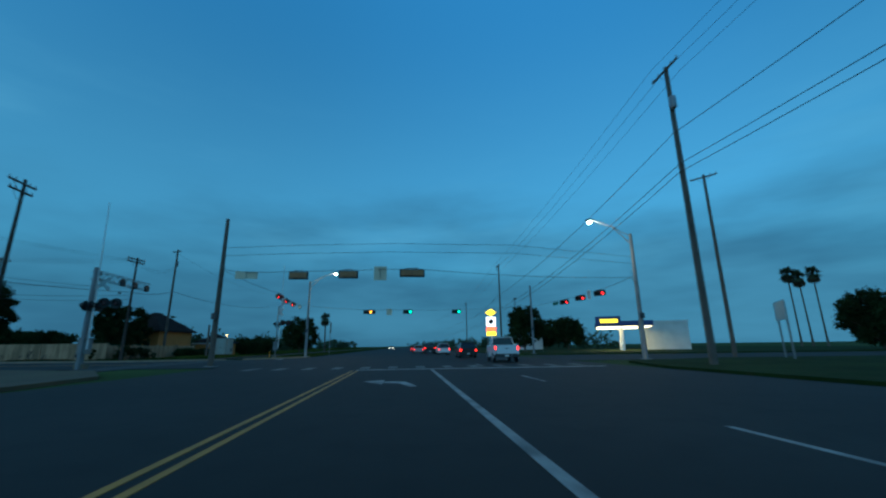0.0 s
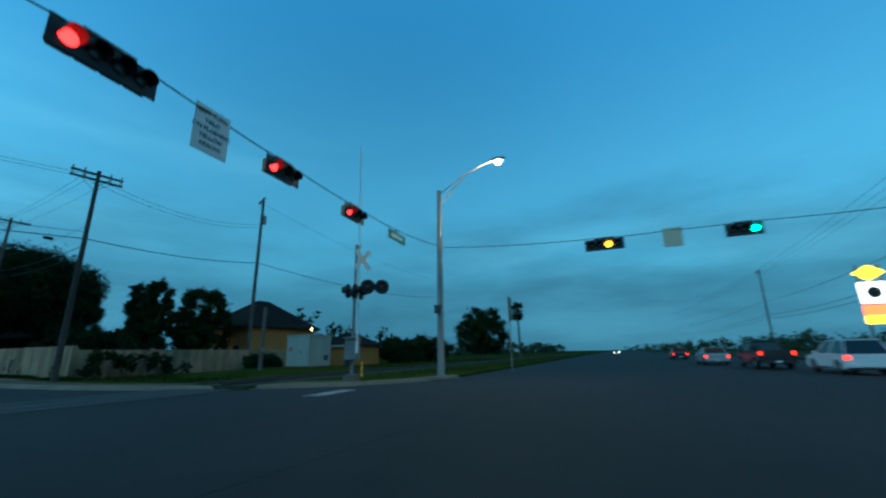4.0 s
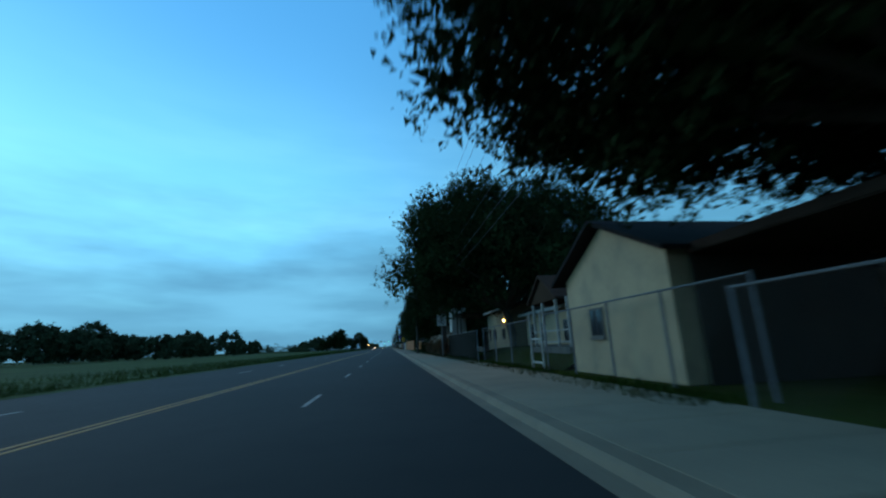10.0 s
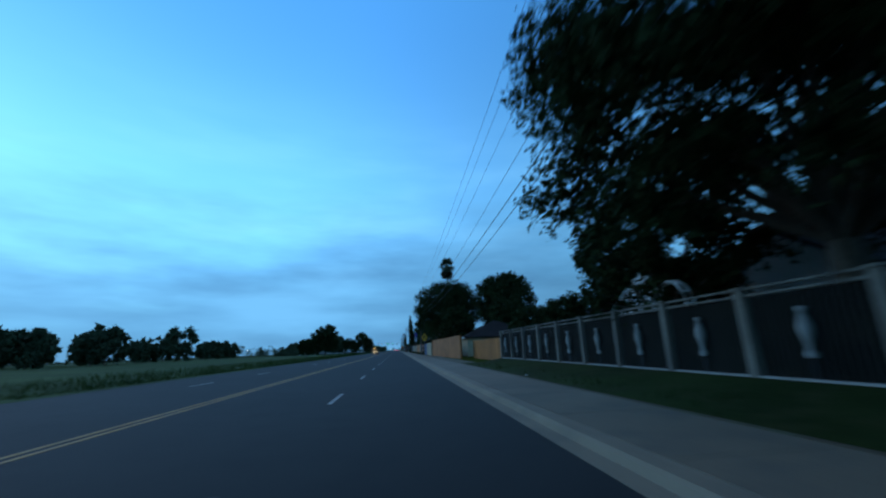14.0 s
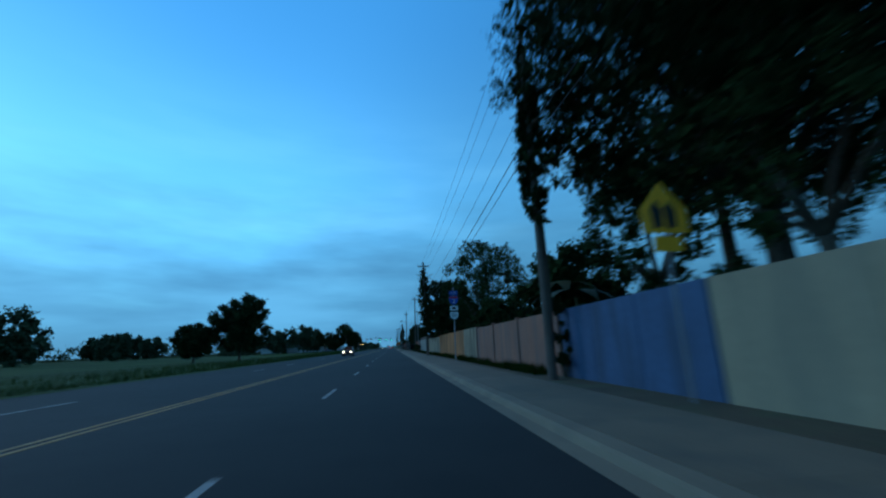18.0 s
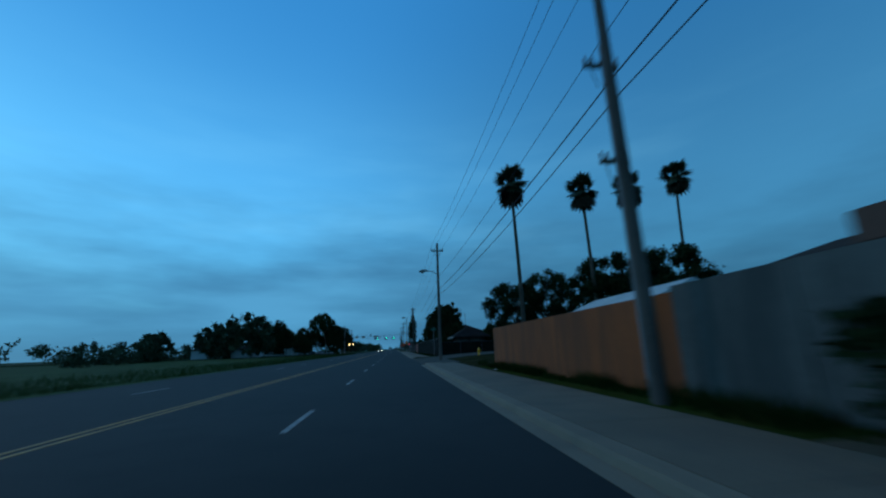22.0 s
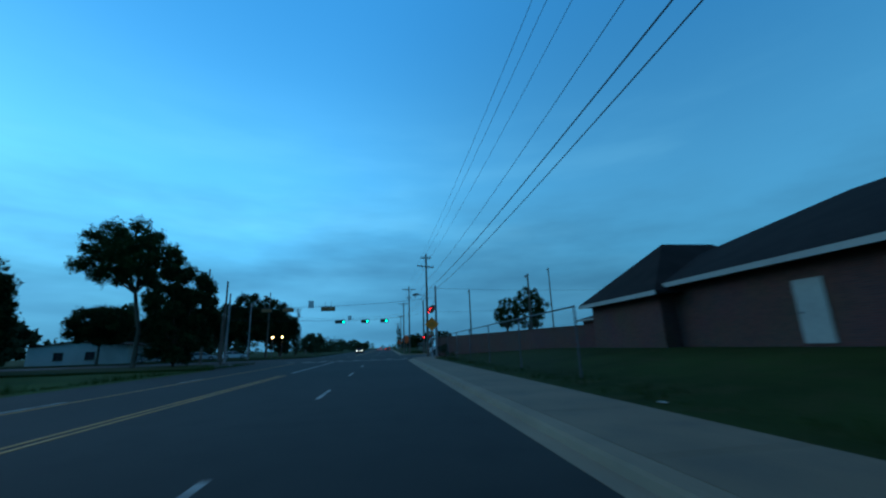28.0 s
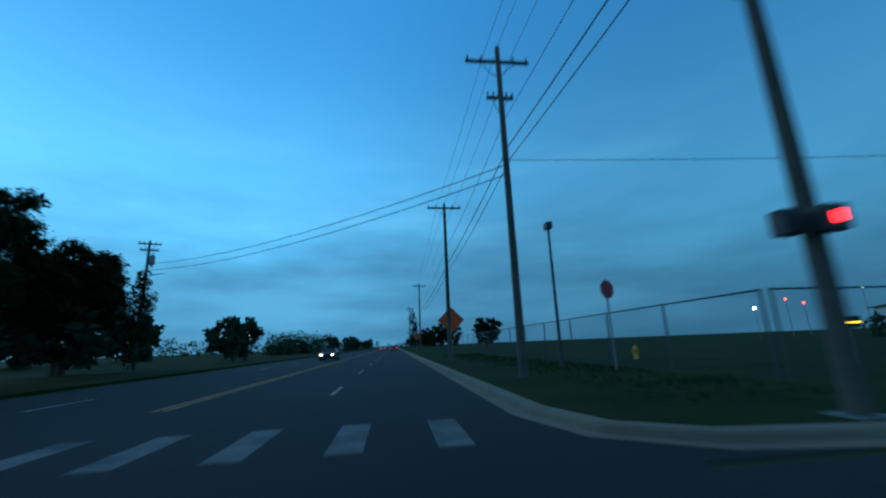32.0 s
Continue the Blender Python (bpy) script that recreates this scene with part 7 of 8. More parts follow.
bush((7.2, -137.4, 0.1), 0.8, 1.6, 3.2, 173, 3000, 0.12, label="overgrown bush spilling over the blue wall")
bush((5.75, -133.0, 0.1), 0.4, 0.5, 2.9, 174, 2200, 0.1, label="dark creeper hanging on the wall beside a pole")
tree((9.5, -126.5, 0.1), 6.0, 2.6, 0.8, 18, 7600, 0.18, LEAF_OLIVE)
tree((9.8, -111.5, 0.1), 5.2, 2.4, 0.6, 19, 6400, 0.18, LEAF_OLIVE)
tree((9.6, -106.2, 0.1), 11.8, 3.9, 2.0, 20, 42000, 0.105, core=0.2, blobs=60, mat=LEAF_OLIVE, label="tall feathery tree behind the ochre wall")
tree((9.3, -84.5, 0.1), 11.0, 3.3, 1.6, 21, 19000, 0.21, label="dark evergreen behind the stained wall")
tree((7.0, -91.8, 0.1), 7.4, 2.2, 1.8, 22, 12000, 0.13, label="dark tree tangled with a vine-covered pole")
tree((26.4, -18.6, 0.1), 11.5, 4.5, 1.5, 25, 22000, 0.19, label="dense dark tree among the palms")
tree((32.0, -22.0, 0.1), 11.4, 4.6, 1.5, 26, 18000, 0.2)
tree((20.6, 2.5, 0.1), 11.4, 4.3, 4.6, 27, 30000, 0.15, dome=True, blobs=40, r=0.25, core=0.3, label="dark open-crowned tree by the lit canopy")
tree((26.6, 3.4, 0.1), 13.6, 4.9, 4.2, 271, 34000, 0.15, dome=True, blobs=44, r=0.3, core=0.35, lean=(0.8, 0), label="taller dark tree by the lit canopy")
tree((13.4, -192.2, 0.1), 5.0, 2.6, 0.5, 141, 8000, 0.15, label="dark garden tree behind the ornamental fence")
tree((16.0, -3.0, 0.1), 4.6, 2.6, 0.3, 28, 7000, 0.19)
for i in range(5):
    bush((18.0 + 3.6 * i, -5.6 + 0.6 * (i % 2), 0.3), 2.0, 1.2, 3.0 - 0.25 * (i % 3), 470 + i, 3000, 0.16, label="dark overgrown bush behind the screened fence")
for i in range(1, 14):
    yy = -1.8 + 3.1 * i
    hh = 4.4 + 0.4 * (i % 2) if yy < 3.5 else min(8.9, 6.6 + (yy - 3.5) * 0.42) + 0.35 * ((i * 5) % 4)
    tree((9.2 + 0.6 * (i % 2), yy, 0.1), hh, 2.1, 0.4, 40 + i, 6400, 0.17, label="clipped dark hedge tree behind the screened fence")
tree((13.5, 50.0, 0.1), 8.6, 3.8, 1.5, 29, 12000, 0.19, LEAF_OLIVE, label="leafy tree behind the red wall")
tree((19.8, 102.2, 0.1), 8.7, 2.3, 3.2, 30, 12000, 0.12, LEAF_OLIVE, label="open-crowned tree behind the brick wall", core=0.4)
tree((16.0, 100.6, 0.1), 7.2, 1.5, 3.4, 302, 6500, 0.12, LEAF_OLIVE, label="smaller open tree behind the brick wall", core=0.3)
for i, (x, yy, h) in enumerate(((13.4, -23.5, 19.3), (22.8, -21.4, 19.6), (30.3, -19.3, 21.0), (38.3, -16.6, 23.6))):
    palm((x, yy, 0.0), h, 10 + i)
palm((11.6, -134.4, 0.0), 19.6, 15)
palm((72, -322, 0.1), 9.5, 16, length=1.5)
for i, (x, yy) in enumerate(((6.1, -313.0), (6.4, -316.2), (8.2, -316.0), (10.3, -315.9))):
    bush((x, yy, 0.1), 0.9, 0.7, 1.5 + 0.2 * (i % 2), 50 + i, 1500, 0.14)
for i, (x, yy) in enumerate(((5.7, -229.8), (5.5, -227.0), (5.2, -61.0), (5.0, -63.0))):
    bush((x, yy, 0.1), 0.8, 1.0, 1.7, 60 + i, 1400, 0.13)
bush((6.6, 91.2, 0.1), 0.5, 1.2, 0.7, 78, 300, 0.12, LEAF_OLIVE)
bush((6.9, 96.3, 0.1), 0.9, 1.0, 1.5, 80, 2600, 0.12, name="hedge", label="dark corner hedge by the junction")

# vine-grown poles
def vine(at, z0, z1, r, seed, leaves, label, tails=8):
    rng = np.random.default_rng(seed)
    t = thing("pole_vine", label, "vine", at)
    n = 26
    c, rad = [], []
    for i in range(n):
        u = (i + 0.5) / n
        w = r * (0.45 + 0.55 * math.sin(math.pi * min(1, 0.12 + u * 0.95)) ** 0.7)
        for k in range(3):
            a = rng.random() * math.tau
            c.append((w * 0.5 * math.cos(a), w * 0.5 * math.sin(a), z0 + (z1 - z0) * u))
            rad.append(w * 0.55)
    v, f = leaf_cloud(c, rad, leaves, 0.16, rng, 1.0, 0.5)
    o = new("foliage", mesh_arrays("foliage", v, f, LEAF))
    o.parent = t
    bm = bmesh.new()
    for i in range(tails):
        a = i * 2.4
        zz = z0 + (z1 - z0) * (0.25 + 0.7 * rng.random())
        tube(bm, [(0, 0, zz), (r * math.cos(a), r * math.sin(a), zz + 0.2), (1.5 * r * math.cos(a), 1.5 * r * math.sin(a), zz - 0.5 + rng.random())], [0.05, 0.04, 0.015], 5, cap=False)
    tube(bm, [(0.12, 0.1, 0), (0.15, -0.12, z0 * 0.6), (0.1, 0.1, z1 * 0.9)], [0.07, 0.06, 0.03], 6)
    part("climbing_stem", bm, BARK, t)
    return t


vine((4.3, -96.6, 0.1), 2.6, 10.9, 0.8, 90, 9000, "ragged dark vine wrapped round a utility pole", 14).rotation_euler = (0, radians(-1.6), 0)
vine((4.95, 47.7, 0.1), 2.4, 10.2, 1.15, 91, 12000, "thick oval mass of vine on a utility pole", 4)
vine((5.1, -133.55, 0.1), 5.2, 12.6, 0.5, 94, 5000, "dark creeper on the upper part of a utility pole", 8)
vine((-22.6, 153.9, 0.1), 0.6, 9.4, 1.15, 95, 5000, "dark ivy mass round a utility pole", 3)
vine((4.35, 210, 0.1), 2.0, 9.5, 1.2, 92, 3000, "dark vine mass on a far pole", 2)

# banana plants behind the pink wall
def banana(at, h, seed):
    rng = np.random.default_rng(seed)
    t = thing("banana_plant", "banana plant with long ragged arching leaves", "plant", at)
    part("stem", tube(bmesh.new(), [(0, 0, -0.1), (0.05, 0, h * 0.5), (0, 0.05, h * 0.8)], [0.14, 0.11, 0.06], 10), material("banana_stem", (0.16, 0.15, 0.07), 0.8, 0.3), t)
    for i in range(9):
        a, ln = i * 2.399 + rng.random(), h * (0.42 + 0.15 * rng.random())
        d = Vector((math.cos(a), math.sin(a), 0))
        s = Vector((-d.y, d.x, 0))
        V, F = [], []
        for k in range(9):
            u = k / 8
            p = Vector((0, 0, h * 0.75)) + d * ln * u + Vector((0, 0, ln * (0.75 * u - 0.95 * u * u)))
            w = 0.34 * math.sin(math.pi * (0.08 + 0.9 * u)) * (0.85 + 0.3 * rng.random())
            V += [tuple(p + s * w - Vector((0, 0, 0.1 * w))), tuple(p), tuple(p - s * w - Vector((0, 0, 0.1 * w)))]
            if k:
                b = 3 * k
                F += [[b - 3, b - 2, b + 1, b], [b - 2, b - 1, b + 2, b + 1]]
        o = new("leaf", mesh_arrays("leaf", V, F, LEAF_PALM))
        o.parent = t
    return t


for i, (x, yy, h) in enumerate(((8.4, -127.4, 4.9), (9.0, -126.2, 4.6), (8.3, -129.2, 4.2), (9.4, -124.9, 4.0))):
    banana((x, yy, 0.1), h, 100 + i)

# ---- left of the road ----
far_label = "dark rounded tree across the field"
tree((-25.8, -72.5, 0), 10.6, 4.6, 1.8, 110, 13000, 0.24, label="broad dark tree by the far roadside")
tree((-31.5, -76, 0), 6.0, 3.0, 1.0, 111, 7000, 0.24, label=far_label)
tree((-25.6, 93.5, 0), 14.8, 4.4, 8.6, 112, 22000, 0.16, LEAF_OLIVE, label="tall open-limbed roadside tree with an umbrella crown", lean=(-2.6, 0), core=0.5, flat=0.6)
tree((-22.6, 95.0, 0), 11.0, 3.3, 0.4, 113, 18000, 0.2, label="dark ivy-clad tree by the junction")
tree((-31, 79, 0), 6.0, 3.0, 1.0, 114, 6000, 0.22, label=far_label)
for i, (x, yy, h, s) in enumerate(((-27.6, 134.5, 12.6, 4.6), (-26.2, 141, 12.0, 4.7), (-35, 139, 11.5, 4.6), (-25.4, 149.2, 9.8, 3.9), (-40, 130, 12.0, 4.8), (-47, 122, 9.5, 4.4))):
    tree((x, yy, 0.1), h, s, 3.3, 120 + i, 20000, 0.17, label="leafy dark tree at the car-park edge")
bandr = np.random.default_rng(7)
for i in range(46):
    yy = -290 + 11.5 * i + bandr.normal() * 5
    x = -88 - 34 * bandr.random() - (30 if yy < -120 else 0)
    if yy > 60:
        x = -40 - 40 * bandr.random()
    h = 8 + 6 * bandr.random() ** 1.5
    tree((x, yy, 0), h, h * 0.5, 0.6, 130 + i, 2600, 0.6, LEAF_HAZE, label=far_label, blobs=22)
for i in range(14):
    yy = 150 + 26 * i
    if not 1 < i < 6:
        tree((-19 - 9 * bandr.random(), yy, 0), 5.5 + 3 * bandr.random(), 3.2, 1.0, 170 + i, 1800, 0.4, LEAF_HAZE, label=far_label, blobs=24)
    tree((13 + 9 * bandr.random(), yy + 60, 0), 6 + 3 * bandr.random(), 3.2, 1.0, 190 + i, 1600, 0.4, label="dark tree beside the far road", blobs=24)


def woods(name, pts, h, label, n=5200, leaf=1.1, seed=5, depth=10):
    """A far belt of trees as one ragged mass."""
    rng = np.random.default_rng(seed)
    c, r = [], []
    for (xa, ya), (xb, yb) in zip(pts, pts[1:]):
        L = math.hypot(xb - xa, yb - ya)
        for k in range(int(L / 6)):
            u = rng.random()
            hh = h * (0.5 + 0.6 * rng.random())
            for z in (0.25, 0.65):
                c.append((xa + (xb - xa) * u + rng.normal() * depth * 0.4, ya + (yb - ya) * u + rng.normal() * depth * 0.4, hh * z))
                r.append(hh * (0.42 if z < 0.5 else 0.3))
    v, f = leaf_cloud(c, r, n, leaf, rng, 0.9, 0.2)
    v[:, 2] = np.maximum(v[:, 2], 0.0)
    o = new(name, mesh_arrays(name, v, f, LEAF_HAZE))
    return tagged(o, label, "woods", kind="stuff")


woods("far_woods", [(-190, -420), (-185, -150), (-170, 60), (-150, 330), (-90, 640), (-30, 880)], 12, "low dark belt of trees at the edge of the field", 16000, 1.3)
woods("far_woods", [(-33, 200), (-31, 250), (-26, 300), (-20, 340)], 7.4, "dark belt of trees beside the road beyond the junction", 9000, 0.5, 14, 5)
woods("far_woods", [(60, 700), (40, 860), (10, 960), (-30, 980)], 9, "low dark trees at the end of the road", 3000, 1.3, 6)
woods("far_woods", [(30, -300), (90, -285), (200, -275), (420, -255)], 8, "dark trees beyond the railway", 9000, 0.9, 8)
woods("far_woods", [(300, -385), (420, -372), (560, -330), (600, -300)], 9, "dark trees along the far road", 6000, 1.0, 9)
woods("far_woods", [(75, -400), (150, -396), (300, -385)], 8, "dark trees behind the fuel station", 5000, 0.9, 10)
woods("far_woods", [(60, 150), (140, 190), (220, 160), (260, 60)], 6, "low dark trees beyond the vacant lot", 6000, 0.9, 12)
woods("far_woods", [(-60, 20), (-75, 60), (-85, 120)], 6, "dark bushes at the field edge", 7000, 0.5, 13)
# far lights at the edge of the field
gl = mesh_of("lamp", tube(bmesh.new(), [(0, 0, -0.18), (0, 0, 0), (0, 0, 0.18)], [0.08, 0.2, 0.08], 8), material("far_lamp_lit", (1.0, 0.95, 0.8), 0.3, 0.02, glow=25))
for x, yy, h in ((-150, 40, 6.0), (-140, 180, 5.5), (-160, -120, 5.5), (-155, -150, 4.5), (-150, -175, 4), (-60, 210, 5), (-40, 300, 5)):
    p = thing("yard_lamp", "distant yard lamp on a thin pole", "lamp", (x, yy, 0))
    part("pole", rod([(0, 0, -0.1), (0, 0, h)], 0.06, 6), GALV, p)
    o = new("lamp", gl)
    o.parent, o.location = p, (0, 0, h + 0.15)

# ---- round the first junction ----
utility_pole((-19.6, -370.6, 0.1), 20.0, ((0.3, 1.35, 5),), WOOD_POLE, r=0.22, transformer=(16.6, 160), label="tall wooden utility pole with a transformer")
utility_pole((22.8, -364.6, 0.1), 14.6, ((0.3, 1.2, 5),), WOOD_POLE, r=0.17, transformer=None)
utility_pole((-5.8, -381.8, 0.1), 18.0, ((0.3, 1.2, 40),), WOOD_POLE, r=0.2)
utility_pole((78, -362.5, 0.1), 14, ((0.3, 1.2, 5),), WOOD_POLE)
utility_pole((-30.0, -312, 0.1), 12, ((0.3, 1.2, 10), (0.9, 1.0, 10)), DARK_POLE, label="dark creosoted utility pole with twin crossarms")
utility_pole((-52.0, -316, 0.1), 12.5, ((0.3, 1.2, 10), (0.9, 1.0, 10)), DARK_POLE, label="dark creosoted utility pole with twin crossarms")
line = [(-90, -379, 20.0), (-19.6, -370.6, 20.0), (22.8, -364.6, 14.4), (78, -362.5, 13.8), (160, -352, 13.8)]
for (x0, y0, h0), (x1, y1, h1) in zip(line, line[1:]):
    for d, dz in ((-1.0, 0.1), (0.0, 0.1), (1.0, 0.1), (0.2, 5.0), (0.1, 7.2), (0.2, 7.8)):
        wire((x0, y0 + d, h0 - dz), (x1, y1 + d, h1 - dz), 0.5 if dz < 1 else 0.8, 0.012 if dz < 4 else 0.022)
for dz in (0.2, 0.5):
    wire((*PA, 11.9 - dz), (*PB3, 14.4 - dz), 0.9)
wire((*PA, 8.0), (*PB3, 10.2), 0.35, 0.03)
wire((*PB3, 10.2), (64, -309, 12.0), 1.0, 0.03)
wire((*PB3, 16.4), (64, -308, 15.5), 1.0)
for dz, r in ((4.0, 0.028), (3.6, 0.014), (0.3, 0.01), (0.1, 0.01)):
    wire((*PA, 12.0 - dz), (-30, -312, 12.0 - dz), 0.7, r)
    wire((-30, -312, 12.0 - dz), (-52, -316, 12.0 - dz), 0.5, r)
enc = thing("splice_case", "black cable splice case on the wire", "cable case", (2.6, -317.6, 7.72))
part("case", tube(bmesh.new(), [(-0.22, 0, 0), (-0.17, 0, 0), (0.17, 0, 0), (0.22, 0, 0)], [0.04, 0.09, 0.09, 0.04], 10), WIRE, enc)
wire((2.6, -317.6, 7.86), (2.61, -317.6, 8.1), 0.0, 0.008, "hanger_wire", "thin hanger for a cable case", 2)

# fuel station
BLUE_FASCIA = material("dark_blue_fascia", (0.02, 0.045, 0.16), 0.5, 0.1)
LIT_YELLOW = material("lit_yellow_sign", (1.0, 0.72, 0.03), 0.4, 0.02, glow=2.2)
LIT_WHITE = material("lit_white_sign", (0.9, 0.95, 1.0), 0.4, 0.02, glow=1.3)
LIT_RED = material("lit_red_sign", (1.0, 0.12, 0.04), 0.4, 0.02, glow=2.0)
SOFFIT = material("lit_soffit", (1.0, 0.86, 0.55), 0.5, 0.02, glow=2.6)
fs = thing("fuel_canopy", "dark blue fuel station canopy lit from below", "canopy", (37.5, -390.6, 0.1), -20)
part("fascia", boxes((-6.5, 6.5, -5.2, 4.6, 4.4, 5.4), bevel=0.04), BLUE_FASCIA, fs)
part("soffit", boxes((-6.3, 6.3, -5.0, 4.4, 4.36, 4.395)), SOFFIT, fs)
for x in (-4.5, 0.5):
    part("column", boxes((x - 0.2, x + 0.2, -0.2, 0.2, -0.2, 4.36), bevel=0.02), WHITE_PAINT, fs)
    pump = part("fuel_pump", boxes((x + 0.6, x + 1.3, -0.3, 0.3, 0.1, 1.9), bevel=0.04), WHITE_PAINT, fs)
    part("display", boxes((x + 0.56, x + 0.598, -0.2, 0.2, 1.2, 1.6)), LIT_WHITE, pump)
part("sign_panel", boxes((-6.56, -6.5, 0.2, 4.6, 4.5, 6.3)), BLUE_FASCIA, fs)
for i in range(6):
    part("sign_bar", boxes((-6.6, -6.562, 0.75 + 0.52 * i, 1.17 + 0.52 * i, 5.15, 5.75)), LIT_YELLOW, fs)
shop = thing("fuel_shop", "white fuel station shop with lit windows", "shop", (43.5, -402.5, 0.1), -16)
part("wall", boxes((-3.2, 4, -4, 4, -0.3, 5.3), bevel=0.03), PALEWALL, shop)
part("parapet", boxes((-3.3, 4.1, -4.1, 4.1, 5.3, 5.9), bevel=0.03), PALEWALL, shop)
for i in range(2):
    part("window", boxes((-2.2 + 3 * i, 0.0 + 3 * i, 4.0, 4.03, 0.6, 2.6)), SOFFIT if i == 1 else GLASS, shop)
for x in (-1.4, 2.2):
    part("wall_lamp", boxes((x - 0.25, x + 0.25, 4.0, 4.2, 3.6, 3.8), bevel=0.02), LIT_WHITE, shop)
price = thing("price_sign", "tall lit fuel price sign on twin posts", "sign", (52.0, -366.6, 0.1), 95)
for x in (-0.9, 0.9):
    part("post", boxes((x - 0.1, x + 0.1, -0.1, 0.1, -0.2, 9.6)), GALV, price)
part("diamond", plate(bmesh.new(), [(0, 8.0), (1.3, 8.8), (0, 9.6), (-1.3, 8.8)], -0.2, 0.2), LIT_YELLOW, price)
part("panel", boxes((-1.1, 1.1, -0.18, 0.18, 5.6, 7.8), bevel=0.03), LIT_WHITE, price)
part("emblem", tube(bmesh.new(), [(0, 0.182, 6.7), (0, 0.2, 6.7)], [0.6, 0.6], 16), SIGN_BLACK, price)
part("panel", boxes((-1.1, 1.1, -0.18, 0.18, 4.4, 5.4), bevel=0.03), LIT_RED, price)
part("panel", boxes((-1.1, 1.1, -0.18, 0.18, 3.5, 4.3), bevel=0.03), LIT_YELLOW, price)
house("pale shed beside the fuel station", 66, 76, -382, -375, 3.0, 4.0, "x", wall=PALEWALL)
lp = thing("lot_lamp", "tall dark lot lamp with twin heads", "lamp", (46.6, -371.5, 0.1))
part("pole", rod([(0, 0, -0.1), (0, 0, 11.4)], [0.11, 0.07], 8), DARK_METAL, lp)
for s in (-1, 1):
    part("lamp_head", boxes((s * 0.6 - 0.4, s * 0.6 + 0.4, -0.2, 0.2, 11.3, 11.5), bevel=0.03), DARK_METAL, lp)
ped = thing("pedestrian_signal_post", "pedestrian signal with a lit red symbol on a post", "signal", (-6.6, -372.9, -0.0))
part("post", rod([(0, 0, 0), (0, 0, 3.4)], 0.06, 8), GALV, ped)
part("housing", boxes((-0.42, -0.08, -0.2, 0.2, 2.6, 3.1), bevel=0.02), DARK_METAL, ped)
part("lens", boxes((-0.435, -0.42, -0.13, 0.13, 2.7, 3.0)), RED_ON, ped)
tree((38, -371.5, 0.1), 8.8, 3.4, 1.2, 300, 10000, 0.22, label="dark bushy tree near the price sign")
tree((60, -387, 0.1), 8.0, 4.0, 1.2, 301, 8000, 0.27)
tree((70, -384, 0.1), 8.0, 4.0, 1.2, 302, 8000, 0.27)
tree((20, -424, 0.1), 9.0, 5.0, 1.0, 303, 12000, 0.27)
for i, (x, yy, h) in enumerate(((68.7, -454.1, 20.4), (67.1, -455.8, 19.2), (65.1, -458.0, 20.0))):
    palm((x, yy, 0.1), h, 310 + i)
for i, (x, yy) in enumerate(((24.5, -301), (33, -296), (16, -297), (41, -298))):
    tree((x, yy, 0.1), 3.6 + 0.6 * (i % 2), 3.0, 0.5, 320 + i, 8000, 0.24, label="dark garden tree beyond the railway")
tree((39, -316, 0.1), 2.9, 2.8, 0.3, 330, 8000, 0.2, label="dark round tree beside the railway")
tree((48, -315, 0.1), 3.4, 3.2, 0.3, 331, 7000, 0.22)
tree((59.6, -319.2, 0.1), 8.6, 4.2, 1.0, 332, 9000, 0.22, label="dark round tree beside the railway")
for i, (x, yy) in enumerate(((-35, -301), (-27, -297), (-44, -300))):
    tree((x, yy, 0.1), 8.5, 4.6, 0.8, 340 + i, 9000, 0.26, label="dark tree on the rise beyond the railway")
wl_ = thing("low_wall", "low beige block wall by the railway", "wall", (-60, -322.5, 0.1), 3)
part("body", boxes((0, 36, 0, 0.25, -0.2, 1.8), bevel=0.02), STUCCO, wl_)

# ---- round the second junction ----
utility_pole((15.4, 121.9, 0.1), 11.6, ((0.4, 0.5, 90),), WOOD_POLE)
utility_pole((33.6, 126.7, 0.1), 16.6, ((0.4, 0.4, 90),), WOOD_POLE)
utility_pole((-24.4, 105.8, 0.1), 12.6, (), WOOD_POLE, label="bare wooden pole at the junction corner")
utility_pole((-20.4, 101.8, 0.1), 10.2, (), WOOD_POLE, label="bare wooden pole at the junction corner")
utility_pole((-23.0, 130.3, 0.1), 12.6, (), WOOD_POLE, label="bare wooden pole rising over the car-park trees")
utility_pole((-22.6, 153.9, 0.1), 11.7, ((0.3, 0.9, 20), (0.9, 0.7, 20)), WOOD_POLE, transformer=(9.4, 0), label="utility pole with a transformer and ivy")
utility_pole((19.1, 99.8, 0.1), 10.5, ((0.3, 0.8, 90),), WOOD_POLE)
wire((4.3, 128.7, 8.0), (-22.6, 153.9, 9.6), 0.8, 0.02)
wire((4.3, 128.7, 7.6), (-22.6, 153.9, 9.0), 0.8, 0.02)
wire((4.3, 128.7, 8.2), (60, 123, 9.5), 0.8, 0.014)
wire((4.75, 96.1, 8.3), (60, 98, 9.2), 0.8, 0.014)
cp_ = thing("camera_pole", "thin dark pole with a camera head", "pole", (7.6, 133.2, 0.1))
part("pole", rod([(0, 0, -0.1), (0, 0, 6.6)], [0.09, 0.06], 8), DARK_METAL, cp_)
part("camera_head", boxes((-0.15, 0.15, -0.25, 0.25, 6.6, 6.95), bevel=0.03), DARK_METAL, cp_)
rs = sign_post((8.3, 129.7, 0.1), 3.5, label="back-lit red octagonal stop sign on a post")
rs.rotation_euler = (0, 0, radians(20))
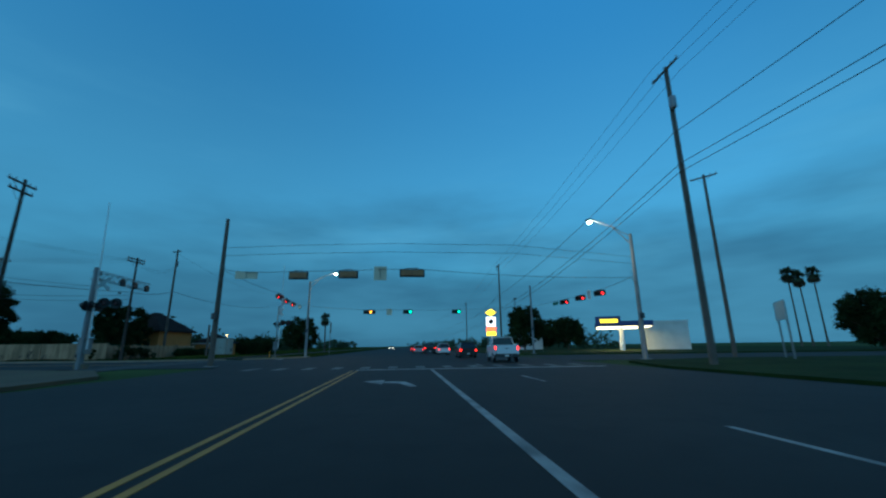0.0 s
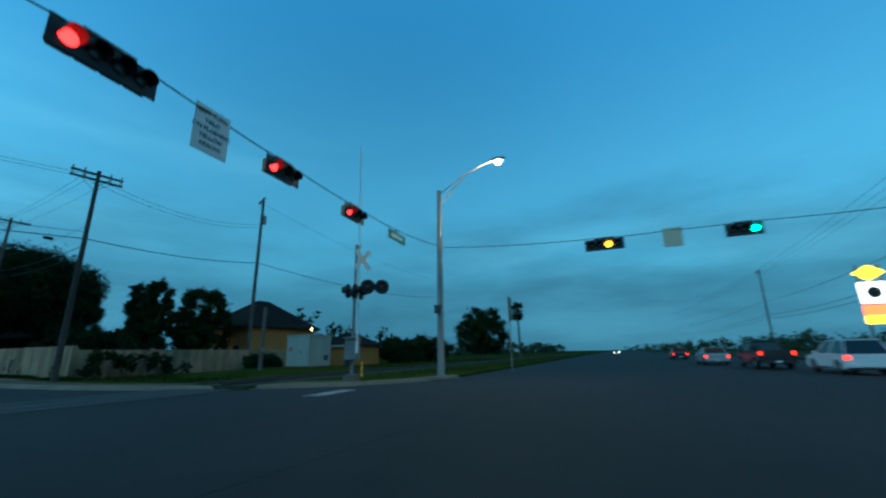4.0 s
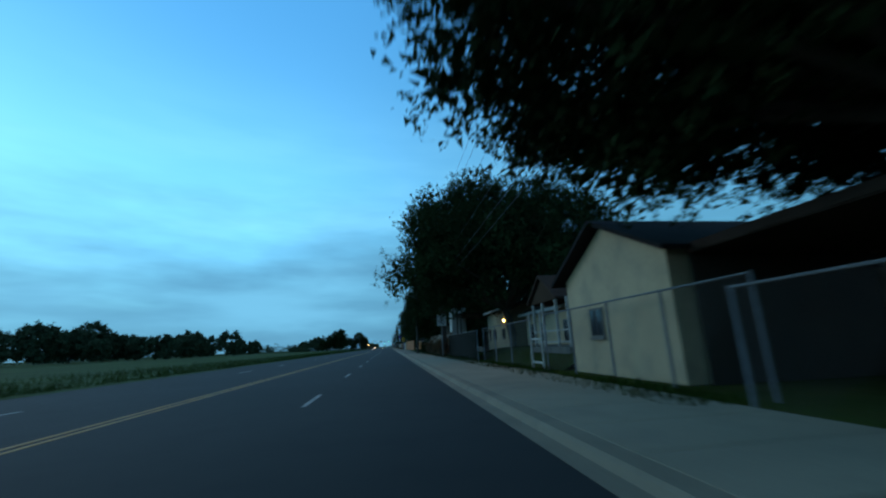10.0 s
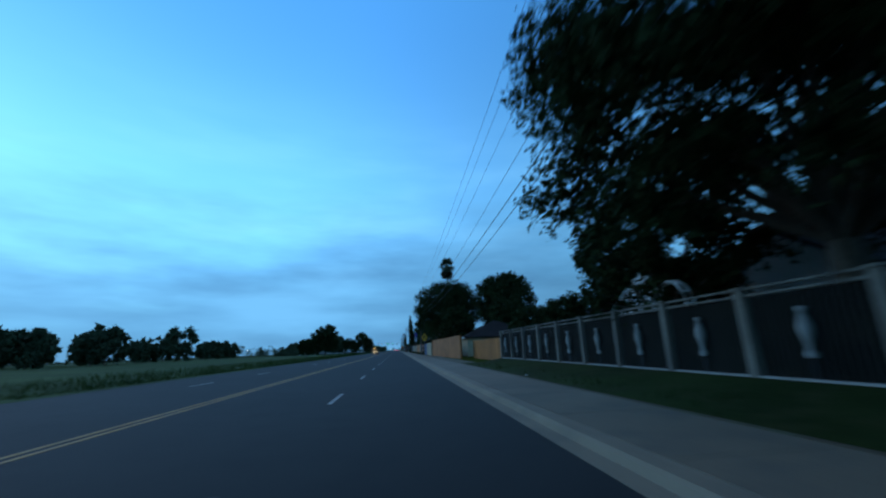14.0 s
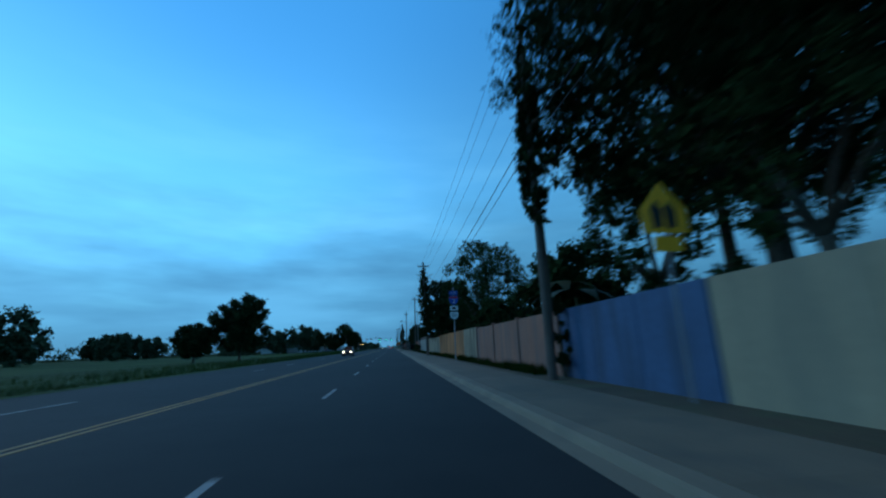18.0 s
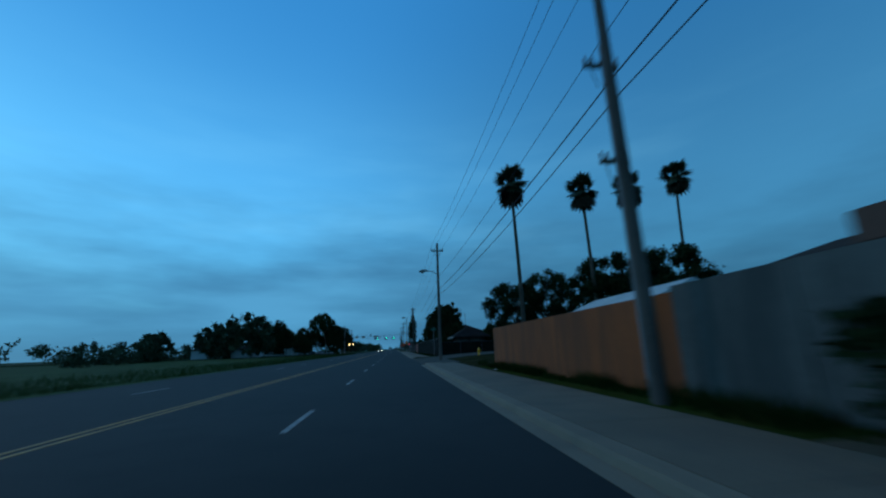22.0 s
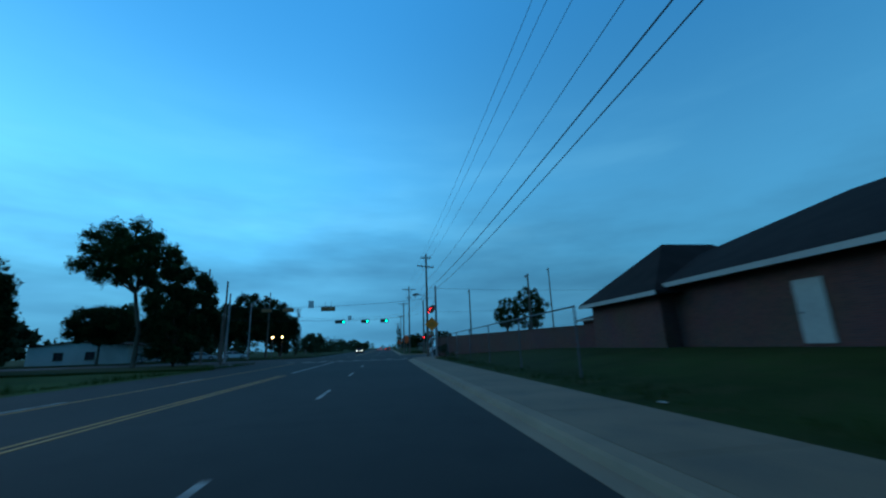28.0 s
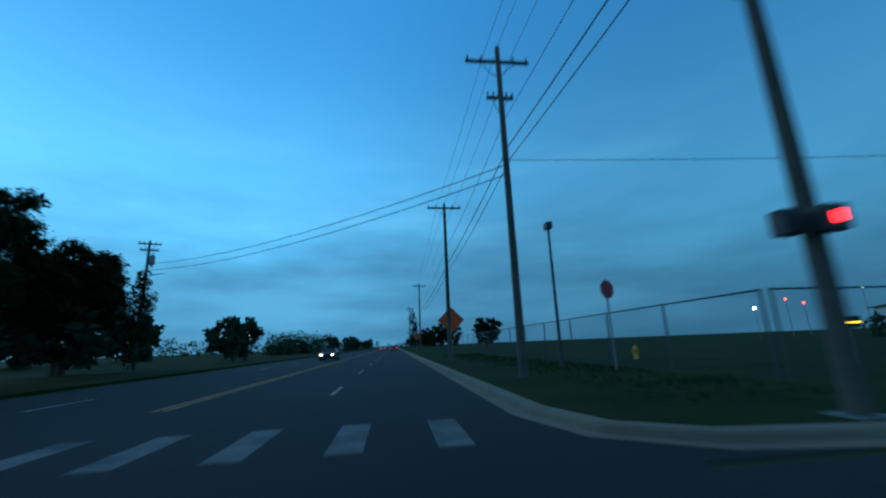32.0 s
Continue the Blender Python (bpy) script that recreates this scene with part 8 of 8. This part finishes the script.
part("panel", plate(bmesh.new(), [(0.38 * math.cos(radians(22.5 + 45 * k)), 3.1 + 0.38 * math.sin(radians(22.5 + 45 * k))) for k in range(8)], -0.012, 0), SIGN_RED, rs)
bs = sign_post((15.5, 127.0, 0.1), 1.6, label="small dark notice board in the vacant lot")
rect(bs, 0.8, 0.4, 1.45, SIGN_BLACK)
part("lit_strip", boxes((-0.3, 0.3, -0.02, -0.013, 1.4, 1.46)), LIT_YELLOW, bs)
for x, yy in ((-20.1, 123.0), (-18.5, 123.2)):
    lot = thing("lot_lamp", "bright bollard lamp at the car-park edge", "lamp", (x, yy, 0.1))
    part("post", rod([(0, 0, 0), (0, 0, 3.5)], 0.05, 8), DARK_METAL, lot)
    part("lamp", tube(bmesh.new(), [(0, 0, 3.5), (0, 0, 3.6), (0, 0, 3.8)], [0.1, 0.16, 0.06], 10), WARM, lot)
house("pale shop with lit windows among the trees", -62, -46, 128, 142, 3.2, 4.0, "y", wall=PALEWALL, wins=(("y", 2, 0.8, 1.6, 1.4), ("y", -3, 0.8, 1.6, 1.4)))
house("long low building with a dark roof", -72, -52, 92, 104, 3.0, 4.6, "x", wall=PALEWALL, hip=True)
house("long low shed beyond the vacant lot", 70, 110, 150, 166, 4.0, 5.0, "x", wall=PALEWALL)
for yy, x in ((250, 6), (320, 6.4)):
    q = sign_post((x, yy, 0), 4.4, label="dark commercial sign board beside the far road")
    rect(q, 1.4, 0.9, 4.0, SIGN_BLACK)

# tall twin notice beside the first road
s = sign_post((23.0, -336.7, 0.1), 5.3, label="two tan road notices stacked on a post by the railway")
rect(s, 0.75, 0.85, 4.75, CONCRETE)
rect(s, 0.75, 0.8, 3.85, CONCRETE)

# far lot lights beyond the vacant ground
red_far = mesh_of("lamp", tube(bmesh.new(), [(0, 0, -0.15), (0, 0, 0), (0, 0, 0.15)], [0.08, 0.2, 0.08], 8), material("far_red_lit", (1.0, 0.05, 0.02), 0.3, 0.02, glow=10))
for x, yy, h, m in ((88.4, 195.9, 8.2, red_far), (91.0, 194.3, 7.2, red_far), (96.3, 186.3, 9.4, gl), (84.3, 200.2, 6.7, gl), (-72.0, 210.9, 8.5, gl), (-30, 205, 4.6, gl), (-46.0, 150, 4.2, gl)):
    p = thing("yard_lamp", "distant lit lamp on a thin pole beyond the lots", "lamp", (x, yy, 0))
    part("pole", rod([(0, 0, -0.1), (0, 0, h)], 0.06, 6), GALV, p)
    o = new("lamp", m)
    o.parent, o.location = p, (0, 0, h + 0.1)

tree((17.6, -317.0, 0.1), 1.15, 1.5, 0.05, 401, 7000, 0.15, label="low pruned tree before the orange house")
tree((23.2, -316.2, 0.1), 1.1, 1.6, 0.05, 402, 6000, 0.15, label="low pruned tree before the orange house")
utility_pole((-16.8, -325.0, 0.1), 13.2, ((0.3, 1.2, 10), (0.9, 1.0, 10)), DARK_POLE, label="dark creosoted utility pole with twin crossarms")

# spray-painted graffiti loops on the stucco wall
SPRAY = material("dark_spray_paint", (0.03, 0.035, 0.035), 0.8, 0.2)
graf = thing("graffiti", "dark spray-painted graffiti loops on the stucco wall", "graffiti", (5.735, -307.0, 0.1))


def spray(y0, z0, w, h, turns, r=0.022):
    n = 26
    pts = [(0, y0 + w * (0.5 + 0.5 * math.sin(math.tau * turns * k / n)) * (0.55 + 0.45 * k / n), z0 + h * (0.5 - 0.5 * math.cos(math.tau * (turns * 0.5 + 0.35) * k / n))) for k in range(n + 1)]
    part("stroke", tube(bmesh.new(), pts, r, 5), SPRAY, graf)


spray(4.3, 0.35, 1.6, 0.45, 2)      # low scrawl
spray(0.75, 0.35, 0.9, 0.95, 2)     # tall loops
spray(1.2, 0.4, 0.5, 0.8, 1)
spray(-0.75, 0.25, 0.7, 0.5, 2)
spray(2.1, 0.4, 0.5, 0.3, 1)
tree((-44.0, 94.0, 0.0), 12.5, 6.0, 1.5, 410, 15000, 0.3, label="big dark tree across the open field")
for i, (x, yy) in enumerate(((5.9, -235.0), (5.8, -232.6), (5.9, -230.4))):
    bush((x, yy, 0.1), 0.7, 1.3, 1.9 - 0.2 * i, 420 + i, 2600, 0.09, DRY_BRUSH, label="dry brown brush before the panel wall")
for i, (x, yy, rx, hh) in enumerate(((5.6, -246.9, 0.9, 2.1), (5.7, -245.2, 0.8, 1.6), (5.5, -248.3, 0.7, 1.9))):
    bush((x, yy, 0.1), rx, 1.1, hh, 430 + i, 1900, 0.09, DRY_BRUSH, label="tall dry brown brush tangled before the dark-backed fence", n=26)
bush((5.3, -246.0, 0.1), 0.5, 0.8, 0.8, 440, 700, 0.1, label="low dark bush among dry brush")
wall_lamp = thing("porch_lamp", "small lit porch lamp on a bracket", "lamp", (10.4, -255.3, 3.2))
part("bracket", boxes((0.0, 0.06, -0.08, 0.08, -0.12, 0.12), bevel=0.01), DARK_METAL, wall_lamp)
part("bulb", tube(bmesh.new(), [(-0.06, 0, -0.14), (-0.06, 0, -0.06), (-0.06, 0, 0.04), (-0.06, 0, 0.08)], [0.03, 0.09, 0.08, 0.03], 10), WARM, wall_lamp)
for i, (x, yy, hh, sp) in enumerate(((-135, -112, 15.0, 8.5), (-133, -98, 13.5, 8.0), (-136, -81, 18.0, 7.0), (-134, -70, 13.0, 7.5), (-133, -58, 12.0, 7.5))):
    tree((x, yy, 0.0), hh, sp, 1.0, 450 + i, 5200, 0.6, LEAF_HAZE, label="hazy dark tree at the far edge of the field")
bb_ = thing("blank_board", "blank pale board on two posts on the grass", "sign board", (-11.4, -382.0, 0.1), 150)
for x in (-1.5, 1.5):
    part("post", boxes((x - 0.06, x + 0.06, 0.02, 0.14, -0.3, 4.4), bevel=0.01), GALV, bb_)
part("panel", boxes((-1.75, 1.75, -0.03, 0.016, 2.95, 4.45), bevel=0.01), PALEWALL, bb_)

# ---- grass tufts and litter ----
def tufts(name, strips, per_m, h, seed, mat, label):
    """Loose blades of grass along strips x0, x1, y0, y1, z."""
    rng = np.random.default_rng(seed)
    V, F = [], []
    for x0, x1, y0, y1, z in strips:
        n = int(abs(y1 - y0) * per_m)
        cy, cx = y0 + (y1 - y0) * rng.random(n), x0 + (x1 - x0) * rng.random(n) ** 0.7
        thick = 0.4 + 0.6 * (np.sin(cy * 0.9) * np.sin(cy * 0.37 + 1.0) > -0.15)
        for k in range(n):
            hh = h * thick[k] * (0.4 + 0.9 * rng.random())
            a, w = rng.random() * math.tau, 0.012 + 0.014 * rng.random()
            bx, by = rng.normal(0, 0.4) * hh, rng.normal(0, 0.4) * hh
            b = len(V)
            V += [(cx[k] - w * math.cos(a), cy[k] - w * math.sin(a), z), (cx[k] + w * math.cos(a), cy[k] + w * math.sin(a), z), (cx[k] + bx, cy[k] + by, z + hh)]
            F.append([b, b + 1, b + 2])
    me = bpy.data.meshes.new(name)
    me.from_pydata(V, [], F)
    me.materials.append(mat)
    return tagged(new(name, me), label, "grass", kind="stuff")


FIELD_BLADE = material("field_grass_blades", (0.036, 0.062, 0.016), 0.9, 0.4, 3.0, 0.4, stain=(0.05, 0.055, 0.02), stain_amount=0.5, gloss=0.0)
BLADE = material("grass_blades", (0.02, 0.038, 0.008), 0.9, 0.4, 3.0, 0.4, stain=(0.036, 0.038, 0.012), stain_amount=0.5, gloss=0.0)
tufts("grass_tufts", [(5.0, 5.85, -95, -56.5, 0.12), (5.1, 5.85, -132, -112, 0.12), (5.2, 5.9, -112, -95, 0.12), (5.3, 5.9, -56, -38, 0.12)], 170, 0.38, 21, BLADE, "ragged green grass at the foot of the walls")
tufts("grass_tufts", [(4.9, 6.6, -284, -252, 0.13), (5.0, 6.4, -252, -231, 0.13), (5.0, 7.9, -219, -193, 0.13)], 90, 0.2, 22, BLADE, "short uneven grass beside the footpath")
tufts("grass_tufts", [(5.4, 11.0, -326.4, -317, 0.13), (4.9, 5.7, -317, -300, 0.13), (12, 30, -325.6, -319, 0.13), (13, 26, -334, -331.5, 0.13)], 260, 0.22, 23, BLADE, "unmown grass round the railway crossing")
tufts("grass_tufts", [(4.9, 9.0, 50, 96, 0.16), (4.9, 5.9, -8, 40, 0.13), (4.9, 9, 122, 160, 0.13)], 90, 0.16, 24, BLADE, "short lawn edge beside the footpath")
tufts("grass_tufts", [(-15.2, -14.2, -300, 95, 0.05)], 36, 0.4, 25, FIELD_BLADE, "rough grass along the far road edge")
tufts("grass_tufts", [(-26, -15.2, -300, 60, 0.0)], 60, 0.5, 26, FIELD_BLADE, "rough grass of the open field")
LITTER = material("pale_litter", (0.5, 0.5, 0.47), 0.7, 0.2)
lrng = np.random.default_rng(31)
for yy in (-301.5, -268.0, -231.5, -207.0, -171.5, -128.0, -97.0, -70.0, -44.0, 8.0, 55.0):
    bm = bmesh.new()
    n = 6
    ring = [bm.verts.new((0.11 * math.cos(math.tau * i / n) * (0.6 + 0.6 * lrng.random()), 0.08 * math.sin(math.tau * i / n) * (0.6 + 0.6 * lrng.random()), 0.01 + 0.03 * lrng.random())) for i in range(n)]
    top = bm.verts.new((0, 0, 0.06))
    for i in range(n):
        bm.faces.new((ring[i], ring[(i + 1) % n], top))
    bm.faces.new(ring[::-1])
    o = solo("litter_scrap", bm, LITTER, "crumpled pale scrap of litter on the ground", "litter")
    o.location = (5.0 + 0.5 * lrng.random(), yy, 0.13)
